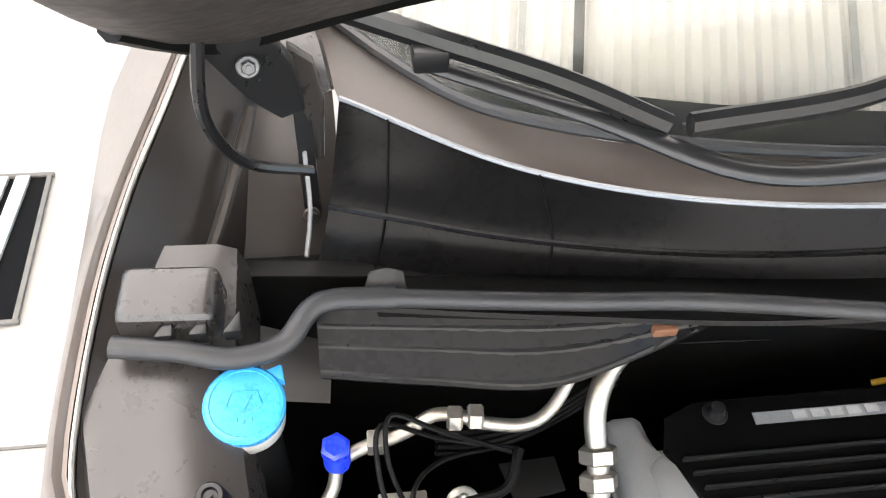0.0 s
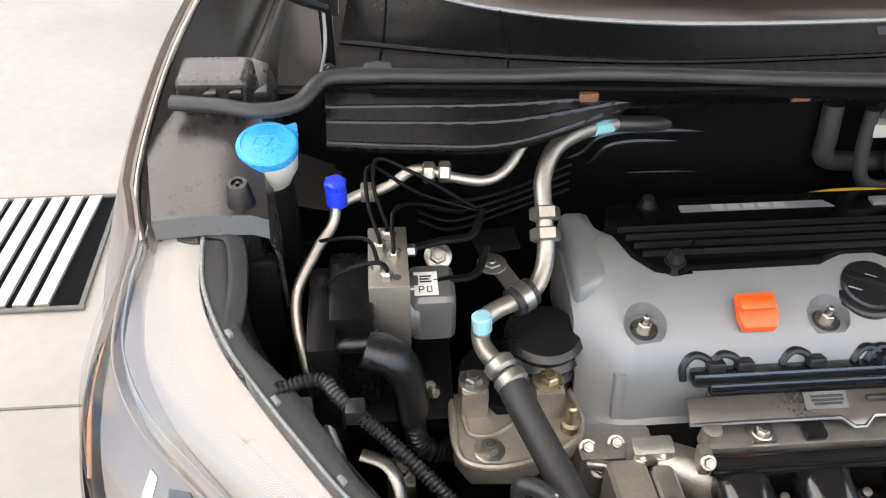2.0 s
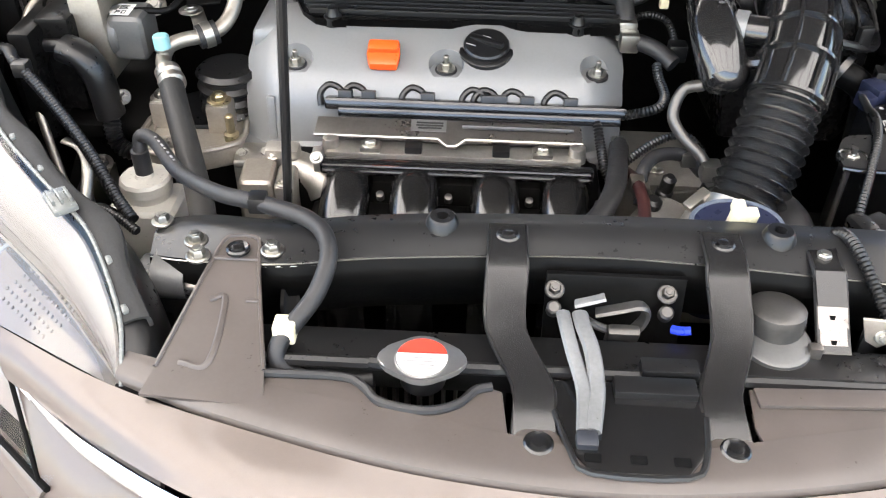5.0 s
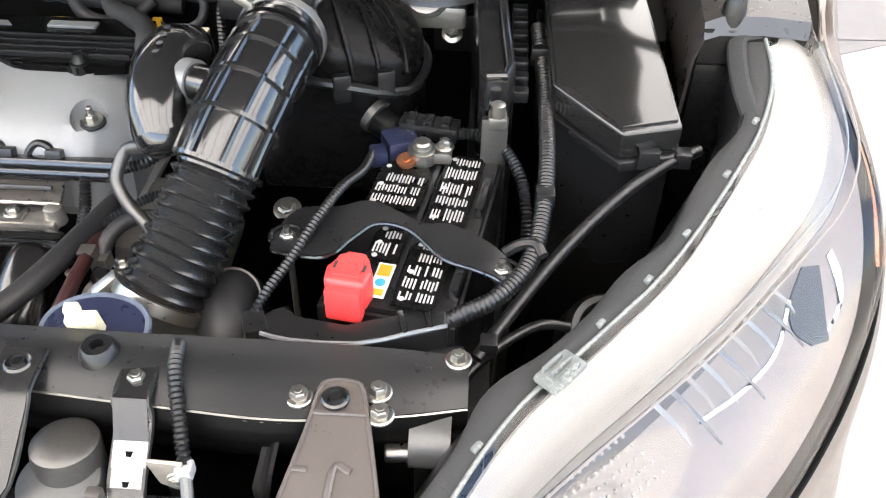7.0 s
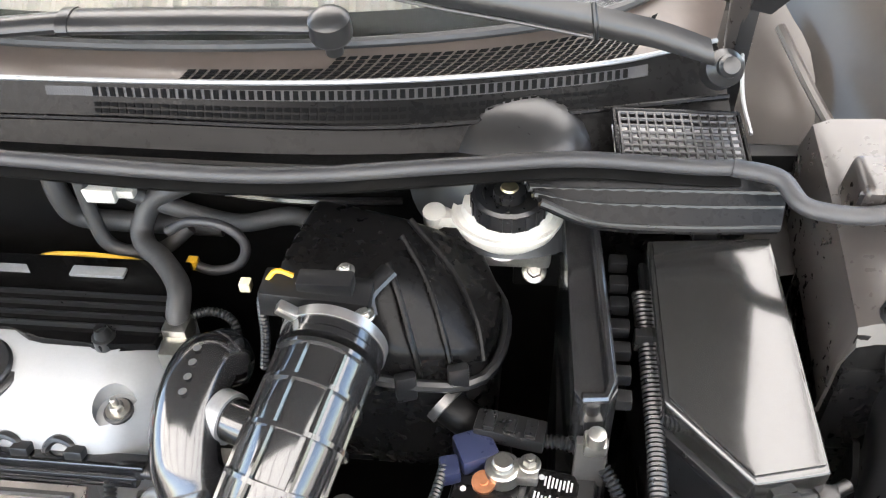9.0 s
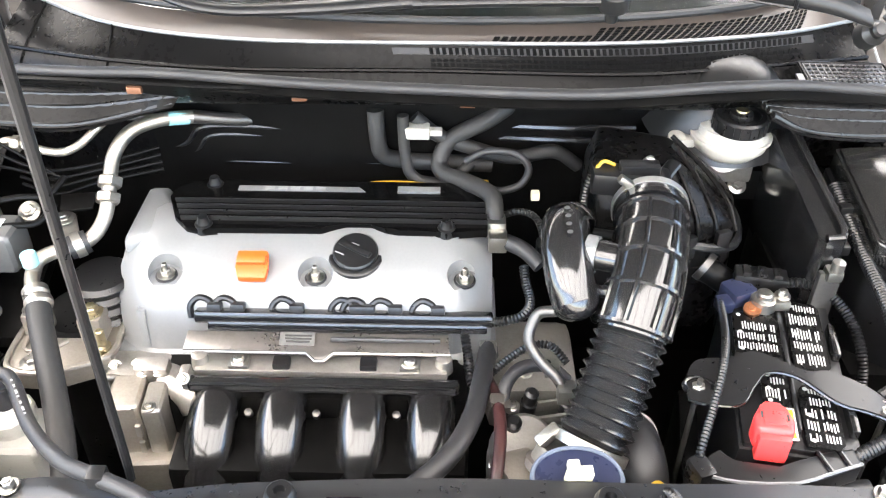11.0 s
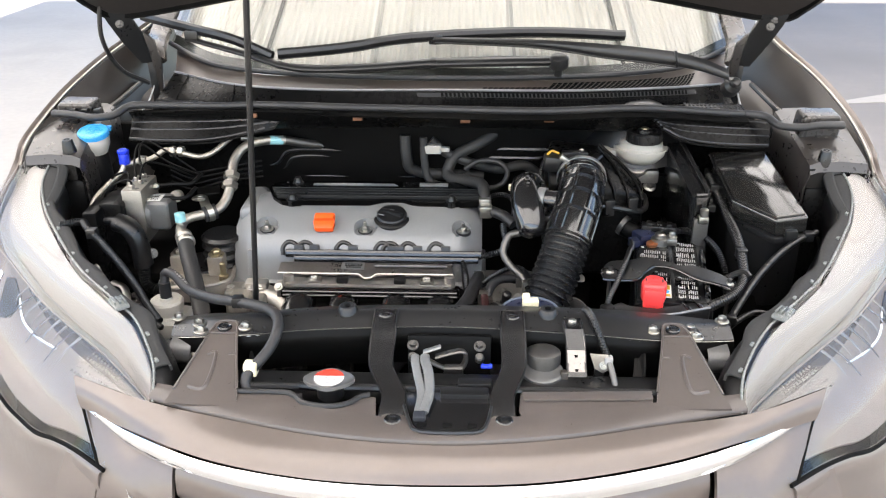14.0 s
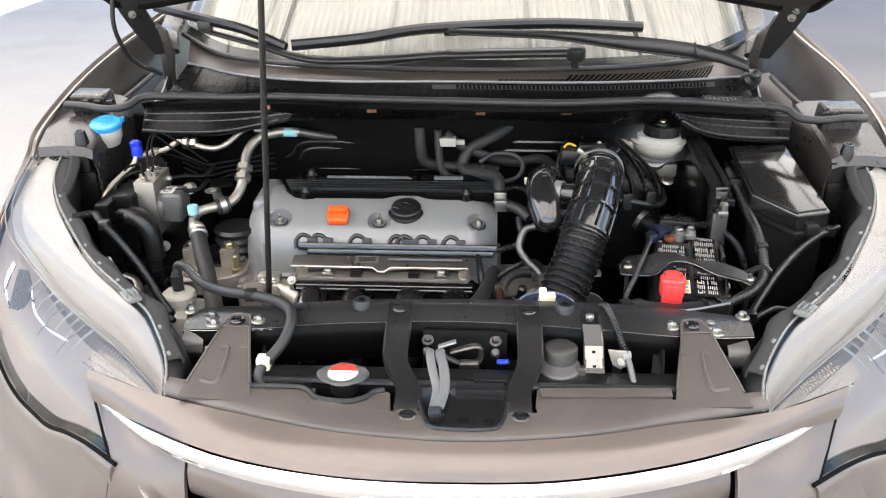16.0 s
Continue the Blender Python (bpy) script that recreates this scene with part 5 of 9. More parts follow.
def radiator():
    r = thing("radiator", (0, -0.1, 0.5), "black radiator with a finned core behind the grille", "radiator")
    bm = B()
    box(bm, (0, -0.095, 0.852), (0.68, 0.05, 0.03), bev=0.008)
    part("top_tank", bm, BLACK, r)
    bm = B()
    tube(bm, [(-0.31, -0.118, 0.868), (0.32, -0.118, 0.868)], 0.006, 8, 1)
    part("tank_seam", bm, BEAM, r)
    bm = B()
    for k in range(60):
        box(bm, (-0.33 + k * 0.0112, -0.1, 0.68), (0.003, 0.03, 0.31), bev=0)
    tagged(part("core", bm, DARKSTEEL, r), kind="stuff")
    bm = B()
    box(bm, (0, -0.082, 0.68), (0.68, 0.008, 0.31), bev=0)
    part("core_backing", bm, BAY, r)
    # filler neck and cap
    bm = B()
    rev(bm, (-0.168, -0.128, 0.862), (0, 0, 1), [(0, 0.02), (0.02, 0.02), (0.022, 0.024), (0.026, 0.024)], 24)
    tube(bm, [(-0.168, -0.128, 0.872), (-0.215, -0.12, 0.872)], 0.006, 8, 1)
    part("filler_neck", bm, BLACK, r)
    cap = B()
    n = 40
    out = []
    for k in range(n):
        a = 2 * math.pi * k / n
        rad = 0.0262 + 0.0120 * max(0, abs(math.cos(a)) - 0.62) / 0.38
        out.append((-0.168 + math.cos(a) * rad, -0.134 + math.sin(a) * min(rad, 0.0265), 0.889))
    prism(cap, out, (0, 0, 0.006), bev=0.0018)
    rev(cap, (-0.168, -0.134, 0.893), (0, 0, 1), [(0, 0.0238), (0.002, 0.0235), (0.0025, 0.0225)], 32)
    c = part("radiator_cap", cap, CAPMETAL, r, "pressed metal radiator cap with a red and white sticker")
    z = 0.8955
    bm = B()
    prism(bm, [(-0.168 + 0.0218 * math.cos(radians(t)), -0.134 + 0.0218 * math.sin(radians(t)), z) for t in range(15, 170, 9)], (0, 0, 0.0006), bev=0)
    part("red_sticker", bm, REDPRINT, c)
    bm = B()
    prism(bm, [(-0.168 + 0.0218 * math.cos(radians(t)), -0.134 + 0.0218 * math.sin(radians(t)), z) for t in range(170, 376, 10)], (0, 0, 0.0005), bev=0)
    part("white_sticker", bm, WHITE, c)
    bm = B()
    bars(bm, (-0.184, -0.148, z + 0.0006), (1, 0, 0), (0, 1, 0), [(0.004, 0.0, 0.022), (0.001, 0.004, 0.026), (0.0, 0.008, 0.03), (0.0, 0.012, 0.03)], 0.0012)
    part("print", bm, GREYPRINT, c)


radiator()


def grille_cover():
    g = thing("grille_top_cover", (0, -0.19, 0.84), "taupe moulded plastic cover between the headlamps", "cover")
    lip = [(-0.434, -0.142, 0.862), (-0.32, -0.184, 0.863), (-0.16, -0.224, 0.864), (0, -0.237, 0.864), (0.16, -0.219, 0.864), (0.30, -0.183, 0.863), (0.437, -0.143, 0.862)]
    back = [(-0.43, -0.12, 0.868), (-0.32, -0.148, 0.869), (-0.16, -0.178, 0.869), (0, -0.203, 0.868), (0.16, -0.175, 0.869), (0.30, -0.148, 0.869), (0.433, -0.12, 0.868)]
    bm = B()
    sheet(bm, loft_grid([[(x, y - 0.0015, z - 0.012) for x, y, z in lip], lip, [tuple(Vector(a) * 0.5 + Vector(c) * 0.5 + Vector((0, 0, 0.002))) for a, c in zip(lip, back)], back], 50, 3), 0.003)
    part("front_band", bm, TAUPE, g)
    bm = B()
    tube(bm, [(x, y - 0.0055, z - 0.0065) for x, y, z in lip], 0.0024, 6, 8)
    part("edge_gap", bm, DARKGAP, g)
    # flat panels either side of the catch
    bm = B()
    out = [(-0.305, -0.138), (-0.235, -0.138), (-0.215, -0.147), (-0.2, -0.165), (-0.178, -0.172), (-0.155, -0.172), (-0.135, -0.163), (-0.122, -0.146), (-0.108, -0.142), (-0.099, -0.145), (-0.094, -0.195), (-0.16, -0.20), (-0.24, -0.19), (-0.29, -0.172), (-0.305, -0.155)]
    prism(bm, flat(out, 0.866), (0, 0, 0.004), bev=0.0015)
    part("flat_panel", bm, TAUPE, g)
    bm = B()
    tube(bm, [(x, y, 0.872) for x, y in ((-0.305, -0.139), (-0.238, -0.139), (-0.218, -0.148), (-0.203, -0.164), (-0.178, -0.171), (-0.155, -0.171), (-0.135, -0.162), (-0.122, -0.147), (-0.108, -0.142))], 0.0042, 8, 6)
    part("edge_trim", bm, RUBBER, g, "black rubber edge trim")
    bm = B()
    prism(bm, flat([(0.112, -0.128), (0.305, -0.12), (0.302, -0.15), (0.28, -0.172), (0.2, -0.195), (0.115, -0.2), (0.108, -0.17)], 0.866), (0, 0, 0.004), bev=0.0015)
    part("flat_panel", bm, TAUPE, g)
    bm = B()
    prism(bm, flat([(0.114, -0.13), (0.304, -0.122), (0.303, -0.142), (0.116, -0.15)], 0.870), (0, 0, 0.005), bev=0.002)
    part("raised_strip", bm, TAUPE, g)
    # corner wings that reach back to the beam
    for s in (-1, 1):
        o = 0.004
        bm = B()
        w = [(0.336, 0.014), (0.345, 0.022), (0.362, 0.022), (0.371, 0.014), (0.380, -0.022), (0.402, -0.12), (0.408, -0.148), (0.300, -0.155), (0.307, -0.12), (0.330, -0.022)]
        zz = [0.908, 0.909, 0.909, 0.908, 0.900, 0.874, 0.870, 0.870, 0.876, 0.900]
        t = [(s * (x + (o if s > 0 else -0.003)), y - (0.02 if s < 0 else 0.008), z) for (x, y), z in zip(w, zz)]
        # a fan of quads keeps the wing's fold
        rows = [[t[0], t[1], t[2], t[3]], [t[9], Vector(t[9]).lerp(Vector(t[4]), 0.33), Vector(t[9]).lerp(Vector(t[4]), 0.66), t[4]], [t[8], Vector(t[8]).lerp(Vector(t[5]), 0.33), Vector(t[8]).lerp(Vector(t[5]), 0.66), t[5]], [t[7], Vector(t[7]).lerp(Vector(t[6]), 0.33), Vector(t[7]).lerp(Vector(t[6]), 0.66), t[6]]]
        sheet(bm, rows, 0.004 * s)
        wing = part("corner_wing", bm, TAUPE, g)
        bm = B()
        a1, a2 = Vector(rows[1][0]).lerp(Vector(rows[2][0]), 0.3), Vector(rows[1][0]).lerp(Vector(rows[2][0]), 0.95)
        b1, b2 = Vector(rows[1][3]).lerp(Vector(rows[2][3]), 0.3), Vector(rows[1][3]).lerp(Vector(rows[2][3]), 0.95)
        rib = [a1.lerp(b1, 0.72), a1.lerp(b1, 0.50), a2.lerp(b2, 0.52), a2.lerp(b2, 0.80)]
        tube(bm, [p + Vector((0, 0, 0.0005)) for p in rib], 0.0032, 8, 5, squash=0.7)
        part("pressed_rib", bm, TAUPE, wing)
        c1, c2 = Vector(rows[0][0]).lerp(Vector(rows[1][0]), 0.55), Vector(rows[0][3]).lerp(Vector(rows[1][3]), 0.55)
        for p, q in ((c1, c2), (a1, a1.lerp(b1, 0.2))):
            bm = B()
            tube(bm, [p + Vector((0, 0, 0.0008)), q + Vector((0, 0, 0.0008))], 0.0024, 8, 1, squash=0.7)
            part("crease", bm, TAUPE, wing)
        bm = B()
        tube(bm, [Vector(p) + Vector((0, 0, 0.0005)) for p in (t[8], t[9], t[0], t[1], t[2], t[3], t[4], t[5])], 0.002, 6, 3)
        part("rolled_edge", bm, TAUPE, wing)
        clip(wing, (s * (0.354 if s > 0 else 0.351), -0.004 if s > 0 else -0.018, 0.909), 0.0115)
    # centre catch plate
    bm = B()
    prism(bm, flat([(-0.055, -0.165), (-0.045, -0.205), (-0.03, -0.225), (0.045, -0.225), (0.062, -0.205), (0.068, -0.165), (0.068, -0.13), (-0.055, -0.13)], 0.8665), (0, 0, 0.006), bev=0.0015)
    plate = part("catch_plate", bm, GLOSS, g, "glossy black centre plate with slots")
    bm = B()
    tube(bm, [(x, y, 0.872) for x, y in ((-0.056, -0.165), (-0.045, -0.206), (-0.03, -0.226), (0.045, -0.226), (0.062, -0.206), (0.069, -0.165))], 0.0028, 6, 3)
    part("turned_edge", bm, BEAM, plate)
    for x in (-0.028, 0.008, 0.042):
        bm = B()
        box(bm, (x, -0.212, 0.8725), (0.013, 0.008, 0.003), bev=0.001)
        part("slot", bm, DARKGAP, plate)
    bm = B()
    box(bm, (0.03, -0.138, 0.873), (0.07, 0.02, 0.014), bev=0.002)
    part("air_guide", bm, BLACK, plate)
    for y in (-0.165, -0.15):
        bm = B()
        box(bm, (0.006, y, 0.868), (0.115, 0.005, 0.006), bev=0.001)
        part("moulded_rib", bm, BLACK, plate)
    for x, y in ((-0.07, -0.199), (0.087, -0.196)):
        bm = B()
        rev(bm, (x, y, 0.862), (0, 0, 1), [(0, 0.022), (0.006, 0.021), (0.0075, 0.018)], 24)
        lug = part("lug", bm, TAUPE, g)
        clip(lug, (x, y, 0.8695), 0.0125)


grille_cover()


def bonnet_latch():
    l = thing("bonnet_latch", (0.0, -0.05, 0.8), "black bonnet latch with a pale release lever", "latch")
    bm = B()
    prism(bm, [(-0.06, -0.028, 0.905), (0.07, -0.028, 0.905), (0.07, -0.05, 0.80), (-0.06, -0.05, 0.80)], (0, 0.006, 0), bev=0.002)
    part("back_plate", bm, BAY, l)
    for x in (-0.052, 0.052):
        hexbolt(l, "bolt", (x, -0.036, 0.893), 0.0055, 0.008, (0, -0.5, 0.86), DARKSTEEL)
        bm = B()
        rev(bm, (x, -0.042, 0.872), (0, -0.5, 0.86), [(0, 0.007), (0.01, 0.007), (0.012, 0.005)], 12)
        part("stud", bm, DARKSTEEL, l)
    bm = B()
    tube(bm, [(-0.034, -0.055, 0.893), (-0.02, -0.056, 0.899), (-0.008, -0.055, 0.903)], 0.006, 8, 4, squash=0.45)
    part("upper_prong", bm, PALE, l, "pale worn steel prong")
    bm = B()
    tube(bm, [(-0.015, -0.06, 0.888), (0.005, -0.062, 0.896), (0.022, -0.06, 0.899), (0.03, -0.058, 0.893), (0.03, -0.056, 0.878), (0.022, -0.056, 0.862)], 0.007, 8, 5, squash=0.45)
    part("hook", bm, DARKSTEEL, l, "worn steel hook")
    bm = B()
    tube(bm, [(-0.03, -0.058, 0.882), (-0.012, -0.06, 0.872), (0.004, -0.06, 0.866)], 0.004, 8, 4)
    part("spring_arm", bm, DARKSTEEL, l)
    bm = B()
    box(bm, (0.012, -0.06, 0.86), (0.03, 0.012, 0.03), (20, 0, 0), bev=0.004)
    part("pawl", bm, DARKSTEEL, l)
    bm = B()
    for dx, w in ((-0.046, 0.0065), (-0.031, 0.0075)):
        tube(bm, [(dx, -0.07, 0.895), (dx + 0.001, -0.088, 0.898), (dx + 0.006 if dx < -0.04 else dx + 0.008, -0.115, 0.892), (dx + 0.014 if dx < -0.04 else dx + 0.01, -0.15, 0.882), (dx + 0.012 if dx < -0.04 else dx + 0.004, -0.19, 0.878)], w, 8, 5, squash=0.6)
    lev = part("release_lever", bm, PALE, l, "pale plated release lever")
    bm = B()
    box(bm, (-0.032, -0.198, 0.877), (0.018, 0.015, 0.009), (8, 0, 0), bev=0.003)
    part("finger_pad", bm, INK, lev)
    bm = B()
    tube(bm, [(0.056, -0.06, 0.872), (0.064, -0.064, 0.874), (0.072, -0.065, 0.876)], 0.0042, 8, 3)
    part("blue_connector", bm, CAPBLUE, l)
    bm = B()
    box(bm, (0.045, -0.115, 0.876), (0.05, 0.018, 0.012), bev=0.003)
    part("label_plate", bm, BLACK, l)


bonnet_latch()


def horn():
    h = thing("horn", (0.15, -0.05, 0.78), "round dull aluminium horn with a pale ring", "horn")
    bm = B()
    rev(bm, (0.150, -0.056, 0.812), (0, 0.1, 1), [(0, 0.026), (0.075, 0.027), (0.082, 0.026), (0.086, 0.02), (0.087, 0.006)], 28)
    part("body", bm, DARKSTEEL, h)
    bm = B()
    rev(bm, (0.148, -0.062, 0.812), (0, -0.12, 1), [(0, 0.022), (0.035, 0.026), (0.042, 0.0315), (0.046, 0.0325), (0.058, 0.0325), (0.062, 0.0315), (0.064, 0.028)], 32)
    fl = part("flare", bm, MOTOR, h, "pale cast flare of the horn")
    hexbolt(fl, "screw", (0.150, -0.100, 0.862), 0.004, 0.004, (0, -1, 0.3))
    bm = B()
    box(bm, (0.180, -0.08, 0.872), (0.012, 0.01, 0.014), bev=0.002)
    part("terminal", bm, RAILSTEEL, h)
    bm = B()
    box(bm, (0.15, -0.035, 0.80), (0.02, 0.01, 0.09), bev=0.002)
    part("bracket", bm, DARKSTEEL, h)


horn()


def hose(name, pts, r, material, label, category, rib=0.0, ends=None, n=12):
    t = thing(name, pts[0], label, category)
    bm = B()
    tube(bm, pts, r, n, 8, rib=rib, pitch=0.0045)
    part("hose" if not rib else "conduit", bm, material, t)
    for q, rr, m in ends or ():
        bm = B()
        box(bm, q, (rr * 2, rr * 2, rr * 2), bev=rr * 0.3)
        part("clip", bm, m, t)
    return t


overflow = hose("overflow_hose", [(-0.525, 0.20, 0.872), (-0.522, 0.205, 0.89), (-0.50, 0.19, 0.893), (-0.45, 0.12, 0.90), (-0.39, 0.06, 0.918), (-0.34, 0.033, 0.927), (-0.285, 0.005, 0.93), (-0.262, -0.03, 0.925), (-0.268, -0.07, 0.905), (-0.297, -0.112, 0.878), (-0.288, -0.124, 0.858), (-0.25, -0.12, 0.845), (-0.212, -0.118, 0.85)], 0.0085, RUBBER, "grey-black rubber overflow hose crossing the front beam", "hose", ends=(((-0.341, 0.033, 0.928), 0.009, BLACK), ((-0.292, -0.10, 0.887), 0.010, CREAM)))
a, b = Vector((-0.497, 0.186, 0.902)), Vector((-0.452, 0.123, 0.909))
for k in range(7):
    f = k / 7
    d = (b - a).normalized()
    sd = d.cross(Vector((0, 0, 1))) * 0.0012
    q = a.lerp(b, f)
    e = q + d * (0.003 + 0.002 * (k % 3))
    bm = B()
    prism(bm, [q - sd, e - sd, e + sd, q + sd], (0, 0, 0.0006), bev=0)
    part("print_bar", bm, GREYPRINT, overflow)
hose("front_wiring_conduit", [(0.215, 0.045, 0.905), (0.222, 0.03, 0.923), (0.228, 0.0, 0.925), (0.24, -0.04, 0.905), (0.247, -0.062, 0.89)], 0.0055, BLACK, "black ribbed wiring conduit with a pale end over the beam", "wiring", rib=0.0008, ends=(((0.2475, -0.064, 0.889), 0.0065, GREYPRINT),))

taped = bpy.data.objects["front_wiring_conduit"]
bm = B()
tube(bm, [(0.247, -0.062, 0.89), (0.252, -0.08, 0.878), (0.257, -0.105, 0.852), (0.258, -0.115, 0.80)], 0.0048, 10, 4)
part("taped_end", bm, MOTOR, taped, "pale grey taped end")
bracket = thing("bracket_plate", (0.236, -0.06, 0.80), "small pale plated bracket behind the front cover", "bracket")
bm = B()
prism(bm, [(0.219, -0.066, 0.90), (0.247, -0.066, 0.898), (0.249, -0.068, 0.874), (0.24, -0.068, 0.868), (0.227, -0.068, 0.876)], (0, 0.003, 0.001), bev=0.001)
plate = part("plate", bm, CASTING, bracket)
hexbolt(plate, "nut", (0.240, -0.068, 0.882), 0.004, 0.004, (0, -1, 0.3))
bm = B()
box(bm, (0.236, -0.058, 0.83), (0.016, 0.006, 0.10), bev=0.002)
part("stem", bm, BLACK, bracket)


# ---- engine ----
def engine():
    e = thing("engine", (-0.17, 0.3, 0.5), "four-cylinder engine with a silver-grey valve cover", "engine")
    bm = B()
    box(bm, (-0.19, 0.37, 0.66), (0.44, 0.24, 0.30), bev=0.02)
    part("block", bm, BAY, e)
    x0, x1 = -0.44, 0.057
    prof = [(0.495, 0.80), (0.505, 0.93), (0.485, 0.94), (0.43, 0.936), (0.40, 0.924), (0.365, 0.905), (0.345, 0.885), (0.336, 0.855), (0.33, 0.815), (0.322, 0.808), (0.322, 0.80)]
    n = 13
    rings = []
    for k in range(n):
        f = k / (n - 1)
        x = x0 + (x1 - x0) * f
        edge = min(f, 1 - f) * (x1 - x0)
        sh = max(0.0, 1 - edge / 0.05) ** 2
        row = []
        for y, z in prof:
            yy = y + (0.03 * sh * (1 if y < 0.4 else 0))
            zz = z - 0.03 * sh * max(0, (z - 0.82) / 0.12)
            row.append((x, yy, zz))
        rings.append(row)
    fine = [smooth_path([r[j] for r in rings], 3) for j in range(len(prof))]
    bm = B()
    grid = [[fine[j][i] for j in range(len(prof))] for i in range(len(fine[0]))]
    vs = [[bm.verts.new(p) for p in r] for r in grid]
    for a, b in zip(vs, vs[1:]):
        for j in range(len(prof) - 1):
            bm.faces.new((a[j], a[j + 1], b[j + 1], b[j]))
    bm.faces.new(vs[0])
    bm.faces.new(vs[-1][::-1])
    for a, b in zip(vs, vs[1:]):
        bm.faces.new((a[-1], a[0], b[0], b[-1]))
    # round pockets for the cap nuts, cut into the sloping front
    cutter = B()
    for x in (-0.371, -0.175, 0.02):
        rev(cutter, (x, 0.375, 0.902), (0, -0.12, 1), [(0, 0.021), (0.012, 0.0235), (0.08, 0.03)], 28)
    cov = part("valve_cover", carve(bm, cutter), COVER, e, "silver-grey painted valve cover")
    bm = B()
    prism(bm, flat([(-0.45, 0.345), (-0.44, 0.318), (-0.2, 0.314), (0.06, 0.316), (0.066, 0.35), (0.066, 0.5), (-0.45, 0.5)], 0.797), (0, 0, 0.012), bev=0.004)
    part("flange", bm, COVER, cov)
    for x in (-0.40, -0.3, -0.2, -0.1, 0.0):
        bm = B()
        box(bm, (x, 0.338, 0.845), (0.012, 0.012, 0.06), (-8, 0, 0), bev=0.004)
        part("moulded_rib", bm, COVER, cov)
    # raised left horn of the cover
    bm = B()
    prism(bm, [(-0.437, 0.41, 0.80), (-0.39, 0.43, 0.80), (-0.393, 0.5, 0.80), (-0.40, 0.545, 0.80), (-0.437, 0.545, 0.80)], (0, 0, 0.134), bev=0.018, seg=4)
    part("corner_boss", bm, COVER, cov)
    for x in (-0.371, -0.175, 0.02):
        bm = B()
        rev(bm, (x, 0.377, 0.900), (0, -0.1, 1), [(0, 0.0145), (0.003, 0.0145), (0.004, 0.012)], 24)
        w = part("washer", bm, RUBBER, cov)
        bm = B()
        rev(bm, (x, 0.377, 0.904), (0, -0.1, 1), [(0, 0.012), (0.0015, 0.012)], 24)
        rev(bm, (x, 0.377, 0.905), (0, -0.1, 1), [(0, 0.0072), (0.007, 0.0072), (0.008, 0.006)], 6)
        rev(bm, (x, 0.377, 0.912), (0, -0.1, 1), [(0, 0.0035), (0.010, 0.0035), (0.011, 0.0025)], 12)
        part("nut", bm, STEEL, w, "zinc-plated cap nut")
    # black ribbed coil cover
    bm = B()
    out = [(-0.392, 0.50), (-0.372, 0.45), (-0.352, 0.428), (-0.325, 0.421), (-0.31, 0.428), (-0.17, 0.428), (-0.155, 0.436), (-0.14, 0.442), (-0.105, 0.442), (-0.085, 0.43), (-0.07, 0.428), (-0.02, 0.428), (-0.005, 0.421), (0.01, 0.428), (0.05, 0.428), (0.052, 0.505), (0.05, 0.545), (-0.35, 0.545), (-0.385, 0.53)]
    prism(bm, flat(out, 0.934), (0, 0, 0.011), bev=0.003)
    cc = part("coil_cover", bm, PIANO, e, "ribbed glossy black coil cover")
    for k, y in enumerate((0.444, 0.458, 0.472, 0.486)):
        bm = B()
        xl = -0.362 - k * 0.006
        box(bm, ((xl + 0.05) / 2, y, 0.9475), (0.05 - xl, 0.0026, 0.008), bev=0.001)
        part("rib", bm, BLACK, cc)
    bm = B()
    prism(bm, flat([(-0.30, 0.515), (-0.12, 0.515), (-0.13, 0.527), (-0.30, 0.527)], 0.9445), (0, 0, 0.0015), bev=0)
    part("name_plate", bm, PALE, cc, "pale name plate with a dark emblem bar")
    for k in range(5):
        bm = B()
        prism(bm, flat([(-0.262 + k * 0.018, 0.517), (-0.249 + k * 0.018, 0.517), (-0.249 + k * 0.018, 0.5255), (-0.262 + k * 0.018, 0.5255)], 0.946), (0, 0, 0.0008), bev=0)
        part("emblem_bar", bm, GREYPRINT, cc)
    bm = B()
    box(bm, (-0.045, 0.52, 0.947), (0.06, 0.014, 0.004), bev=0.001)
    part("pale_plate", bm, PALE, cc)
    for x, y in ((-0.329, 0.434), (-0.005, 0.434), (0.03, 0.53), (-0.335, 0.53)):
        bm = B()
        rev(bm, (x, y, 0.934), (0, 0, 1), [(0, 0.0125), (0.012, 0.012), (0.013, 0.009), (0.02, 0.007), (0.0235, 0.0065), (0.024, 0.004)], 18)
        part("cover_screw", bm, BLACK, cc)
    # oil filler
    bm = B()
    ax = Vector((0, -0.28, 1))
    rev(bm, (-0.124, 0.405, 0.917), ax, [(0, 0.037), (0.006, 0.037), (0.008, 0.034), (0.008, 0.030), (0.012, 0.030), (0.0145, 0.028), (0.015, 0.02)], 40)
    oc = part("oil_cap", bm, BLACK, e, "round black oil filler cap with a raised grip")
    bm = B()
    box(bm, (-0.124, 0.401, 0.933), (0.05, 0.009, 0.008), (15, 0, -32), bev=0.003)
    part("grip", bm, BLACK, oc)
    bm = B()
    bars(bm, (-0.141, 0.405, 0.9335), (0.85, -0.5, 0), (0.5, 0.82, 0.25), [(0.008, 0.006, 0.012), (0.008, 0.010, 0.012), (-0.004, -0.012, 0.014)], 0.0014)
    part("marks", bm, GREYPRINT, oc)
    # orange dipstick
    bm = B()
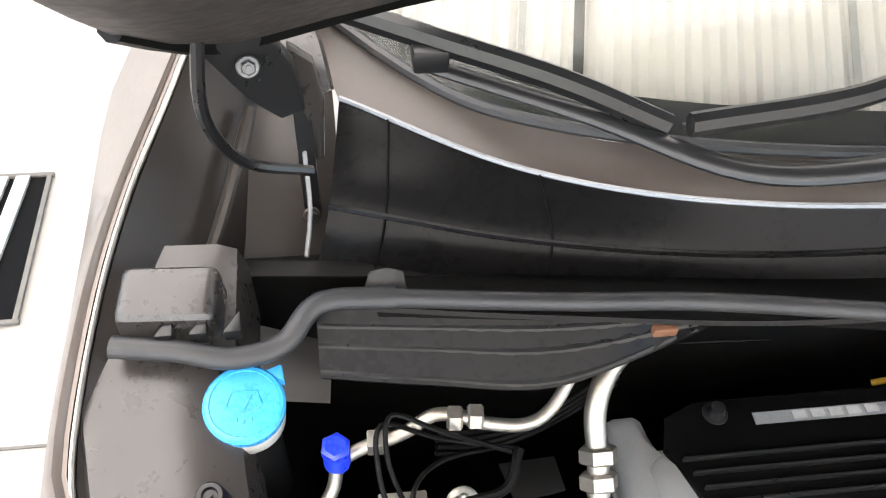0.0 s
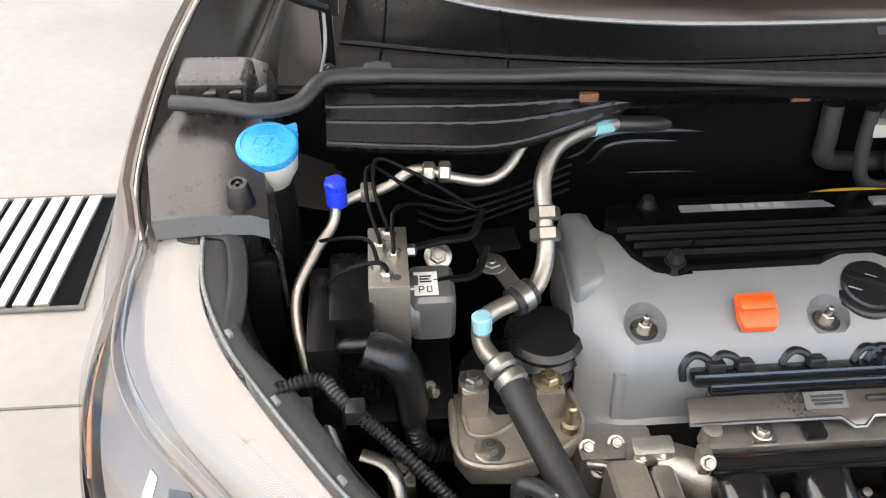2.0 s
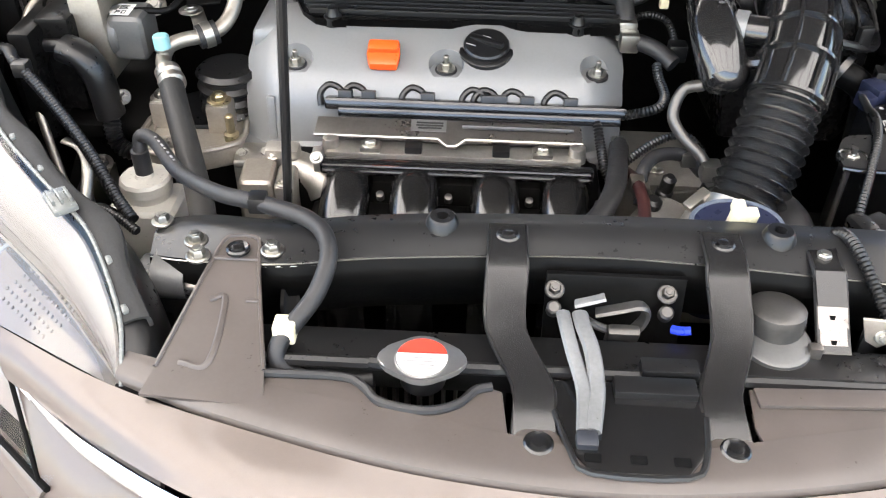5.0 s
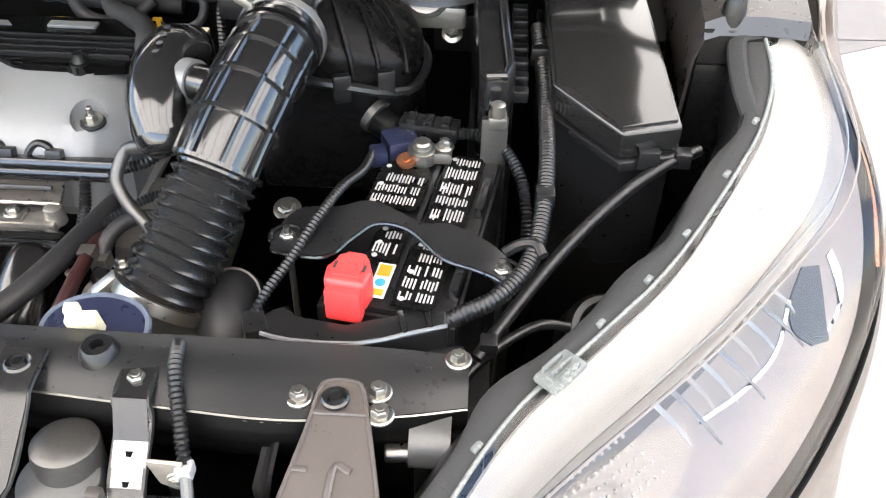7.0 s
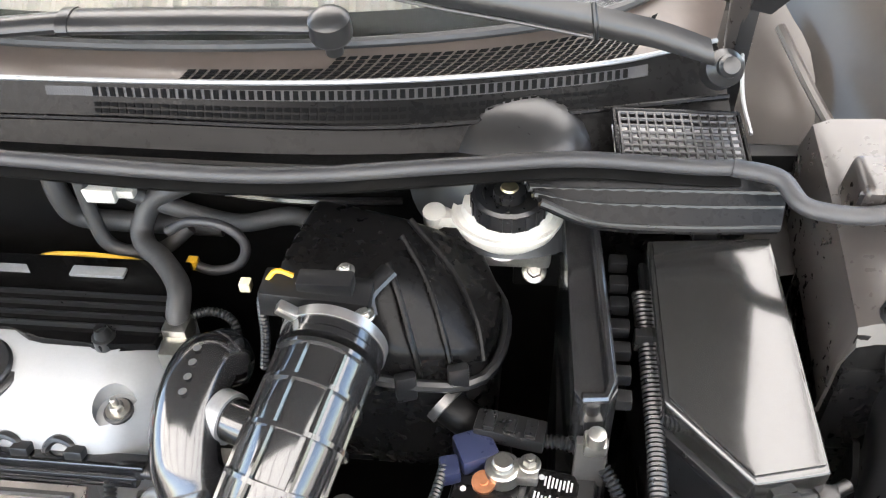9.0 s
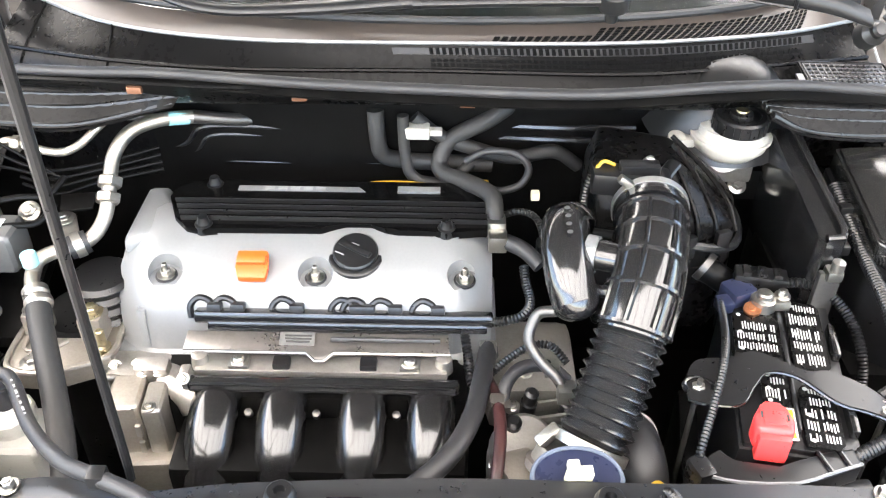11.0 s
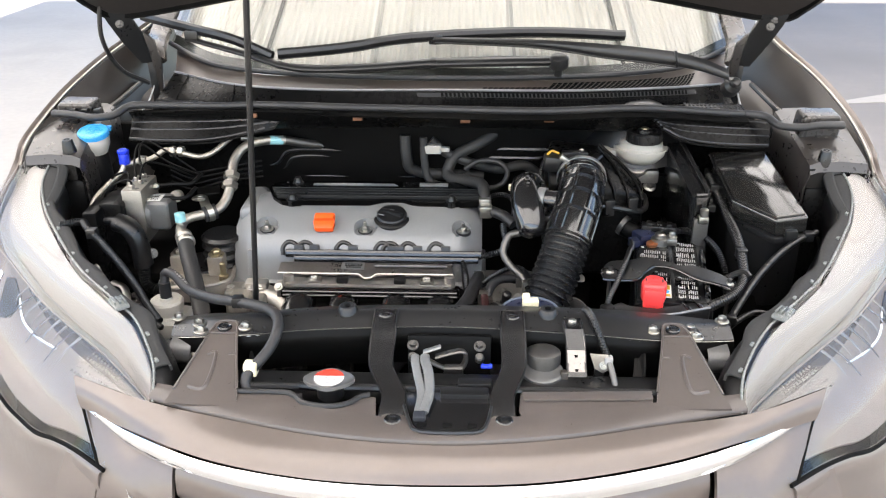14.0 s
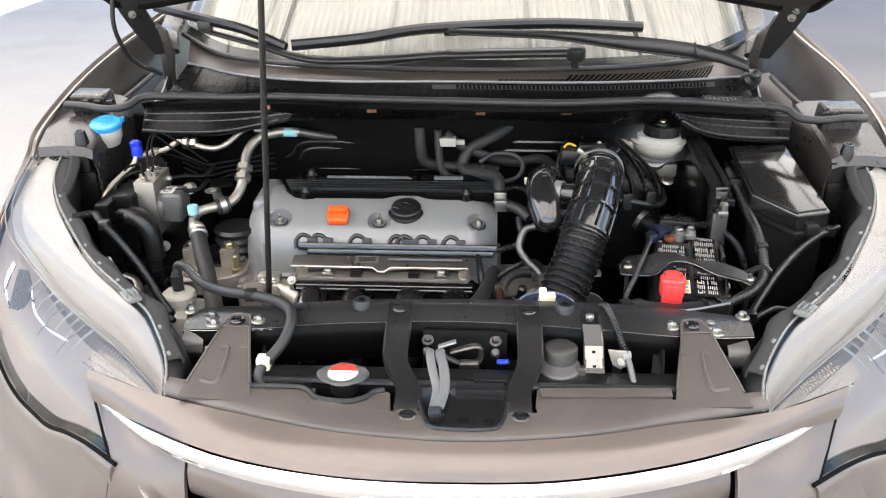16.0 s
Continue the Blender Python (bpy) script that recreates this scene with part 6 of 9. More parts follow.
    prism(bm, [(-0.276, 0.394, 0.925), (-0.236, 0.394, 0.925), (-0.234, 0.372, 0.915), (-0.237, 0.361, 0.905), (-0.273, 0.361, 0.905), (-0.277, 0.372, 0.915)], (0, -0.003, 0.011), bev=0.004)
    o = part("dipstick_handle", bm, ORANGE, e, "orange plastic dipstick handle")
    bm = B()
    box(bm, (-0.256, 0.377, 0.9305), (0.038, 0.012, 0.01), (28, 0, 0), bev=0.003)
    part("grip", bm, ORANGE, o)
    # wiring rail, fuel rail, injectors
    bm = B()
    box(bm, (-0.135, 0.335, 0.872), (0.385, 0.022, 0.016), (-20, 0, 0), bev=0.004)
    box(bm, (-0.13, 0.325, 0.865), (0.36, 0.012, 0.012), (-20, 0, 0), bev=0.003)
    lm = part("wiring_rail", bm, GLOSS, e, "black wiring rail with plugs")
    for x in (-0.318, -0.288, -0.212, -0.135, -0.12, -0.085, -0.03):
        bm = B()
        tube(bm, [(x - 0.016, 0.336, 0.866), (x - 0.017, 0.343, 0.880), (x - 0.006, 0.348, 0.890), (x + 0.008, 0.346, 0.886), (x + 0.016, 0.338, 0.874)], 0.0044, 8, 5)
        part("wire_loop", bm, BLACK, lm)
        bm = B()
        box(bm, (x + 0.016, 0.342, 0.880), (0.018, 0.022, 0.014), (-20, 0, 0), bev=0.002)
        part("plug", bm, BLACK, lm)
    bm = B()
    prism(bm, [(-0.335, 0.318, 0.856), (0.0, 0.318, 0.856), (0.002, 0.292, 0.846), (-0.145, 0.292, 0.846), (-0.157, 0.282, 0.842), (-0.168, 0.282, 0.842), (-0.18, 0.292, 0.846), (-0.337, 0.292, 0.846)], (0, -0.002, 0.006), bev=0.0015)
    fr = part("fuel_rail_cover", bm, RAILSTEEL, e, "satin bare steel fuel rail cover")
    bm = B()
    tube(bm, [(-0.337, 0.290, 0.851), (-0.18, 0.290, 0.851), (-0.168, 0.280, 0.847), (-0.157, 0.280, 0.847), (-0.145, 0.290, 0.851), (0.002, 0.290, 0.851)], 0.0022, 6, 1)
    part("bright_edge", bm, STEEL, fr)
    bm = B()
    prism(bm, [(-0.215, 0.314, 0.863), (-0.17, 0.314, 0.863), (-0.17, 0.297, 0.8565), (-0.215, 0.297, 0.8565)], (0, -0.0003, 0.0008), bev=0)
    lab = part("sticker", bm, CAPMETAL, fr)
    bm = B()
    bars(bm, (-0.212, 0.299, 0.8585), (1, 0, 0), (0, 0.94, 0.36), [(0.006, 0.001, 0.03), (0.004, 0.005, 0.034), (0.004, 0.009, 0.034)], 0.0026)
    part("print", bm, DARKPRINT, lab)
    bm = B()
    box(bm, (-0.08, 0.305, 0.861), (0.14, 0.006, 0.005), (-20, 0, 0), bev=0.001)
    part("raised_bar", bm, DARKSTEEL, fr)
    bm = B()
    prism(bm, flat([(-0.32, 0.268), (0.0, 0.268), (0.0, 0.3), (-0.32, 0.3)], 0.825), (0, 0, 0.014), bev=0.004)
    man = part("manifold_flange", bm, ALU, e, "cast aluminium inlet flange")
    for x in (-0.264, -0.048):
        bm = B()
        box(bm, (x, 0.281, 0.841), (0.026, 0.022, 0.008), bev=0.003)
        pad = part("bolt_pad", bm, STEEL, man)
        hexbolt(pad, "bolt", (x, 0.281, 0.844), 0.0065, 0.007)
    for x in (-0.21, -0.10):
        bm = B()
        box(bm, (x, 0.28, 0.842), (0.022, 0.018, 0.012), bev=0.003)
        part("injector_plug", bm, BLACK, man)
    for x in (-0.315, -0.005):
        bm = B()
        rev(bm, (x, 0.285, 0.83), (0, 0, 1), [(0, 0.012), (0.02, 0.010), (0.022, 0.006)], 16)
        part("lug", bm, ALU, man)
    bm = B()
    box(bm, (-0.155, 0.255, 0.828), (0.34, 0.014, 0.02), bev=0.005)
    hr = part("heat_rail", bm, GLOSS, e, "ribbed black plastic rail")
    for z in (0.834, 0.826):
        bm = B()
        tube(bm, [(-0.32, 0.247, z), (0.01, 0.247, z)], 0.0022, 6, 1)
        part("rib", bm, GLOSS, hr)
    for x in (-0.29, -0.205, -0.105, -0.02):
        bm = B()
        tube(bm, [(x, 0.265, 0.80), (x, 0.235, 0.805), (x, 0.19, 0.785), (x, 0.15, 0.73), (x, 0.14, 0.66)], 0.031, 16, 6, squash=0.85)
        rn = part("intake_runner", bm, GLOSS, e, "glossy black plastic intake runner")
        bm = B()
        rev(bm, (x + 0.042, 0.235, 0.795), (0, -0.4, 1), [(0, 0.005), (0.010, 0.005), (0.011, 0.003)], 12)
        part("screw", bm, DARKSTEEL, rn)
    bm = B()
    box(bm, (-0.155, 0.2, 0.755), (0.36, 0.09, 0.06), bev=0.01)
    part("plenum", bm, BAY, e)
    # timing case and pump castings
    bm = B()
    box(bm, (-0.405, 0.307, 0.735), (0.085, 0.05, 0.155), bev=0.012)
    tc = part("timing_case", bm, ALU, e, "rough cast aluminium timing case")
    for q in ((-0.435, 0.300, 0.809), (-0.425, 0.283, 0.795), (-0.405, 0.302, 0.811)):
        hexbolt(tc, "bolt", q, 0.006, 0.007, (0, -0.5, 0.86))
    bm = B()
    box(bm, (-0.376, 0.283, 0.815), (0.044, 0.022, 0.05), (12, 0, 0), bev=0.006)
    fl = part("case_flange", bm, ALU, tc)
    hexbolt(fl, "bolt", (-0.388, 0.274, 0.828), 0.005, 0.006, (0, -0.7, 0.7))
    hexbolt(fl, "bolt", (-0.368, 0.274, 0.830), 0.005, 0.006, (0, -0.7, 0.7))
    bm = B()
    tube(bm, [(-0.366, 0.285, 0.806), (-0.345, 0.276, 0.802), (-0.328, 0.268, 0.798), (-0.318, 0.262, 0.785)], (0.021, 0.027), 16, 5)
    part("inlet_neck", bm, ALU, e, "dull cast inlet neck")
    bm = B()
    prism(bm, [(-0.335, 0.256, 0.845), (-0.322, 0.256, 0.847), (-0.318, 0.252, 0.805), (-0.333, 0.252, 0.80)], (0, 0.016, 0), bev=0.003)
    nl = part("neck_lug", bm, ALU, e)
    hexbolt(nl, "bolt", (-0.328, 0.252, 0.84), 0.005, 0.006, (0, -0.7, 0.7))
    # pump housing in front of the case, with a split line
    bm = B()
    box(bm, (-0.402, 0.245, 0.775), (0.042, 0.06, 0.10), (0, 0, 4), bev=0.01, seg=3)
    ph = part("pump_housing", bm, CASTING, e, "pale cast aluminium pump housing")
    bm = B()
    box(bm, (-0.366, 0.242, 0.777), (0.026, 0.054, 0.086), (0, 0, 4), bev=0.008, seg=3)
    pl = part("pump_lid", bm, ALU, ph)
    bm = B()
    box(bm, (-0.378, 0.225, 0.70), (0.066, 0.055, 0.085), (0, 0, 4), bev=0.01, seg=3)
    part("pump_foot", bm, CASTING, ph)
    for z in (0.755, 0.785):
        bm = B()
        box(bm, (-0.383, 0.214, z), (0.008, 0.006, 0.020), bev=0.002)
        part("cast_rib", bm, ALU, ph)
    hexbolt(pl, "bolt", (-0.366, 0.222, 0.82), 0.005, 0.006)
    for q, ln in (((-0.435, 0.28, 0.808), 0.022), ((-0.418, 0.273, 0.812), 0.018)):
        bm = B()
        rev(bm, q, (0.9, -0.3, 0.2), [(-0.004, 0.006), (ln * 0.6, 0.006), (ln * 0.62, 0.0045), (ln, 0.0045)], 12)
        part("stud", bm, STEEL, tc)
    # right end: thermostat and gearbox castings
    bm = B()
    box(bm, (0.11, 0.34, 0.77), (0.12, 0.14, 0.08), bev=0.02)
    box(bm, (0.12, 0.16, 0.76), (0.14, 0.12, 0.07), bev=0.02)
    rev(bm, (0.09, 0.19, 0.79), (0.2, -0.3, 1), [(0, 0.04), (0.03, 0.036), (0.035, 0.03)], 24)
    ends = part("gearbox_casting", bm, ALU, e, "stained cast aluminium gearbox housing")
    for q in ((0.08, 0.24, 0.815), (0.13, 0.21, 0.80), (0.06, 0.16, 0.80), (0.17, 0.19, 0.80), (0.10, 0.30, 0.812)):
        hexbolt(ends, "bolt", q, 0.006, 0.007)
    # throttle flange, vacuum ports and sensors on the gearbox side
    bm = B()
    rev(bm, (0.135, 0.118, 0.828), (0.35, 0.5, 0.8), [(0, 0.05), (0.010, 0.052), (0.012, 0.047), (0.03, 0.044)], 28)
    box(bm, (0.085, 0.13, 0.815), (0.05, 0.06, 0.035), (0, 10, 25), bev=0.008)
    tb = part("throttle_flange", bm, CASTING, e, "rough cast throttle flange")
    for k in range(4):
        an = radians(35 + 90 * k)
        hexbolt(tb, "bolt", (0.135 + 0.047 * math.cos(an), 0.118 + 0.04 * math.sin(an), 0.838 - 0.02 * math.sin(an)), 0.005, 0.007, (0.35, 0.5, 0.8))
    for x, y, z, r in ((0.075, 0.20, 0.828, 0.011), (0.10, 0.245, 0.83, 0.009), (0.155, 0.255, 0.82, 0.012)):
        bm = B()
        rev(bm, (x, y, z - 0.03), (0.1, -0.15, 1), [(0, r * 1.2), (0.02, r * 1.2), (0.022, r), (0.04, r), (0.044, r * 0.6)], 12)
        part("sensor", bm, BLACK, e)
    for k, y in enumerate((0.20, 0.225, 0.25)):
        bm = B()
        box(bm, (0.12, y, 0.805), (0.09, 0.005, 0.016), (0, 0, 12), bev=0.002)
        part("cast_rib", bm, ALU, ends)
    return e


engine()


def engine_mount():
    m = thing("engine_mount", (-0.52, 0.33, 0.75), "cast aluminium engine mount with three bolts", "engine mount")
    bm = B()
    prism(bm, flat([(-0.575, 0.30), (-0.56, 0.275), (-0.51, 0.272), (-0.44, 0.305), (-0.44, 0.37), (-0.455, 0.375), (-0.48, 0.335), (-0.53, 0.335), (-0.545, 0.375), (-0.575, 0.375)], 0.79), (0, 0, 0.03), bev=0.006)
    box(bm, (-0.55, 0.357, 0.835), (0.03, 0.036, 0.045), bev=0.006)
    box(bm, (-0.472, 0.35, 0.835), (0.032, 0.036, 0.05), bev=0.006)
    cast = part("casting", bm, CASTING, m)
    bm = B()
    tube(bm, [(-0.573, 0.372, 0.822), (-0.573, 0.302, 0.822), (-0.558, 0.278, 0.822), (-0.512, 0.275, 0.822), (-0.443, 0.307, 0.822), (-0.443, 0.368, 0.822)], 0.0042, 8, 3)
    part("cast_rim", bm, CASTING, cast)
    bm = B()
    tube(bm, [(-0.562, 0.345, 0.822), (-0.558, 0.318, 0.822), (-0.54, 0.312, 0.822), (-0.518, 0.322, 0.822), (-0.506, 0.334, 0.822)], 0.003, 8, 3)
    part("cast_rib", bm, CASTING, cast)
    for q, mm in (((-0.55, 0.357, 0.857), STEEL), ((-0.472, 0.35, 0.86), BRASS), ((-0.539, 0.296, 0.82), STEEL)):
        hexbolt(m, "bolt", q, 0.0095, 0.010, material=mm)
    bm = B()
    rev(bm, (-0.452, 0.318, 0.81), (0, 0, 1), [(0, 0.01), (0.02, 0.01), (0.022, 0.006), (0.045, 0.006), (0.047, 0.004)], 12)
    part("stud", bm, BRASS, m)
    bm = B()
    rev(bm, (-0.51, 0.40, 0.70), (0, 0, 1), [(-0.2, 0.06), (0.1, 0.06), (0.12, 0.05)], 24)
    part("rubber_body", bm, BLACK, m)
    bm = B()
    folds = []
    for k in range(5):
        folds += [(k * 0.018, 0.038), (k * 0.018 + 0.006, 0.044), (k * 0.018 + 0.012, 0.038)]
    rev(bm, (-0.47, 0.40, 0.80), (0, 0, 1), folds, 24)
    part("ribbed_boot", bm, BLACK, m)


engine_mount()

# ---- air intake ----
def air_intake():
    a = thing("air_intake", (0.22, 0.35, 0.85), "glossy black intake duct with a corrugated bellows", "air intake")
    path = smooth_path([(0.158, 0.135, 0.858), (0.178, 0.166, 0.893), (0.203, 0.215, 0.943), (0.222, 0.262, 0.983), (0.234, 0.308, 1.003), (0.243, 0.355, 1.012), (0.246, 0.383, 1.014)], 10)
    low = path[:24]
    bm = B()
    fine = even_path(low, 0.0021)
    rings = []
    for i, q in enumerate(fine):
        e = (fine[min(i + 1, len(fine) - 1)] - fine[max(i - 1, 0)]).normalized()
        s, w = frame_of(e)
        rad = 0.0362 + 0.0064 * abs(math.sin(i * math.pi / 6)) ** 1.8
        rings.append([bm.verts.new(q + (s * math.cos(2 * math.pi * k / 36) + w * math.sin(2 * math.pi * k / 36)) * rad) for k in range(36)])
    for u, v in zip(rings, rings[1:]):
        for k in range(36):
            bm.faces.new((u[k], u[(k + 1) % 36], v[(k + 1) % 36], v[k]))
    part("bellows", bm, BELLOWS, a, "black corrugated rubber bellows")
    bm = B()
    tube(bm, path[22:53], (0.0395, 0.0425), 28, 1)
    up = part("smooth_duct", bm, DUCT, a)
    # raised ribs round and along the duct
    for i in (23, 30, 37, 44, 51):
        p, d = path[i], (path[i + 1] - path[i - 1]).normalized()
        bm = B()
        rev(bm, p - d * 0.002, d, [(0, 0.039), (0, 0.0453), (0.004, 0.0453), (0.004, 0.039)], 32)
        part("hoop_rib", bm, DUCT, up)
    for ang in (-55, -10, 35, 80):
        bm = B()
        pts = []
        for i in range(23, 52, 3):
            d = (path[i + 1] - path[i - 1]).normalized()
            s, w = frame_of(d)
            nrm = -w if w.z < 0 else w
            pts.append(path[i] + (nrm * math.cos(radians(ang)) + s * math.sin(radians(ang))) * 0.0425)
        tube(bm, pts, 0.003, 6, 2)
        part("long_rib", bm, DUCT, up)
    for k, i in enumerate((53, 55, 57)):
        p, d = path[i], (path[min(i + 1, 60)] - path[i - 1]).normalized()
        bm = B()
        rev(bm, p, d, [(0, 0.040), (0.0, 0.0462), (0.006, 0.0462), (0.006, 0.040)], 36)
        part("cuff_ring", bm, DUCT, a)
    d = (path[60] - path[58]).normalized()
    bm = B()
    rev(bm, path[59], d, [(0, 0.041), (0, 0.0475), (0.010, 0.0475), (0.010, 0.041)], 40)
    cl = part("hose_clamp", bm, CAPMETAL, a, "bright steel hose clamp")
    bm = B()
    box(bm, path[59] + Vector((-0.034, 0.004, 0.04)), (0.022, 0.012, 0.01), (0, 35, 0), bev=0.003)
    part("clamp_screw", bm, STEEL, cl)
    bm = B()
    rev(bm, path[0], path[0] - path[2], [(-0.012, 0.040), (-0.012, 0.0445), (0.0, 0.0445), (0.0, 0.040)], 32)
    lc = part("hose_clamp", bm, STEEL, a)
    bm = B()
    box(bm, path[0] + Vector((-0.045, 0.005, 0.02)), (0.03, 0.014, 0.012), (0, -30, 30), bev=0.003)
    part("clamp_screw", bm, STEEL, lc)
    bm = B()
    rev(bm, path[0] + Vector((0.0, -0.005, -0.01)), (-0.3, -0.5, -0.8), [(0, 0.043), (0.05, 0.042), (0.06, 0.03)], 24)
    part("throttle_body", bm, ALU, a)
    # resonator box and its branch
    bm = B()
    pts = [(0.143, 0.372, 1.005), (0.132, 0.355, 1.015), (0.128, 0.315, 1.01), (0.132, 0.28, 0.992), (0.14, 0.262, 0.97)]
    tube(bm, [(x + 0.008, y, z - 0.004) for x, y, z in pts], 0.029, 20, 6, squash=0.85)
    for p, d in (((0.151, 0.372, 1.001), (0.5, 0.9, -0.4)), ((0.148, 0.262, 0.966), (0.3, -0.6, -0.8))):
        rev(bm, p, d, [(-0.004, 0.0275), (0.006, 0.0265), (0.013, 0.022), (0.018, 0.014), (0.020, 0.005)], 20)
    rs = part("resonator", bm, DUCT, a, "rounded black resonator chamber")
    bm = B()
    for k in range(4):
        f = 0.12 + k * 0.1
        q = Vector((0.139, 0.352 - k * 0.014, 1.0375 - k * 0.0015))
        rev(bm, q, (-0.1, 0.05, 1), [(0, 0.0035), (0.0008, 0.0035), (0.0008, 0.002)], 14)
    part("mould_marks", bm, DARKMARK, rs)
    bm = B()
    rev(bm, (0.150, 0.318, 1.0), (0.9, -0.35, 0.05), [(0, 0.019), (0.06, 0.019)], 20)
    part("branch", bm, GLOSS, a)
    bm = B()
    rev(bm, (0.161, 0.314, 1.0), (0.9, -0.35, 0.05), [(0, 0.019), (0, 0.0225), (0.014, 0.0225), (0.014, 0.019)], 24)
    part("branch_clamp", bm, PALE, a)
    bm = B()
    tube(bm, [(0.165, 0.275, 0.975), (0.19, 0.262, 0.985)], 0.008, 8, 1)
    part("spigot", bm, GLOSS, a)
    # air cleaner box: flat top behind the flow sensor, sloping shoulder towards the battery
    t = bmesh.new()
    for p in ((0.182, 0.452, 1.040), (0.284, 0.452, 1.036), (0.290, 0.53, 1.036), (0.20, 0.55, 1.040), (0.186, 0.42, 0.985), (0.298, 0.398, 0.99), (0.372, 0.425, 0.962), (0.388, 0.50, 0.966), (0.36, 0.56, 0.98), (0.19, 0.575, 0.985), (0.20, 0.405, 0.80), (0.355, 0.405, 0.80), (0.385, 0.44, 0.80), (0.388, 0.565, 0.80), (0.19, 0.575, 0.80)):
        t.verts.new(p)
    bmesh.ops.convex_hull(t, input=t.verts[:])
    bmesh.ops.dissolve_limit(t, angle_limit=radians(4), verts=t.verts[:], edges=t.edges[:])
    bmesh.ops.bevel(t, geom=t.edges[:], offset=0.007, segments=3, profile=0.6, affect="EDGES")
    ac = part("air_cleaner_box", t, SATIN, a, "angular black plastic air cleaner box")
    bm = B()
    tube(bm, [(0.186, 0.414, 0.957), (0.298, 0.392, 0.955), (0.374, 0.420, 0.935), (0.392, 0.50, 0.935), (0.36, 0.565, 0.94)], 0.006, 8, 4)
    part("split_flange", bm, BLACK, ac)
    for q in ([(0.284, 0.462, 1.040), (0.297, 0.436, 1.022), (0.312, 0.405, 0.99), (0.318, 0.398, 0.962)], [(0.292, 0.50, 1.040), (0.318, 0.466, 1.015), (0.338, 0.424, 0.985), (0.346, 0.408, 0.955)], [(0.296, 0.525, 1.038), (0.342, 0.488, 1.005), (0.366, 0.45, 0.98), (0.374, 0.425, 0.955)]):
        bm = B()
        tube(bm, q, 0.0034, 8, 4)
        part("edge_rib", bm, SATIN, ac)
    bm = B()
    tube(bm, [(0.286, 0.456, 1.038), (0.268, 0.43, 1.03), (0.272, 0.412, 1.02)], 0.010, 10, 4, squash=0.5)
    part("moulded_arch", bm, BLACK, ac)
    for x, y in ((0.305, 0.391), (0.352, 0.405)):
        bm = B()
        box(bm, (x, y, 0.952), (0.020, 0.010, 0.034), (0, 0, 18), bev=0.003)
        part("spring_clip", bm, BLACK, ac)
    bm = B()
    box(bm, (0.225, 0.425, 1.03), (0.10, 0.035, 0.03), (0, 5, 0), bev=0.005)
    mh = part("air_flow_housing", bm, BLACK, a)
    bm = B()
    box(bm, (0.235, 0.425, 1.048), (0.05, 0.02, 0.016), bev=0.003)
    part("sensor_plug", bm, BLACK, mh)
    hexbolt(mh, "screw", (0.272, 0.402, 1.034), 0.0055, 0.006)
    hexbolt(mh, "screw", (0.25, 0.44, 1.05), 0.005, 0.006)
    bm = B()
    tube(bm, [(0.205, 0.43, 1.05), (0.19, 0.43, 1.055), (0.18, 0.425, 1.045)], 0.0025, 6, 4)
    part("yellow_wire", bm, YELLOW, mh)
    bm = B()
    rev(bm, (0.335, 0.41, 0.91), (0.6, -0.4, -0.3), [(0, 0.017), (0, 0.021), (0.009, 0.021), (0.009, 0.017)], 24)
    part("snorkel_clamp", bm, DARKSTEEL, a)
    bm = B()
    tube(bm, [(0.335, 0.412, 0.905), (0.36, 0.40, 0.895), (0.38, 0.405, 0.87), (0.39, 0.41, 0.80)], 0.018, 16, 5)
    part("snorkel", bm, BAY, a, "black snorkel")


air_intake()


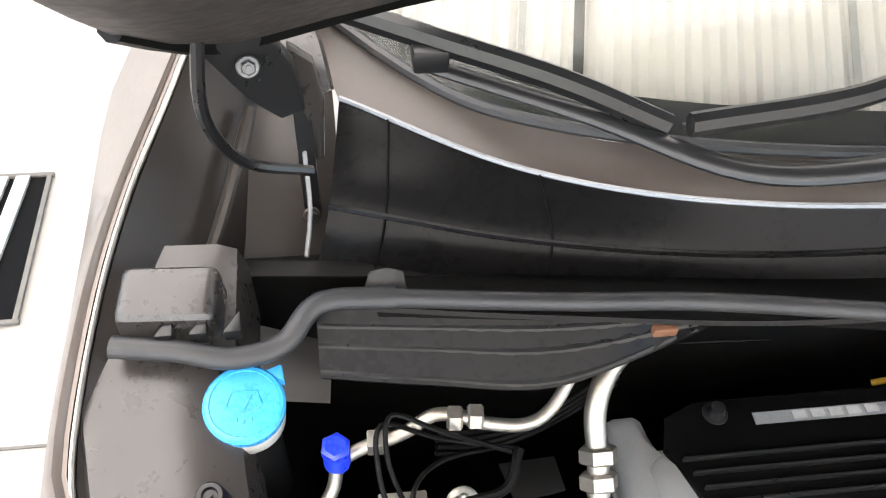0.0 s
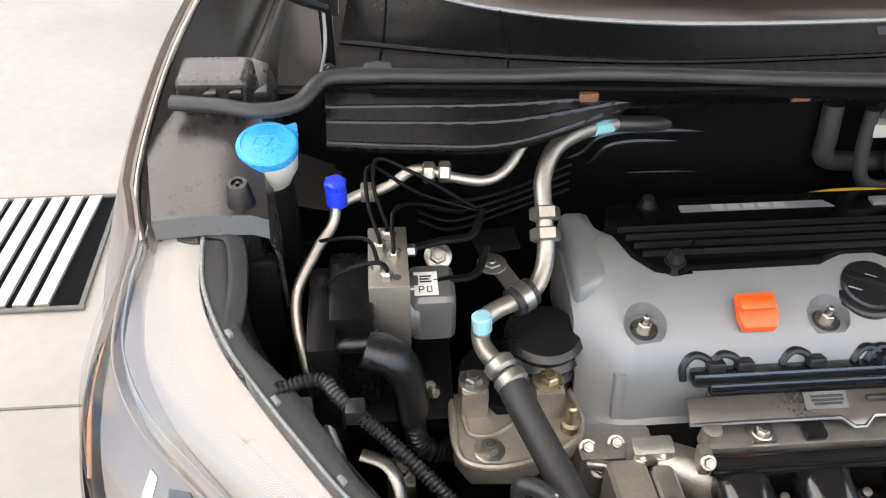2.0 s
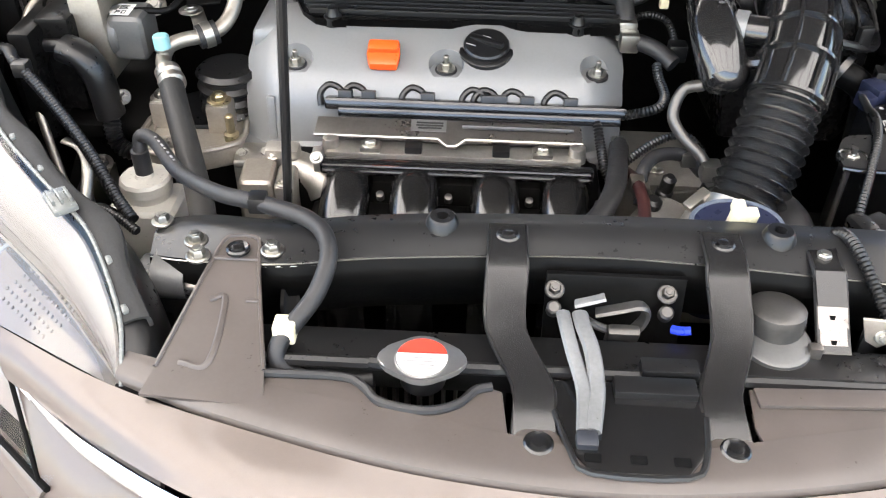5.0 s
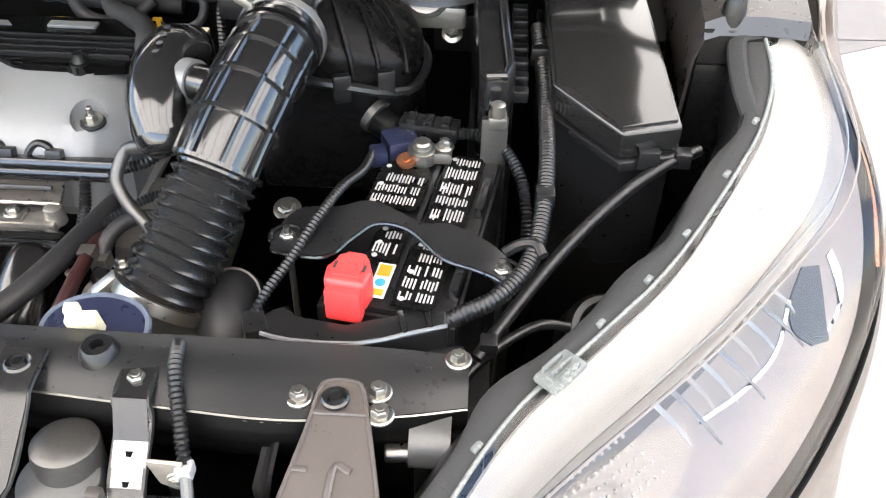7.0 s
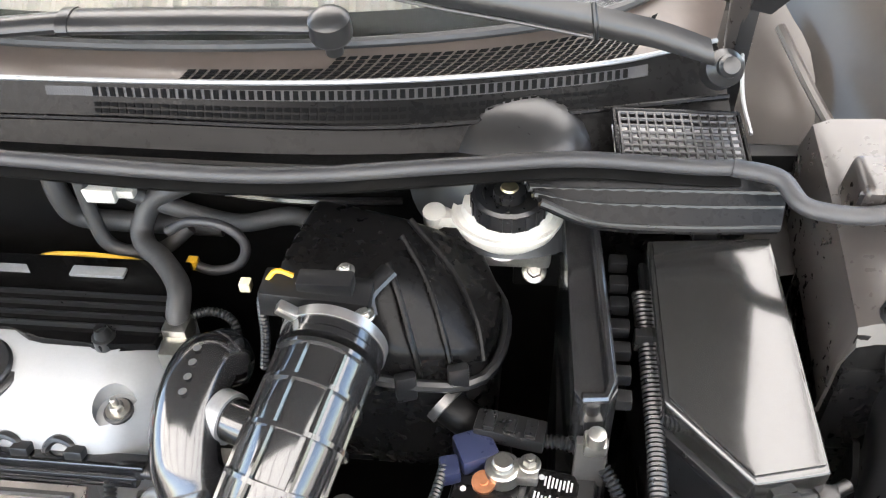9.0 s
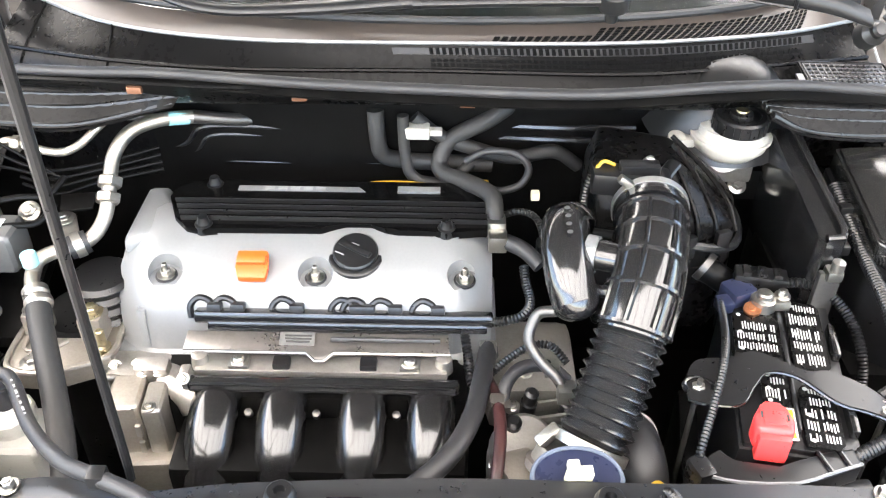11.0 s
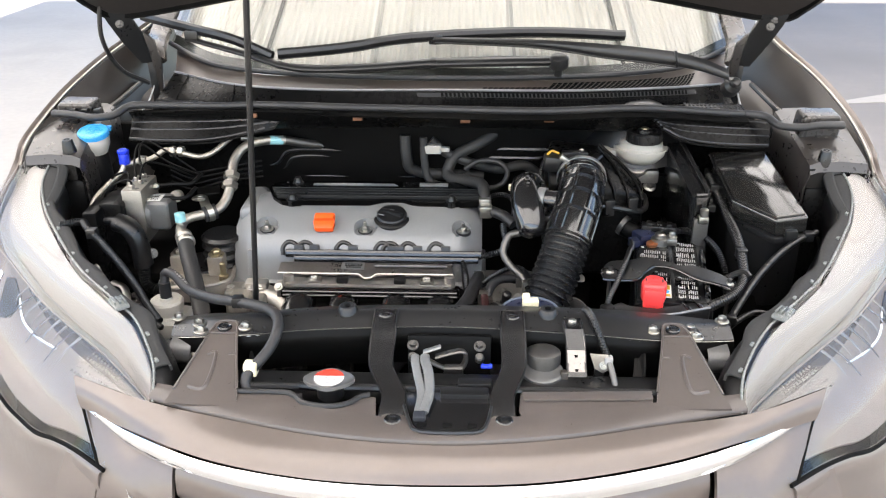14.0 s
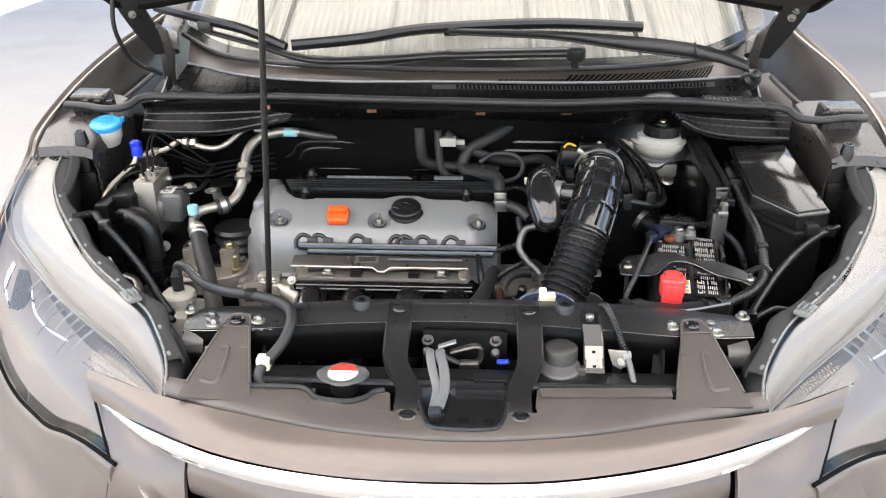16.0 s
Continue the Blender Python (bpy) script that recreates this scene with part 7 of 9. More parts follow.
# ---- battery ----
def battery():
    t = thing("battery", (0.40, 0.235, 0.69), "black car battery with white-lettered labels and a red terminal cover", "battery")

    def R(u, v, z):
        # the battery stands a little askew in its tray
        return Vector((0.315 + 0.986 * u + 0.164 * v, 0.118 - 0.164 * u + 0.986 * v, z))

    def slab(bm, u0, u1, v0, v1, z0, z1, bev=0.003):
        return prism(bm, [R(u0, v0, z0), R(u1, v0, z0), R(u1, v1, z0), R(u0, v1, z0)], (0, 0, z1 - z0), bev=bev)

    top = 0.893
    bm = B()
    slab(bm, 0.0, 0.132, 0.0, 0.256, 0.69, 0.888, 0.006)
    part("case", bm, BLACK, t)
    bm = B()
    slab(bm, 0.004, 0.128, 0.004, 0.252, 0.884, 0.895, 0.004)
    slab(bm, 0.0625, 0.0685, 0.03, 0.245, 0.89, 0.899, 0.002)
    lid = part("lid", bm, BLACK, t)
    for v0, v1 in ((0.15, 0.205), (0.03, 0.09)):
        bm = B()
        slab(bm, 0.118, 0.127, v0, v1, 0.89, 0.908, 0.003)
        part("carry_handle", bm, GLOSS, t)
    rnd = random.Random(4)

    def label(u0, u1, v0, v1, head):
        z = 0.8995
        bm = B()
        prism(bm, [R(*q, z) for q in ((u0, v0), (u1 - 0.006, v0), (u1, v0 + 0.008), (u1, v1 - 0.008), (u1 - 0.006, v1), (u0 + 0.006, v1), (u0, v1 - 0.01))], (0, 0, 0.0008), bev=0)
        lb = part("label", bm, SATIN, t, "black label with white print")
        bm = B()
        y = v0 + 0.006
        while y < v1 - 0.012:
            tall = min(rnd.uniform(0.012, 0.024), v1 - 0.005 - y)
            first = 0.011 if y > v1 - head - 0.02 else 0.004
            a = u0 + first
            while a < u1 - 0.005:
                lo, hi = y + rnd.uniform(0, 0.25) * tall, y + tall * rnd.uniform(0.8, 1.0)
                if rnd.random() < 0.93:
                    prism(bm, [R(a, lo, z + 0.0009), R(a + 0.0017, lo, z + 0.0009), R(a + 0.0017, hi, z + 0.0009), R(a, hi, z + 0.0009)], (0, 0, 0.0005), bev=0)
                a += 0.0034
            y += tall + rnd.uniform(0.002, 0.005)
        part("print", bm, LABELPRINT, lb)
        for f in (0.10, 0.5, 0.93):
            bm = B()
            rev(bm, R(u0 + 0.008, v0 + (v1 - v0) * f, z + 0.0012), (0, 0, 1), [(0, 0.0028), (0.0004, 0.0028), (0.0004, 0.0018)], 16)
            part("symbol", bm, LABELPRINT, lb)

    label(0.006, 0.062, 0.14, 0.214, 0.022)
    label(0.072, 0.114, 0.124, 0.246, 0.018)
    label(0.070, 0.110, 0.006, 0.098, 0.014)
    label(0.030, 0.061, 0.062, 0.110, 0.0)
    bm = B()
    slab(bm, 0.046, 0.062, 0.012, 0.058, 0.8995, 0.9005, 0)
    wl = part("warning_label", bm, WHITE, t, "white label with yellow and blue signs")
    bm = B()
    slab(bm, 0.048, 0.060, 0.040, 0.055, 0.901, 0.9014, 0)
    slab(bm, 0.048, 0.060, 0.014, 0.022, 0.901, 0.9014, 0)
    part("yellow_sign", bm, YELLOW, wl)
    bm = B()
    rev(bm, R(0.054, 0.031, 0.901), (0, 0, 1), [(0, 0.005), (0.0004, 0.005)], 16)
    part("blue_sign", bm, BLUE, wl)
    # negative terminal with its clamp, lug and sensor
    p = R(0.045, 0.232, top)
    bm = B()
    rev(bm, p, (0, 0, 1), [(0, 0.012), (0.028, 0.010), (0.03, 0.008)], 20)
    rev(bm, p + Vector((0, 0, 0.006)), (0, 0, 1), [(0, 0.017), (0.014, 0.016), (0.016, 0.013)], 20)
    box(bm, p + Vector((0.022, 0, 0.014)), (0.02, 0.022, 0.014), bev=0.003)
    nt_ = part("negative_clamp", bm, STEEL, t, "lead-grey negative clamp")
    hexbolt(nt_, "nut", p + Vector((0.024, 0.004, 0.021)), 0.006, 0.009)
    bm = B()
    rev(bm, p + Vector((-0.016, -0.012, 0.010)), (-0.1, -0.2, 1), [(0, 0.011), (0.004, 0.011), (0.004, 0.004), (0.0055, 0.004)], 20)
    part("ring_lug", bm, COPPER, nt_, "copper ring lug")
    bm = B()
    box(bm, p + Vector((-0.026, 0.020, 0.012)), (0.036, 0.034, 0.022), (0, 0, 25), bev=0.004)
    box(bm, p + Vector((-0.048, 0.0, 0.008)), (0.018, 0.022, 0.018), (0, 0, 15), bev=0.003)
    part("sensor_body", bm, NAVY, t, "dark blue current sensor")
    bm = B()
    box(bm, p + Vector((0.005, 0.038, 0.022)), (0.066, 0.026, 0.018), (0, 0, -10), bev=0.003)
    for k in range(3):
        box(bm, p + Vector((-0.014 + k * 0.019, 0.0395 - k * 0.0035, 0.033)), (0.010, 0.018, 0.006), (0, 0, -10), bev=0.001)
    part("fuse_holder", bm, BLACK, t)
    # red cover: wide shoulders and a narrower skirt, with an embossed panel
    bm = B()
    prism(bm, [R(u, v, 0.894) for u, v in ((0.012, -0.004), (0.050, -0.004), (0.053, 0.016), (0.045, 0.030), (0.040, 0.040), (0.022, 0.040), (0.017, 0.030), (0.009, 0.016))], (0, 0, 0.034), bev=0.006, seg=3)
    slab(bm, 0.014, 0.048, -0.012, 0.004, 0.886, 0.922, 0.004)
    rc = part("positive_cover", bm, RED, t, "red plastic positive terminal cover")
    bm = B()
    slab(bm, 0.019, 0.043, 0.004, 0.024, 0.926, 0.9295, 0.0012)
    part("embossed_panel", bm, RED, rc)
    for u in (0.0175, 0.0445):
        bm = B()
        slab(bm, u - 0.0012, u + 0.0012, 0.012, 0.021, 0.9275, 0.9288, 0)
        part("slot", bm, DARKPRINT, rc)


battery()


def battery_clamp():
    c = thing("battery_clamp", (0.39, 0.19, 0.8), "black battery hold-down bar with two hooked rods", "battery clamp")
    up = [(0.268, 0.186, 0.908), (0.278, 0.212, 0.91), (0.292, 0.224, 0.912), (0.325, 0.225, 0.914), (0.347, 0.234, 0.915), (0.366, 0.231, 0.915), (0.407, 0.206, 0.914), (0.434, 0.208, 0.912), (0.473, 0.188, 0.907), (0.494, 0.166, 0.90)]
    lo = [(0.268, 0.165, 0.908), (0.285, 0.158, 0.91), (0.322, 0.156, 0.912), (0.343, 0.182, 0.914), (0.364, 0.203, 0.915), (0.396, 0.196, 0.914), (0.429, 0.162, 0.911), (0.455, 0.154, 0.908), (0.476, 0.148, 0.904), (0.490, 0.142, 0.898)]
    bm = B()
    sheet(bm, loft_grid([up, lo], 36, 1), -0.006)
    bar = part("bar", bm, BLACK, c)
    for line, d in ((up, -0.002), (lo, 0.002)):
        bm = B()
        tube(bm, [(x, y + d, z + 0.002) for x, y, z in line], 0.0028, 8, 5)
        part("raised_edge", bm, GLOSS, bar)
    for q in ((0.281, 0.182, 0.911), (0.484, 0.157, 0.903)):
        hexbolt(c, "nut", q, 0.007, 0.008)
        bm = B()
        tube(bm, [(q[0], q[1], q[2] + 0.016), (q[0], q[1], 0.70)], 0.0035, 8, 1)
        part("rod", bm, DARKSTEEL, c)
        bm = B()
        tube(bm, [(q[0] + 0.016 * math.cos(radians(k)), q[1] + 0.014 * math.sin(radians(k)), q[2] + 0.004) for k in range(-30, 211, 40)], 0.0032, 8, 3)
        part("retainer", bm, GLOSS, c)
    bm = B()
    tube(bm, [(0.486, 0.182, 0.906), (0.50, 0.188, 0.912), (0.515, 0.184, 0.918), (0.522, 0.172, 0.914)], 0.006, 8, 4)
    part("cable_clip", bm, BLACK, c)


battery_clamp()


def battery_tray():
    t = thing("battery_tray", (0.39, 0.2, 0.55), "black plastic battery tray with a moulded front cable duct", "battery tray")
    out = [(0.262, 0.086), (0.280, 0.104), (0.293, 0.112), (0.302, 0.092), (0.350, 0.084), (0.372, 0.097), (0.40, 0.109), (0.437, 0.116), (0.438, 0.092), (0.40, 0.078), (0.362, 0.064), (0.302, 0.064), (0.274, 0.072)]
    bm = B()
    prism(bm, flat(out, 0.868), (0, 0, 0.028), bev=0.004, seg=3)
    duct = part("front_duct", bm, BLACK, t, "black moulded cable duct")
    bm = B()
    tube(bm, [(0.276, 0.073, 0.897), (0.303, 0.0665, 0.897), (0.361, 0.0665, 0.897), (0.40, 0.080, 0.897), (0.437, 0.093, 0.897)], 0.002, 6, 2)
    part("guard_edge", bm, PALE, duct)
    for x, y in ((0.398, 0.094), (0.420, 0.102)):
        bm = B()
        box(bm, (x, y, 0.895), (0.006, 0.030, 0.008), (0, 0, 15), bev=0.002)
        part("clip_band", bm, GLOSS, duct)
    bm = B()
    box(bm, (0.268, 0.086, 0.885), (0.022, 0.03, 0.03), (0, 0, 20), bev=0.006)
    part("end_plug", bm, BLACK, duct)
    bm = B()
    box(bm, (0.37, 0.078, 0.77), (0.17, 0.02, 0.20), (0, 0, 6), bev=0.004)
    box(bm, (0.40, 0.23, 0.6), (0.18, 0.29, 0.2), (0, 0, -9), bev=0.01)
    part("box", bm, BLACK, t)
    bm = B()
    prism(bm, [(0.235, 0.37, 0.55), (0.25, 0.37, 0.55), (0.25, 0.31, 0.83), (0.235, 0.31, 0.83)], (0.02, 0, 0), bev=0.002)
    br = part("side_bracket", bm, BAY, t)
    hexbolt(br, "bolt", (0.243, 0.332, 0.826), 0.0095, 0.008, (0, -0.3, 1))


battery_tray()


# ---- fuse box, control unit, brake reservoir ----
def fuse_box():
    f = thing("fuse_box", (0.59, 0.42, 0.7), "black under-bonnet fuse box with a clipped lid", "fuse box")
    out = [(0.523, 0.535), (0.640, 0.545), (0.664, 0.320), (0.602, 0.306), (0.532, 0.372)]

    def zt(y):
        return 0.966 + (y - 0.31) * 0.23

    bm = B()
    prism(bm, [(x, y, zt(y) - 0.032) for x, y in out], (0, 0, 0.032), bev=0.004, seg=3)
    lid = part("lid", bm, LIDBLACK, f, "satin black fuse box lid")
    cxx, cyy = 0.592, 0.425
    bm = B()
    inn = [(cxx + (x - cxx) * 0.93, cyy + (y - cyy) * 0.955) for x, y in out]
    prism(bm, [(x, y, zt(y) - 0.001) for x, y in inn], (0, 0, 0.005), bev=0.002)
    part("raised_top", bm, LIDBLACK, lid)
    bm = B()
    rim = [(cxx + (x - cxx) * 1.05, cyy + (y - cyy) * 1.03) for x, y in out]
    prism(bm, [(x, y, zt(y) - 0.046) for x, y in rim], (0, 0, 0.012), bev=0.003)
    part("lid_rim", bm, BLACK, lid)
    bm = B()
    prism(bm, [(cxx + (x - cxx) * 0.96, cyy + (y - cyy) * 0.96, 0.78) for x, y in out], (0, 0, 0.17), bev=0.008)
    part("body", bm, BLACK, f)
    for q in ((0.632, 0.308, 0.935), (0.58, 0.545, 1.005), (0.523, 0.45, 0.97)):
        bm = B()
        box(bm, q, (0.022, 0.012, 0.022), bev=0.002)
        part("clip", bm, BLACK, f)
    bm = B()
    box(bm, (0.59, 0.42, 0.68), (0.12, 0.2, 0.24), bev=0.01)
    part("support", bm, BAY, f)


fuse_box()


def control_unit():
    c = thing("control_unit", (0.47, 0.46, 0.7), "tall flat black engine control unit", "control unit")
    bm = B()
    prism(bm, [(0.443, 0.565, 1.03), (0.475, 0.57, 1.03), (0.493, 0.372, 0.992), (0.485, 0.36, 0.988), (0.463, 0.358, 0.988), (0.455, 0.37, 0.99)], (0, 0, -0.16), bev=0.003)
    part("case", bm, GLOSS, c)
    bm = B()
    tube(bm, [(0.47, 0.56, 1.034), (0.487, 0.375, 0.996), (0.482, 0.363, 0.992), (0.462, 0.361, 0.992)], 0.0055, 10, 1)
    part("rim_line", bm, GLOSS, c)
    for k in range(7):
        bm = B()
        box(bm, (0.500, 0.39 + k * 0.025, 0.955 + k * 0.004), (0.018, 0.014, 0.014), bev=0.002)
        part("connector", bm, BLACK, c)
    bm = B()
    box(bm, (0.476, 0.345, 0.95), (0.02, 0.02, 0.016), bev=0.004)
    rev(bm, (0.476, 0.34, 0.958), (0, 0, 1), [(0, 0.008), (0.014, 0.008), (0.016, 0.005)], 12)
    st = part("ground_stud", bm, STEEL, c)
    bm = B()
    box(bm, (0.474, 0.348, 0.86), (0.028, 0.01, 0.18), bev=0.002)
    part("bracket", bm, DARKSTEEL, c)
    bm = B()
    box(bm, (0.47, 0.46, 0.78), (0.05, 0.2, 0.2), bev=0.004)
    part("mounting", bm, BAY, c)
    hexbolt(c, "bolt", (0.418, 0.574, 0.929), 0.008, 0.008, (0, -0.6, 0.8))
    bm = B()
    box(bm, (0.425, 0.59, 0.925), (0.06, 0.02, 0.05), bev=0.003)
    part("wall_bracket", bm, BAY, c)


control_unit()


def brake_reservoir():
    r = thing("brake_fluid_reservoir", (0.385, 0.55, 0.98), "milky white brake fluid reservoir with a black cap", "reservoir")
    bm = B()
    rev(bm, (0.388, 0.562, 0.985), (0, 0, 1), [(0, 0.02), (0.006, 0.036), (0.02, 0.05), (0.032, 0.053), (0.036, 0.053), (0.04, 0.046), (0.05, 0.044), (0.054, 0.036), (0.056, 0.034)], 36, squash=0.85)
    part("bottle", bm, MILK, r)
    bm = B()
    rev(bm, (0.388, 0.562, 1.018), (0, 0, 1), [(0, 0.0535), (0.0, 0.056), (0.004, 0.056), (0.004, 0.0535)], 36, squash=0.85)
    part("weld_flange", bm, MILK, r)
    bm = B()
    box(bm, (0.325, 0.566, 1.008), (0.03, 0.02, 0.014), bev=0.004)
    rev(bm, (0.314, 0.568, 1.0), (0, -0.2, 1), [(0, 0.012), (0.016, 0.012), (0.017, 0.009)], 20)
    part("mounting_ear", bm, MILK, r)
    bm = B()
    rev(bm, (0.390, 0.546, 1.040), (0, 0, 1), [(0, 0.036), (0.018, 0.036), (0.021, 0.033), (0.021, 0.026), (0.016, 0.024), (0.016, 0.016), (0.024, 0.015), (0.026, 0.01)], 32)
    cap = part("cap", bm, BLACK, r, "ribbed black filler cap")
    for k in range(18):
        bm = B()
        a = 2 * math.pi * k / 18
        box(bm, (0.390 + math.cos(a) * 0.036, 0.546 + math.sin(a) * 0.036, 1.049), (0.003, 0.004, 0.016), (0, 0, math.degrees(a)), bev=0)
        part("knurl", bm, BLACK, cap)
    bm = B()
    rev(bm, (0.390, 0.546, 1.066), (0, 0, 1), [(0, 0.009), (0.002, 0.008)], 16)
    part("centre_mark", bm, BRASS, cap)
    bm = B()
    cyl(bm, (0.385, 0.56, 0.99), (0.385, 0.66, 0.93), 0.03, 20, 0.004)
    box(bm, (0.385, 0.62, 0.95), (0.1, 0.1, 0.03), bev=0.006)
    part("master_cylinder", bm, ALU, r)
    bm = B()
    rev(bm, (0.392, 0.642, 1.035), (0, -0.22, 1), [(-0.03, 0.115), (0.0, 0.094), (0.022, 0.082), (0.040, 0.068), (0.053, 0.05), (0.061, 0.03), (0.063, 0.004)], 48)
    part("cowl_bulge", bm, WIPER, r, "domed black cowl cover over the reservoir")


brake_reservoir()


def cowl_grid():
    g = thing("cowl_side_grid", (0.58, 0.63, 1.07), "black plastic drain grid at the cowl's end", "grid")
    def P(u, v):
        return Vector((0.497, 0.580, 1.080)) + Vector((0.114, 0.006, -0.004)) * u + Vector((-0.004, 0.062, 0.010)) * v
    for k in range(14):
        bm = B()
        tube(bm, [P(k / 13, 0), P(k / 13, 1)], 0.0018, 6, 1)
        part("long_bar", bm, BLACK, g)
    for k in range(8):
        bm = B()
        tube(bm, [P(0, k / 7), P(1, k / 7)], 0.0018, 6, 1)
        part("cross_bar", bm, BLACK, g)
    bm = B()
    prism(bm, [P(-0.04, -0.04) - Vector((0, 0, 0.02)), P(1.04, -0.04) - Vector((0, 0, 0.02)), P(1.04, 1.04) - Vector((0, 0, 0.02)), P(-0.04, 1.04) - Vector((0, 0, 0.02))], (0, 0, 0.004), bev=0)
    part("pale_water_tray", bm, PALE, g)
    bm = B()
    for a, b in (((-0.04, -0.06), (1.04, -0.06)), ((1.04, -0.06), (1.04, 1.06)), ((1.04, 1.06), (-0.04, 1.06)), ((-0.04, 1.06), (-0.04, -0.06))):
        tube(bm, [P(*a), P(*b)], 0.0025, 6, 1)
    part("frame", bm, SATIN, g)


cowl_grid()


# ---- side covers beside the fenders ----
def side_cover(e):
    def xf(p):
        return p if e else mirror(p)
    fl = 1 if e else -1
    s = thing("fender_side_cover", xf((0.75, 0.5, 0.86)), "dark brown-grey moulded cover beside the fender", "cover", "fender side covers")
    A = [(0.695, 0.43, 1.036), (0.70, 0.42, 1.038), (0.76, 0.42, 1.04), (0.80, 0.42, 1.035)]
    rows = [[xf((0.684, y, z - 0.10)), xf((0.686, y, z - 0.03)), xf((0.692, y, z - 0.006)), xf((0.705, y, z)), xf((0.75, y, z + 0.002)), xf((0.797 + (y - 0.42) * 0.05, y, z - 0.002)), xf((0.803 + (y - 0.42) * 0.05, y, z - 0.02))] for y, z in ((0.418, 1.02), (0.424, 1.036), (0.45, 1.042), (0.50, 1.052), (0.555, 1.062), (0.60, 1.068), (0.66, 1.075))]
    bm = B()
    sheet(bm, rows, 0.004 * fl)
    part("top_panel", bm, PANEL, s)
    # lower boxed body
    bm = B()
    c = xf((0.728, 0.50, 0.90))
    box(bm, c, (0.085, 0.17, 0.26), bev=0.012)
    part("lower_body", bm, SATIN, s)
    bm = B()
    c = xf((0.712, 0.425, 0.93))
    box(bm, c, (0.055, 0.03, 0.12), bev=0.01)
    part("front_box", bm, SATIN, s)
    # raised box behind the bracket
    bm = B()
    yb = 0.522 if e else 0.57
    t = [xf(p) for p in ((0.695, yb, 1.058), (0.772, yb + 0.004, 1.058), (0.778, yb + 0.05, 1.058), (0.70, yb + 0.046, 1.058))]
    mid = (Vector(t[0]) + Vector(t[1]) + Vector(t[2]) + Vector(t[3])) / 4
    box(bm, mid + Vector((0, 0, 0.016)), (0.082, 0.054, 0.062), (6, 0, 3 * fl), bev=0.009, seg=3, taper=0.93)
    part("raised_box", bm, PANEL, s)
    # bonnet stop
    q = (0.718, 0.433, 1.028) if e else (-0.773, 0.441, 1.034)
    bm = B()
    rev(bm, (q[0], q[1], q[2] - 0.012), (0, -0.1, 1), [(0, 0.0175), (0.012, 0.0165), (0.014, 0.0145), (0.044, 0.0105), (0.046, 0.009), (0.046, 0.006), (0.043, 0.005), (0.043, 0.002), (0.046, 0.002)], 28)
    part("bonnet_stop", bm, BLACK, s, "screw-in black rubber bonnet stop")
    # dark seal strip along the fender
    bm = B()
    tube(bm, [xf(p) for p in ((0.797, 0.44, 1.036), (0.80, 0.52, 1.052), (0.80, 0.57, 1.062))], 0.0035, 6, 4)
    part("seal_strip", bm, DARKPRINT, s)
    # rear web and fold wear the same shade-darkened brown
    bm = B()
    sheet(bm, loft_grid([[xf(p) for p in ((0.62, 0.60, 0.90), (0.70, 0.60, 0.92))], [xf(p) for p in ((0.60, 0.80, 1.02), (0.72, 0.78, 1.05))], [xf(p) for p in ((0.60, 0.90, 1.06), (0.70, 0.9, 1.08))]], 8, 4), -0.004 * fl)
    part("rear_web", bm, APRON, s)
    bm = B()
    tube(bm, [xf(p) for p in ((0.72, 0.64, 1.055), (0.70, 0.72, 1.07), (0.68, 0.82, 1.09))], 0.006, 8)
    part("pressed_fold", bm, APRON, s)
    bm = B()
    tube(bm, [xf(p) for p in ((0.625, 0.80, 1.13), (0.628, 0.76, 1.10), (0.625, 0.70, 1.075), (0.63, 0.655, 1.06))], 0.0022, 6)
    part("bare_edge", bm, PALE, s)


side_cover(1)
side_cover(0)


def washer_filler():
    w = thing("washer_filler", (-0.752, 0.50, 1.0), "milky washer filler neck with a pale blue cap", "washer filler")
    bm = B()
    rev(bm, (-0.752, 0.518, 1.0), (0, -0.12, 1), [(0.012, 0.02), (0.02, 0.023), (0.032, 0.029), (0.05, 0.030), (0.055, 0.027)], 32)
    part("neck", bm, MILK, w)
    bm = B()
    rev(bm, (-0.752, 0.518, 1.0), (0, -0.12, 1), [(-0.12, 0.022), (0.014, 0.022)], 24)
    part("filler_tube", bm, BLACK, w)
    bm = B()
    ax = Vector((0.02, -0.2, 1))
    c = Vector((-0.752, 0.513, 1.052))
    rev(bm, c, ax, [(0, 0.0312), (0.009, 0.0316), (0.0115, 0.0296), (0.012, 0.0265), (0.0108, 0.026), (0.0108, 0.016)], 40)
    prism(bm, [c + Vector((0.014, 0.024, 0.005)), c + Vector((0.031, 0.014, 0.003)), c + Vector((0.029, 0.029, 0.006))], (0, 0, 0.009), bev=0.002)
    cap = part("cap", bm, BLUE, w, "pale blue snap cap with a raised washer symbol")
    a, b = frame_of(ax)
    o = c + ax.normalized() * 0.011
    X, Y = Vector((1, 0, 0)), Vector((0, 0.98, 0.2))
    bm = B()
    for p in ([(-0.017, -0.002), (-0.012, 0.012), (0.012, 0.012), (0.017, -0.002)], [(-0.017, -0.002), (-0.009, -0.008), (0.0, -0.010), (0.009, -0.008), (0.017, -0.002)], [(0.0, -0.006), (0.007, 0.008)], [(-0.007, -0.014), (-0.007, -0.018)], [(0.0, -0.016), (0.0, -0.02)], [(0.007, -0.014), (0.007, -0.018)]):
        tube(bm, [o + (X * u + Y * v) * 0.8 for u, v in p], 0.001, 6, 1)
    part("washer_symbol", bm, BLUE, cap)


washer_filler()


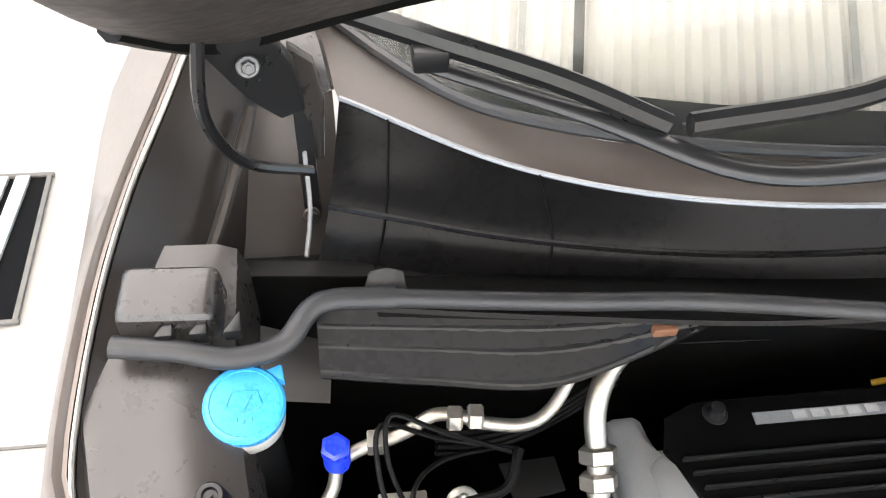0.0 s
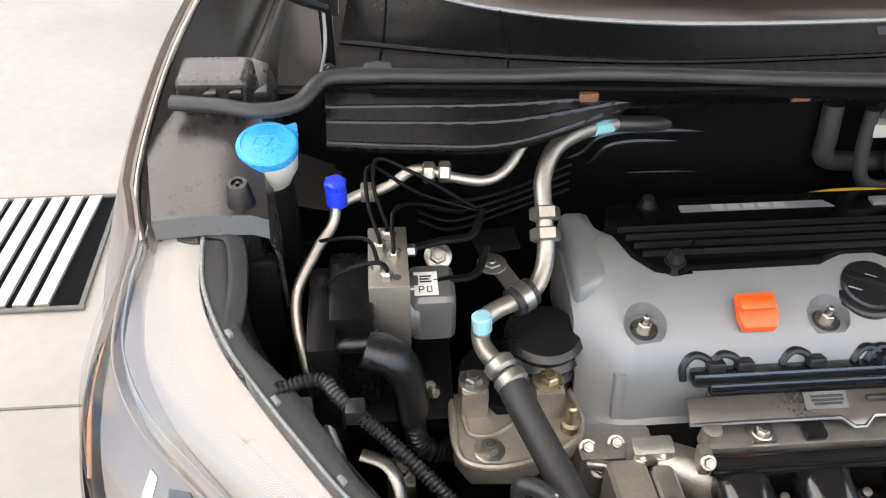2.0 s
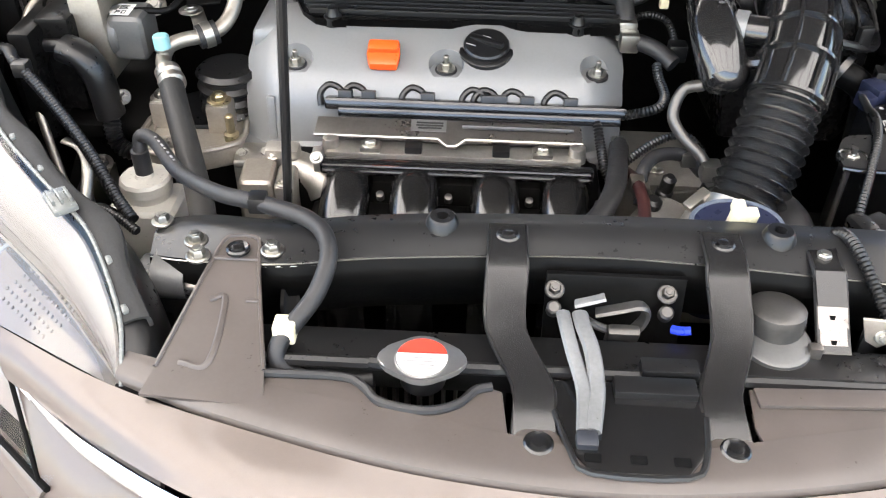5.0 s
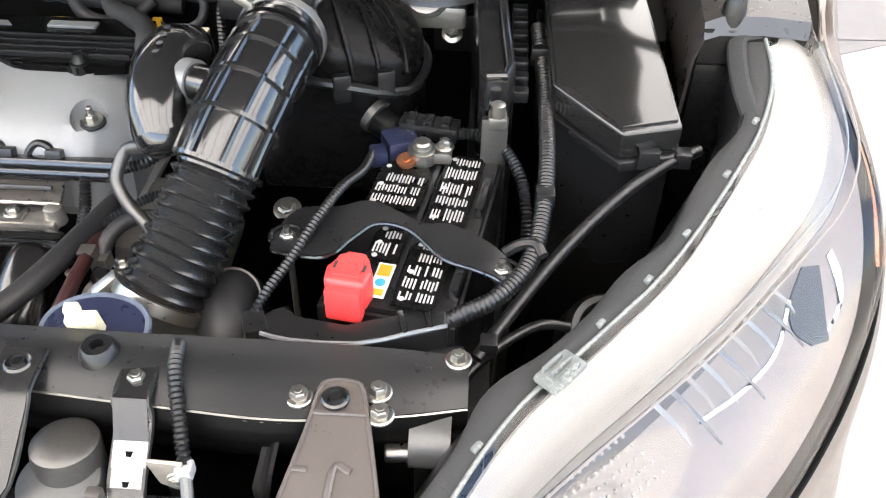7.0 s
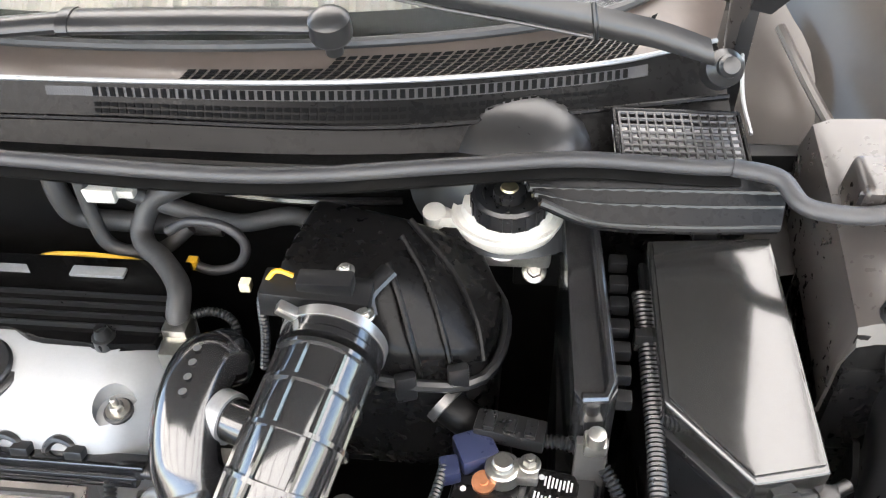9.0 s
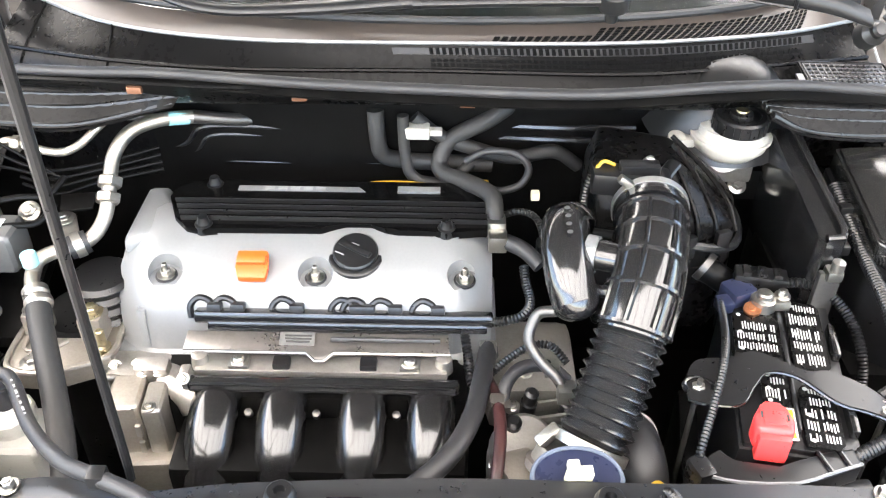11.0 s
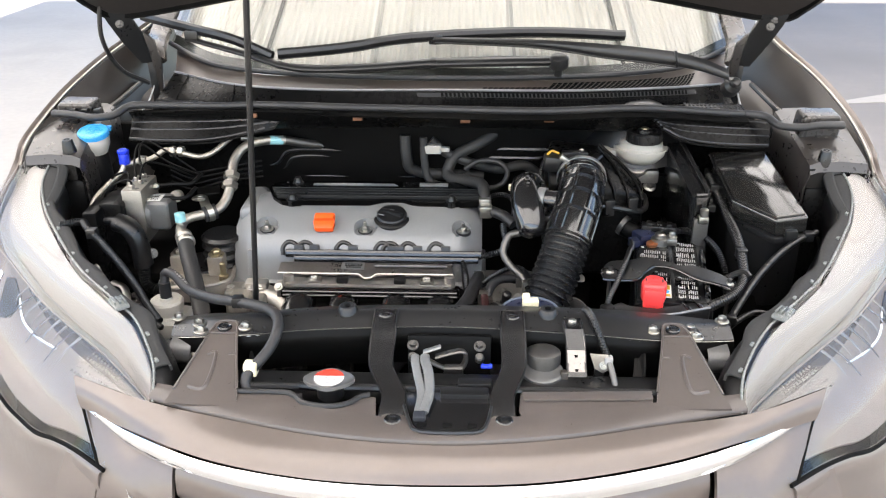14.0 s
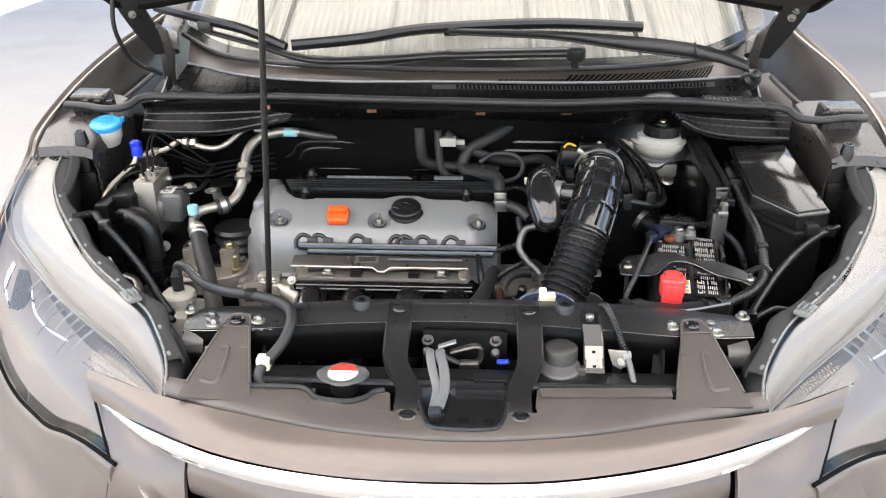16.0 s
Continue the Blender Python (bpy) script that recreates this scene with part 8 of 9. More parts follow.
# ---- air-conditioning pipes ----
def ac_pipes():
    p = thing("liquid_pipe", (-0.7, 0.45, 0.75), "thin aluminium air-conditioning pipe with a royal blue cap", "pipe")
    bm = B()
    tube(bm, [(-0.655, 0.255, 0.70), (-0.70, 0.315, 0.84), (-0.722, 0.36, 0.905), (-0.728, 0.405, 0.945), (-0.708, 0.445, 0.97), (-0.69, 0.47, 0.985), (-0.685, 0.484, 1.003)], 0.0058, 12, 8)
    part("lower_pipe", bm, PIPE, p)
    bm = B()
    tube(bm, [(-0.685, 0.49, 0.995), (-0.66, 0.498, 1.002), (-0.64, 0.502, 1.004), (-0.625, 0.505, 1.01), (-0.605, 0.51, 1.022), (-0.585, 0.508, 1.022), (-0.565, 0.502, 1.018), (-0.53, 0.50, 1.012), (-0.505, 0.51, 1.018), (-0.48, 0.54, 1.035), (-0.46, 0.57, 1.045)], 0.0058, 12, 8)
    part("upper_pipe", bm, PIPE, p)
    bm = B()
    tube(bm, [(-0.46, 0.57, 1.03), (-0.36, 0.60, 1.012), (-0.29, 0.635, 1.0), (-0.26, 0.65, 0.985)], 0.0055, 10, 6)
    part("rear_pipe", bm, PIPE, p)
    for x in (-0.588, -0.571):
        bm = B()
        rev(bm, (x - 0.006, 0.507, 1.021), (1, -0.1, 0), [(0, 0.009), (0.002, 0.0115), (0.011, 0.0115), (0.013, 0.009)], 6)
        part("hex_nut", bm, PIPE, p)
    bm = B()
    box(bm, (-0.652, 0.50, 1.003), (0.016, 0.016, 0.016), bev=0.002)
    part("block", bm, PIPE, p)
    bm = B()
    rev(bm, (-0.685, 0.487, 1.0), (0.02, -0.05, 1), [(0, 0.0112), (0.020, 0.0112), (0.022, 0.0105)], 12)
    rev(bm, (-0.685, 0.486, 1.023), (0.02, -0.05, 1), [(0, 0.0122), (0.006, 0.0122), (0.008, 0.009)], 6)
    part("valve_cap", bm, CAPBLUE, p, "royal blue valve cap")
    bm = B()
    rev(bm, (-0.255, 0.652, 0.985), (0, -1, 0.1), [(-0.01, 0.035), (0.006, 0.035), (0.010, 0.03)], 24, squash=0.7)
    part("wall_flange", bm, ALU, p)

    s = thing("suction_pipe", (-0.5, 0.42, 0.8), "thick aluminium suction pipe joined to a black rubber hose", "pipe")
    bm = B()
    tube(bm, [(-0.37, 0.59, 1.02), (-0.41, 0.57, 1.025), (-0.445, 0.545, 1.02), (-0.463, 0.515, 1.0), (-0.464, 0.48, 0.972), (-0.466, 0.45, 0.945), (-0.478, 0.425, 0.928), (-0.50, 0.41, 0.922), (-0.525, 0.398, 0.92), (-0.54, 0.386, 0.916), (-0.543, 0.37, 0.908), (-0.538, 0.352, 0.905), (-0.528, 0.335, 0.905)], 0.0098, 14, 8)
    part("pipe", bm, PIPE, s)
    bm = B()
    tube(bm, [(-0.40, 0.575, 1.0245), (-0.375, 0.588, 1.02)], 0.0103, 12, 1)
    part("teal_mark", bm, TEAL, s)
    bm = B()
    tube(bm, [(-0.37, 0.59, 1.02), (-0.32, 0.61, 1.005), (-0.27, 0.64, 0.99)], 0.0098, 12, 5)
    part("rear_pipe", bm, DARKSTEEL, s)
    for q in ((-0.4638, 0.49, 0.981), (-0.4645, 0.473, 0.966)):
        bm = B()
        rev(bm, q, (0, -0.76, -0.65), [(0, 0.014), (0.002, 0.017), (0.013, 0.017), (0.015, 0.014)], 6)
        part("hex_nut", bm, PIPE, s)
    bm = B()
    rev(bm, (-0.496, 0.413, 0.922), (0.8, 0.5, 0.12), [(-0.012, 0.0105), (-0.012, 0.016), (0.014, 0.016), (0.014, 0.0105)], 24)
    part("clamp_rubber", bm, RUBBER, s)
    bm = B()
    rev(bm, (-0.496, 0.413, 0.922), (0.8, 0.5, 0.12), [(-0.005, 0.016), (-0.005, 0.0175), (0.007, 0.0175), (0.007, 0.016)], 24)
    part("clamp_band", bm, STEEL, s)
    bm = B()
    prism(bm, [(-0.53, 0.455, 0.935), (-0.512, 0.462, 0.935), (-0.495, 0.425, 0.93), (-0.512, 0.415, 0.93)], (0, 0, 0.004), bev=0.001)
    br = part("bracket", bm, STEEL, s)
    hexbolt(br, "bolt", (-0.524, 0.448, 0.94), 0.0095, 0.005)
    bm = B()
    rev(bm, (-0.542, 0.37, 0.905), (-0.05, 0.1, 1), [(0, 0.009), (0.012, 0.008), (0.014, 0.010), (0.024, 0.010), (0.026, 0.008)], 16)
    part("service_port", bm, PIPE, s)
    bm = B()
    rev(bm, (-0.542, 0.371, 0.921), (-0.05, 0.1, 1), [(0, 0.0105), (0.016, 0.0105), (0.018, 0.009)], 16)
    part("port_cap", bm, TEAL, s, "pale teal service port cap")
    bm = B()
    for k, r in ((0, 0.0165), (1, 0.0175)):
        rev(bm, Vector((-0.531, 0.342, 0.906)) + Vector((0.4, -0.7, -0.2)).normalized() * (k * 0.018), (0.4, -0.7, -0.2), [(0, 0.012), (0.004, r), (0.013, r), (0.017, 0.013)], 20)
    part("crimp", bm, PIPE, s)
    bm = B()
    tube(bm, [(-0.522, 0.325, 0.903), (-0.505, 0.285, 0.885), (-0.475, 0.22, 0.855), (-0.445, 0.15, 0.825), (-0.43, 0.09, 0.78), (-0.43, 0.05, 0.70)], 0.0155, 16, 6)
    part("rubber_hose", bm, HOSE, s, "thick black rubber hose")


ac_pipes()


def abs_unit():
    a = thing("brake_pressure_unit", (-0.65, 0.42, 0.8), "aluminium brake pressure unit with a motor and six brake lines", "brake unit")
    bm = B()
    box(bm, (-0.634, 0.418, 0.928), (0.04, 0.092, 0.112), bev=0.002)
    part("valve_block", bm, PIPE, a, "machined aluminium valve block")
    bm = B()
    box(bm, (-0.591, 0.408, 0.926), (0.048, 0.058, 0.062), bev=0.012, seg=3)
    rev(bm, (-0.615, 0.408, 0.926), (1, 0, 0), [(0, 0.033), (0.010, 0.033), (0.012, 0.031)], 28)
    motor = part("motor", bm, MOTOR, a, "dull grey pump motor")
    bm = B()
    o, u, v = Vector((-0.609, 0.386, 0.9575)), Vector((1, 0, 0)), Vector((0, 1, 0))
    prism(bm, [o, o + u * 0.024, o + u * 0.024 + v * 0.034, o + v * 0.034], (0, 0, 0.0006), bev=0)
    lb = part("sticker", bm, WHITE, motor, "white sticker reading P0")
    bm = B()
    for q in ([(0.005, 0.004), (0.005, 0.012), (0.009, 0.012), (0.010, 0.010), (0.009, 0.008), (0.005, 0.008)], [(0.013, 0.004), (0.013, 0.012), (0.0175, 0.012), (0.0175, 0.004), (0.013, 0.004)]):
        tube(bm, [o + u * x + v * y + Vector((0, 0, 0.0008)) for x, y in q], 0.0006, 5, 1)
    part("letters", bm, DARKPRINT, lb)
    bm = B()
    bars(bm, o + Vector((0.006, 0.018, 0.0007)), u, v, [(0, 0, 0.012), (0, 0.004, 0.010), (0, 0.008, 0.012)], 0.002, up=(0, 0, 1))
    part("print", bm, DARKPRINT, lb)
    for x, y in ((-0.628, 0.452), (-0.640, 0.44), (-0.624, 0.425), (-0.640, 0.40), (-0.626, 0.385)):
        bm = B()
        rev(bm, (x, y, 0.983), (0, 0, 1), [(0, 0.0042), (0.0018, 0.0042), (0.002, 0.002)], 12)
        part("plug_screw", bm, DARKSTEEL, a)
    bm = B()
    box(bm, (-0.672, 0.40, 0.90), (0.045, 0.10, 0.13), bev=0.006)
    box(bm, (-0.70, 0.375, 0.885), (0.03, 0.12, 0.15), bev=0.008)
    cu = part("electronic_unit", bm, SATIN, a, "black plastic electronics housing")
    for y, z in ((0.35, 0.93), (0.40, 0.945), (0.44, 0.95)):
        bm = B()
        cyl(bm, (-0.69, y, z), (-0.652, y, z), 0.009, 12, 0.002)
        part("post", bm, BLACK, cu)
    bm = B()
    tube(bm, [(-0.66, 0.345, 0.93), (-0.635, 0.34, 0.92), (-0.62, 0.338, 0.89), (-0.615, 0.335, 0.84)], 0.022, 14, 5, squash=0.8)
    part("loom_boot", bm, BLACK, a)
    bm = B()
    tube(bm, [(-0.615, 0.335, 0.85), (-0.61, 0.32, 0.81), (-0.585, 0.315, 0.795), (-0.56, 0.33, 0.80)], 0.011, 10, 6, rib=0.0014, pitch=0.005)
    part("loom_conduit", bm, BLACK, a)
    starts = ((-0.634, 0.448), (-0.642, 0.43), (-0.628, 0.415), (-0.645, 0.40), (-0.636, 0.385))
    ends = ([(-0.645, 0.47, 1.03), (-0.64, 0.50, 1.045), (-0.60, 0.49, 1.03), (-0.54, 0.49, 0.985)], [(-0.652, 0.46, 1.02), (-0.648, 0.495, 1.04), (-0.60, 0.50, 1.0), (-0.53, 0.50, 0.97)], [(-0.626, 0.45, 1.015), (-0.60, 0.48, 1.0), (-0.55, 0.505, 0.965)], [(-0.655, 0.42, 1.005), (-0.69, 0.44, 0.99), (-0.72, 0.47, 0.96)], [(-0.648, 0.39, 1.0), (-0.68, 0.395, 0.985), (-0.70, 0.40, 0.96), (-0.705, 0.42, 0.93)])
    for (x, y), path in zip(starts, ends):
        bm = B()
        tube(bm, [(x, y, 0.985), (x, y, 0.998), *path], 0.0022, 8, 6)
        ln = part("brake_line", bm, BAY, a)
        bm = B()
        rev(bm, (x, y, 0.983), (0, 0, 1), [(0, 0.0065), (0.008, 0.0065), (0.010, 0.004)], 6)
        part("union_nut", bm, STEEL, ln)
    for y, z in ((0.447, 0.965), (0.40, 0.952)):
        bm = B()
        tube(bm, [(-0.615, y, z), (-0.58, y + 0.01, z + 0.002), (-0.545, y + 0.02, z), (-0.53, y + 0.05, z + 0.01)], 0.0045, 8, 5)
        ln = part("brake_line", bm, BAY, a)
        bm = B()
        rev(bm, (-0.616, y, z), (1, 0, 0), [(0, 0.007), (0.010, 0.007), (0.012, 0.004)], 6)
        part("union_nut", bm, STEEL, ln)
    for k in range(4):
        bm = B()
        tube(bm, [(-0.60, 0.51, 0.99 - k * 0.012), (-0.56, 0.52, 0.97 - k * 0.013), (-0.50, 0.53, 0.975 - k * 0.01), (-0.42, 0.57, 0.98 - k * 0.012)], 0.0024, 8, 6)
        part("brake_line", bm, BAY, a)
    hexbolt(a, "mounting_bolt", (-0.58, 0.47, 0.935), 0.009, 0.006, (0, -0.6, 0.8))
    bm = B()
    prism(bm, [(-0.70, 0.34, 0.82), (-0.57, 0.34, 0.82), (-0.57, 0.48, 0.86), (-0.70, 0.48, 0.86)], (0, 0, -0.02), bev=0.003)
    box(bm, (-0.64, 0.42, 0.66), (0.1, 0.1, 0.33), bev=0.01)
    part("mounting_plate", bm, BAY, a)
    hexbolt(a, "bolt", (-0.598, 0.345, 0.862), 0.006, 0.012, (0.6, -0.7, 0.3))
    bm = B()
    prism(bm, [(-0.545, 0.50, 0.94), (-0.495, 0.50, 0.945), (-0.49, 0.47, 0.94), (-0.535, 0.465, 0.935)], (0, 0, 0.004), bev=0.001)
    part("line_bracket", bm, BAY, a)


abs_unit()


def coolant_bottle():
    c = thing("overflow_bottle", (-0.525, 0.19, 0.7), "milky white coolant overflow bottle with a hose on its cap", "bottle")
    bm = B()
    box(bm, (-0.525, 0.19, 0.76), (0.085, 0.075, 0.11), bev=0.014, seg=3)
    rev(bm, (-0.525, 0.196, 0.81), (0, 0, 1), [(0, 0.03), (0.012, 0.026), (0.02, 0.026)], 24)
    part("bottle", bm, MILK, c)
    bm = B()
    rev(bm, (-0.525, 0.196, 0.825), (0, 0, 1), [(0, 0.031), (0.012, 0.031), (0.016, 0.028), (0.016, 0.012), (0.02, 0.010)], 12)
    part("cap", bm, MILK, c)
    bm = B()
    rev(bm, (-0.525, 0.198, 0.84), (0, 0, 1), [(0, 0.0105), (0.035, 0.0105)], 14)
    part("cap_spigot", bm, RUBBER, c)
    bm = B()
    box(bm, (-0.525, 0.19, 0.61), (0.08, 0.07, 0.2), bev=0.01)
    part("stand", bm, BAY, c)


coolant_bottle()

# ---- wiring and small hoses ----
hose("lamp_wiring", [(-0.74, 0.28, 0.95), (-0.70, 0.285, 0.955), (-0.68, 0.262, 0.952), (-0.645, 0.235, 0.935), (-0.60, 0.195, 0.912), (-0.56, 0.155, 0.89), (-0.525, 0.115, 0.868), (-0.50, 0.09, 0.855)], 0.0065, BLACK, "black ribbed wiring conduit behind the headlamp", "wiring", rib=0.0009, ends=(((-0.668, 0.253, 0.947), 0.009, BLACK),))
hose("lamp_wiring_branch", [(-0.575, 0.115, 0.83), (-0.55, 0.115, 0.85), (-0.525, 0.10, 0.855), (-0.49, 0.075, 0.85)], 0.005, BLACK, "short black ribbed wiring branch", "wiring", rib=0.0008)
hose("positive_wire", [(0.345, 0.345, 0.905), (0.338, 0.30, 0.91), (0.325, 0.25, 0.926), (0.31, 0.20, 0.928), (0.29, 0.15, 0.915), (0.268, 0.10, 0.90), (0.258, 0.065, 0.86)], 0.0045, BLACK, "black ribbed battery sensor wire", "wiring", rib=0.0007)
hose("battery_cable", [(0.425, 0.368, 0.914), (0.455, 0.366, 0.916), (0.485, 0.35, 0.91), (0.505, 0.315, 0.895), (0.512, 0.28, 0.87), (0.515, 0.25, 0.82)], 0.0062, BLACK, "black sheathed battery cable", "wiring", rib=0.0009)
hose("main_loom", [(0.52, 0.50, 0.98), (0.528, 0.391, 0.95), (0.528, 0.29, 0.937), (0.522, 0.22, 0.92), (0.510, 0.17, 0.908), (0.482, 0.130, 0.90), (0.45, 0.113, 0.892), (0.43, 0.104, 0.885)], 0.0085, BLACK, "thick black ribbed wiring loom round the battery", "wiring", rib=0.0006, ends=(((0.525, 0.245, 0.927), 0.0095, BLACK),))
hose("headlamp_loom", [(0.465, 0.085, 0.865), (0.50, 0.135, 0.885), (0.545, 0.20, 0.90), (0.60, 0.265, 0.915), (0.65, 0.31, 0.925), (0.69, 0.335, 0.93)], 0.0065, BLACK, "black taped headlamp wiring", "wiring", ends=(((0.67, 0.322, 0.928), 0.009, BLACK), ((0.475, 0.095, 0.873), 0.008, BLACK)))
hose("headlamp_plug_wire", [(0.44, 0.06, 0.84), (0.48, 0.10, 0.86), (0.52, 0.125, 0.87), (0.55, 0.13, 0.865)], 0.005, BLACK, "short black headlamp plug wire", "wiring")
hose("radiator_hose", [(0.055, 0.335, 0.81), (0.052, 0.32, 0.832), (0.045, 0.27, 0.842), (0.03, 0.19, 0.85), (0.0, 0.13, 0.845), (-0.06, 0.085, 0.82), (-0.10, 0.06, 0.78)], 0.0125, RUBBER, "black rubber coolant hose", "hose", ends=(((0.052, 0.318, 0.832), 0.011, STEEL),))
hose("vent_pipe", [(0.125, 0.26, 0.955), (0.105, 0.265, 0.945), (0.095, 0.25, 0.92), (0.108, 0.235, 0.90), (0.128, 0.222, 0.885), (0.14, 0.21, 0.87)], 0.0068, DARKSTEEL, "bent dull metal vent pipe", "pipe", ends=(((0.14, 0.21, 0.872), 0.011, STEEL),))
fat_hose = hose("lower_intake_hose", [(0.216, 0.215, 0.74), (0.216, 0.205, 0.80), (0.218, 0.175, 0.835), (0.222, 0.135, 0.835), (0.226, 0.11, 0.80), (0.228, 0.10, 0.74)], 0.028, RUBBER, "fat black rubber hose behind the front beam", "hose", n=18)
bm = B()
rev(bm, (0.2175, 0.182, 0.829), (0.02, -0.66, 0.75), [(0, 0.0285), (0, 0.0302), (0.010, 0.0302), (0.010, 0.0285)], 24)
part("hose_clamp", bm, DARKSTEEL, fat_hose, "dark steel band clamp")
hose("return_hose", [(0.05, 0.27, 0.83), (0.06, 0.22, 0.846), (0.062, 0.16, 0.85), (0.055, 0.10, 0.83), (0.05, 0.06, 0.78)], 0.0075, OXIDE, "thin dark red-brown rubber hose", "hose", ends=(((0.06, 0.215, 0.847), 0.0085, STEEL),))
hose("bypass_hose", [(0.15, 0.27, 0.83), (0.125, 0.275, 0.85), (0.09, 0.265, 0.855), (0.07, 0.24, 0.845), (0.068, 0.21, 0.82)], 0.0085, RUBBER, "short black bypass hose with spring clips", "hose", ends=(((0.13, 0.274, 0.848), 0.0095, STEEL), ((0.068, 0.222, 0.832), 0.0095, STEEL)))
hose("throttle_wire", [(0.03, 0.25, 0.83), (0.075, 0.285, 0.85), (0.105, 0.30, 0.86), (0.13, 0.295, 0.865), (0.15, 0.28, 0.85)], 0.005, BLACK, "black ribbed throttle wiring", "wiring", rib=0.0008)
hose("breather_hose", [(0.057, 0.435, 0.925), (0.075, 0.432, 0.925), (0.10, 0.42, 0.92), (0.12, 0.40, 0.91)], 0.011, RUBBER, "short black breather hose with a spring clip", "hose", ends=(((0.064, 0.434, 0.925), 0.0125, STEEL),))
hose("heater_hose", [(0.062, 0.457, 0.925), (0.06, 0.468, 0.945), (0.055, 0.495, 0.958), (0.02, 0.54, 0.95), (-0.008, 0.565, 0.945), (-0.018, 0.585, 0.955), (0.0, 0.60, 0.985), (0.05, 0.61, 1.01), (0.09, 0.63, 1.03)], 0.0125, HOSE, "grey-black woven heater hose bending to the bulkhead", "hose", ends=(((0.0615, 0.458, 0.932), 0.0135, STEEL),))
hose("heater_return_hose", [(-0.11, 0.60, 1.03), (-0.108, 0.595, 0.99), (-0.10, 0.60, 0.955), (-0.06, 0.61, 0.94), (0.0, 0.615, 0.935), (0.06, 0.62, 0.93)], 0.0125, HOSE, "grey-black woven return hose", "hose")
hose("vacuum_hose", [(-0.07, 0.585, 1.03), (-0.068, 0.58, 0.98), (-0.06, 0.575, 0.94), (-0.035, 0.575, 0.925), (0.0, 0.585, 0.925), (0.03, 0.60, 0.945)], 0.0085, HOSE, "thin grey-black vacuum hose", "hose")
hose("servo_hose", [(-0.055, 0.60, 1.02), (-0.02, 0.60, 0.99), (0.03, 0.60, 0.97), (0.09, 0.60, 0.955), (0.15, 0.61, 0.96), (0.19, 0.62, 0.93)], 0.0105, HOSE, "black servo hose along the bulkhead", "hose")
hose("wire_loop", [(0.02, 0.57, 0.965), (0.05, 0.565, 0.985), (0.09, 0.56, 0.985), (0.11, 0.555, 0.965), (0.10, 0.55, 0.94), (0.07, 0.548, 0.93), (0.045, 0.55, 0.938)], 0.0055, RUBBER, "looped grey sheathed wire with a yellow tie", "wiring", ends=(((0.048, 0.55, 0.938), 0.006, YELLOW),))
hose("yellow_conduit", [(-0.15, 0.565, 0.915), (-0.12, 0.56, 0.93), (-0.07, 0.558, 0.934), (-0.02, 0.556, 0.93), (0.005, 0.556, 0.918)], 0.0032, YELLOW, "yellow wiring sleeve behind the engine", "wiring")
hose("sensor_wire", [(0.062, 0.47, 0.935), (0.09, 0.475, 0.945), (0.115, 0.47, 0.94), (0.125, 0.45, 0.925), (0.128, 0.42, 0.91)], 0.0045, BLACK, "black ribbed sensor wire", "wiring", rib=0.0007, ends=(((0.128, 0.43, 0.915), 0.012, BLACK), ((0.118, 0.515, 0.945), 0.006, CREAM)))
hose("injector_loom", [(0.055, 0.33, 0.872), (0.075, 0.325, 0.88), (0.095, 0.33, 0.885), (0.105, 0.35, 0.89), (0.10, 0.38, 0.90), (0.098, 0.40, 0.91)], 0.0058, BLACK, "black ribbed injector wiring", "wiring", rib=0.0009)
hose("sensor_loom", [(0.02, 0.325, 0.865), (0.025, 0.30, 0.845), (0.03, 0.265, 0.83), (0.045, 0.235, 0.815)], 0.006, BLACK, "short black ribbed loom", "wiring", rib=0.0009)
hose("flow_sensor_wire", [(0.182, 0.428, 1.045), (0.172, 0.425, 1.02), (0.17, 0.42, 0.98), (0.165, 0.41, 0.94)], 0.0042, BLACK, "black ribbed air-flow sensor wire", "wiring", rib=0.0007)


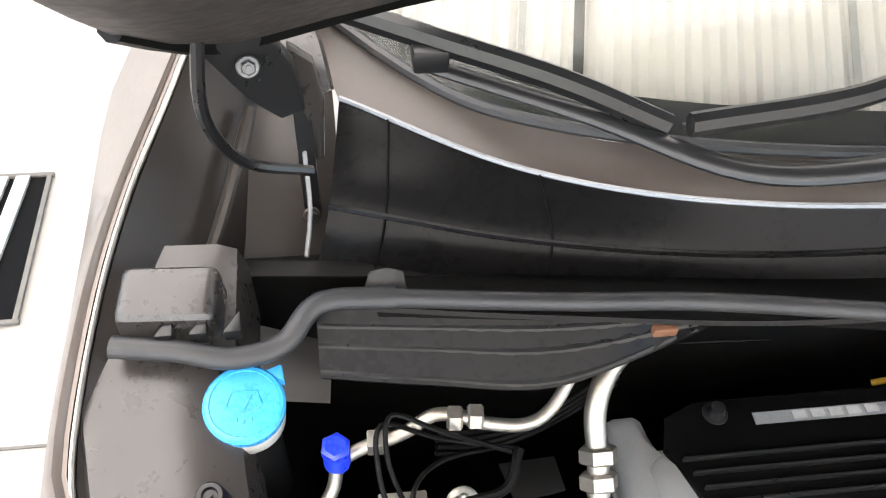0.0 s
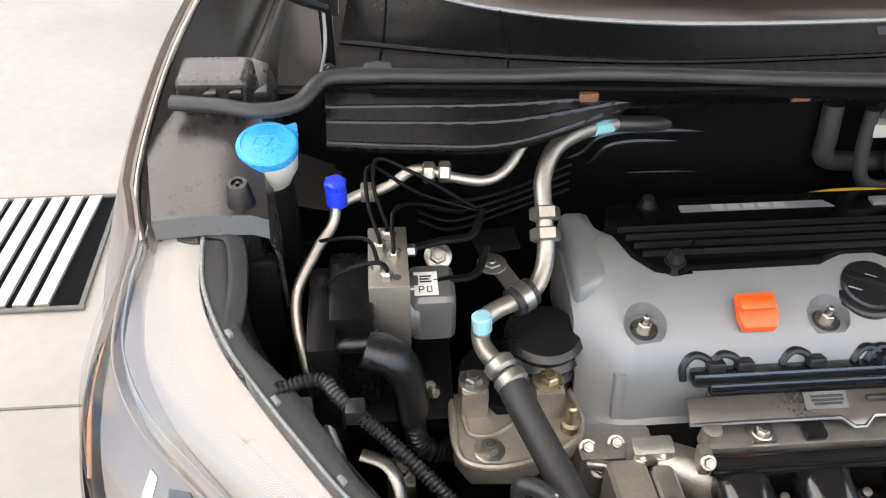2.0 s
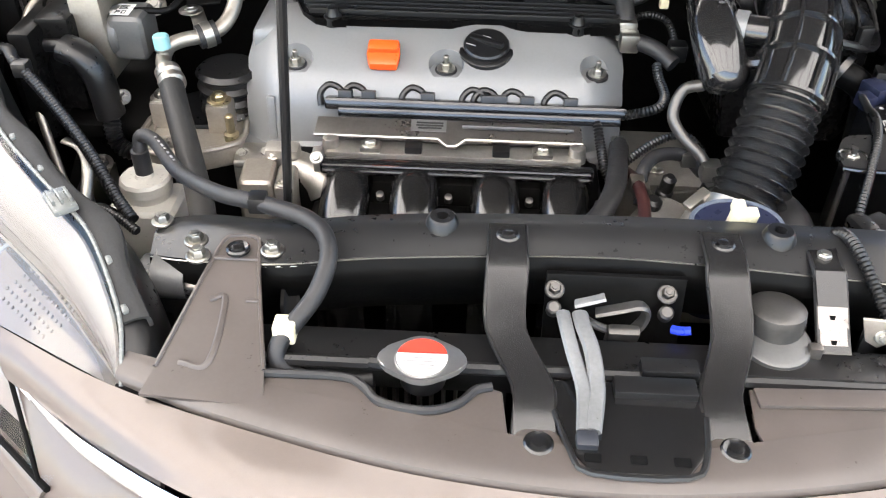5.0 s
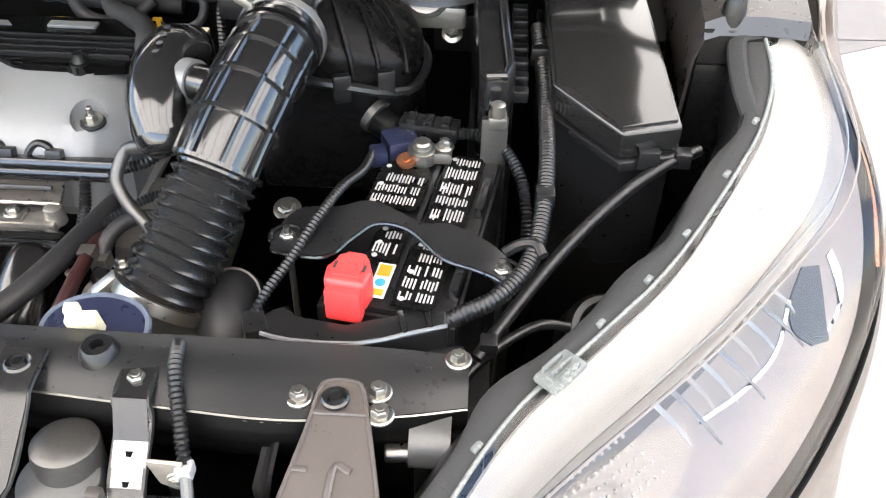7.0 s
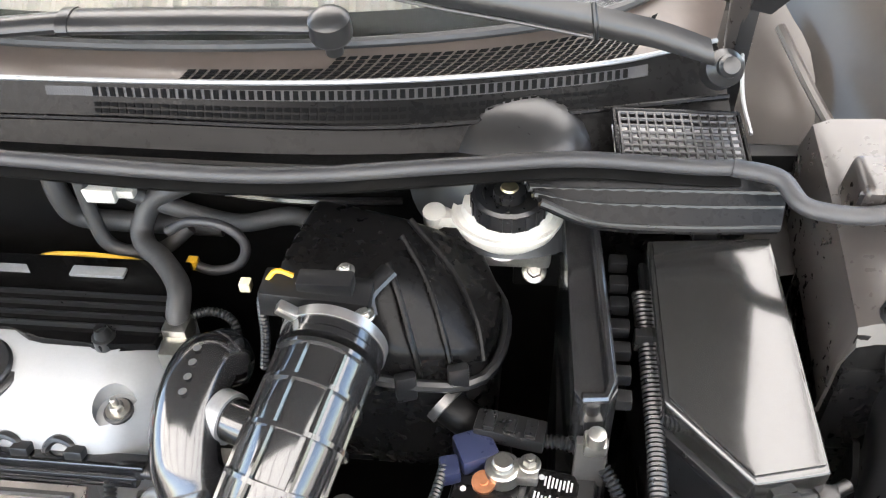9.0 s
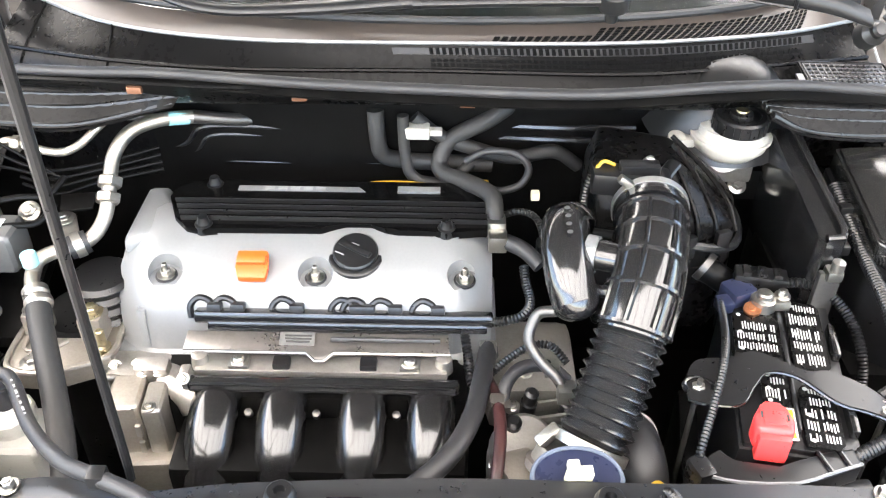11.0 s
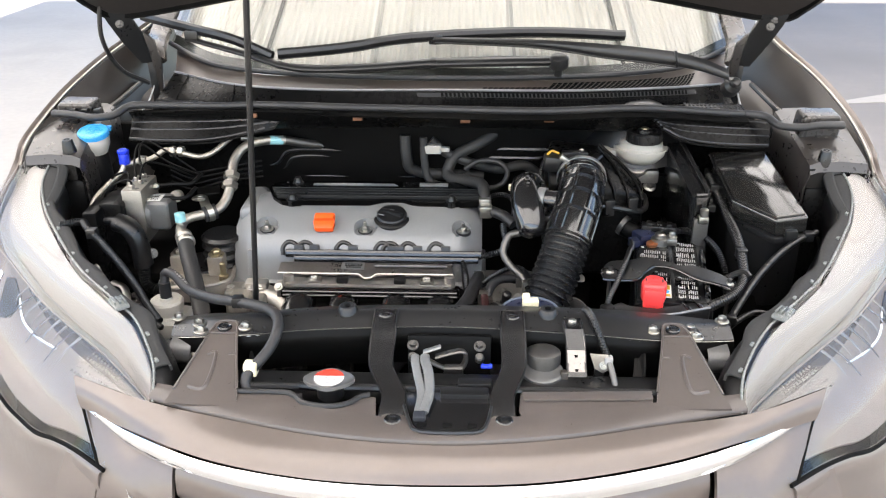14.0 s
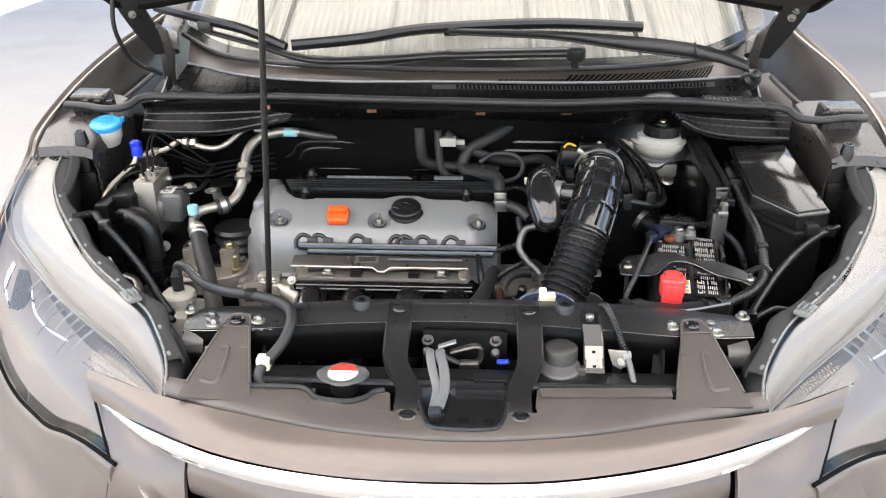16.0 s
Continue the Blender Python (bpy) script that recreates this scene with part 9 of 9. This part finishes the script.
def white_connector():
    bm = B()
    box(bm, (-0.05, 0.585, 1.005), (0.036, 0.02, 0.018), bev=0.002)
    box(bm, (-0.024, 0.588, 1.003), (0.02, 0.012, 0.01), bev=0.002)
    solid("white_connector", bm, MILK, "white plastic connector on the bulkhead", "connector")
    t = thing("blue_black_cap", (0.135, 0.07, 0.86), "dark blue-edged plastic housing with a cream tab", "housing")
    bm = B()
    rev(bm, (0.135, 0.075, 0.85), (0, -0.2, 1), [(-0.08, 0.03), (0, 0.035), (0.03, 0.046), (0.05, 0.048), (0.054, 0.044), (0.056, 0.02)], 30, squash=0.7)
    part("housing", bm, NAVY, t)
    bm = B()
    tube(bm, [(0.135 + 0.046 * math.cos(radians(k)), 0.0645 + 0.033 * math.sin(radians(k)), 0.9015 + 0.0066 * math.sin(radians(k))) for k in range(0, 361, 20)], 0.003, 6, 2)
    part("rim", bm, PADGREY, t, "blue-grey rim")
    bm = B()
    box(bm, (0.134, 0.055, 0.915), (0.026, 0.012, 0.03), (15, 0, 6), bev=0.002)
    box(bm, (0.127, 0.055, 0.932), (0.012, 0.010, 0.012), (15, 0, 6), bev=0.002)
    part("cream_tab", bm, CREAM, t)
    bm = B()
    rev(bm, (0.225, 0.085, 0.85), (0.3, -0.3, 1), [(-0.06, 0.008), (0, 0.008), (0.004, 0.011), (0.012, 0.011), (0.014, 0.006)], 16)
    solid("yellow_stopper", bm, YELLOW, "yellow plastic stopper beside the bellows", "stopper")
    for sg in (1, -1):
        c = Vector((0.60 if sg > 0 else -0.65, 0.23 if sg > 0 else 0.21, 0.73))
        t = thing("lamp_rear_cover", c, "round black rear cover of the headlamp", "cover")
        ax = Vector((0.3 * sg, -0.4, 1))
        bm = B()
        rev(bm, c, ax, [(0, 0.052), (0.035, 0.052), (0.042, 0.047), (0.043, 0.04), (0.038, 0.034), (0.038, 0.02), (0.046, 0.018), (0.048, 0.006)], 32)
        part("cap", bm, BLACK, t)
        bm = B()
        box(bm, c + ax.normalized() * 0.046, (0.05, 0.010, 0.010), (0, 0, 30 * sg), bev=0.003)
        part("grip", bm, BLACK, t)
        bm = B()
        box(bm, (c.x + 0.01 * sg, c.y + 0.02, 0.64), (0.07, 0.07, 0.2), bev=0.01)
        part("stand", bm, BAY, t)
    t = thing("side_bracket", (-0.62, 0.30, 0.75), "bare steel bracket bolted to the inner wall", "bracket")
    bm = B()
    tube(bm, [(-0.67, 0.30, 0.82), (-0.645, 0.29, 0.815), (-0.632, 0.27, 0.80), (-0.63, 0.24, 0.77)], 0.008, 8, 5, squash=0.4)
    box(bm, (-0.63, 0.3, 0.66), (0.03, 0.03, 0.24), bev=0.004)
    part("strip", bm, STEEL, t)
    hexbolt(t, "bolt", (-0.631, 0.306, 0.782), 0.009, 0.010, (0.2, -0.3, 1), DARKSTEEL)


white_connector()
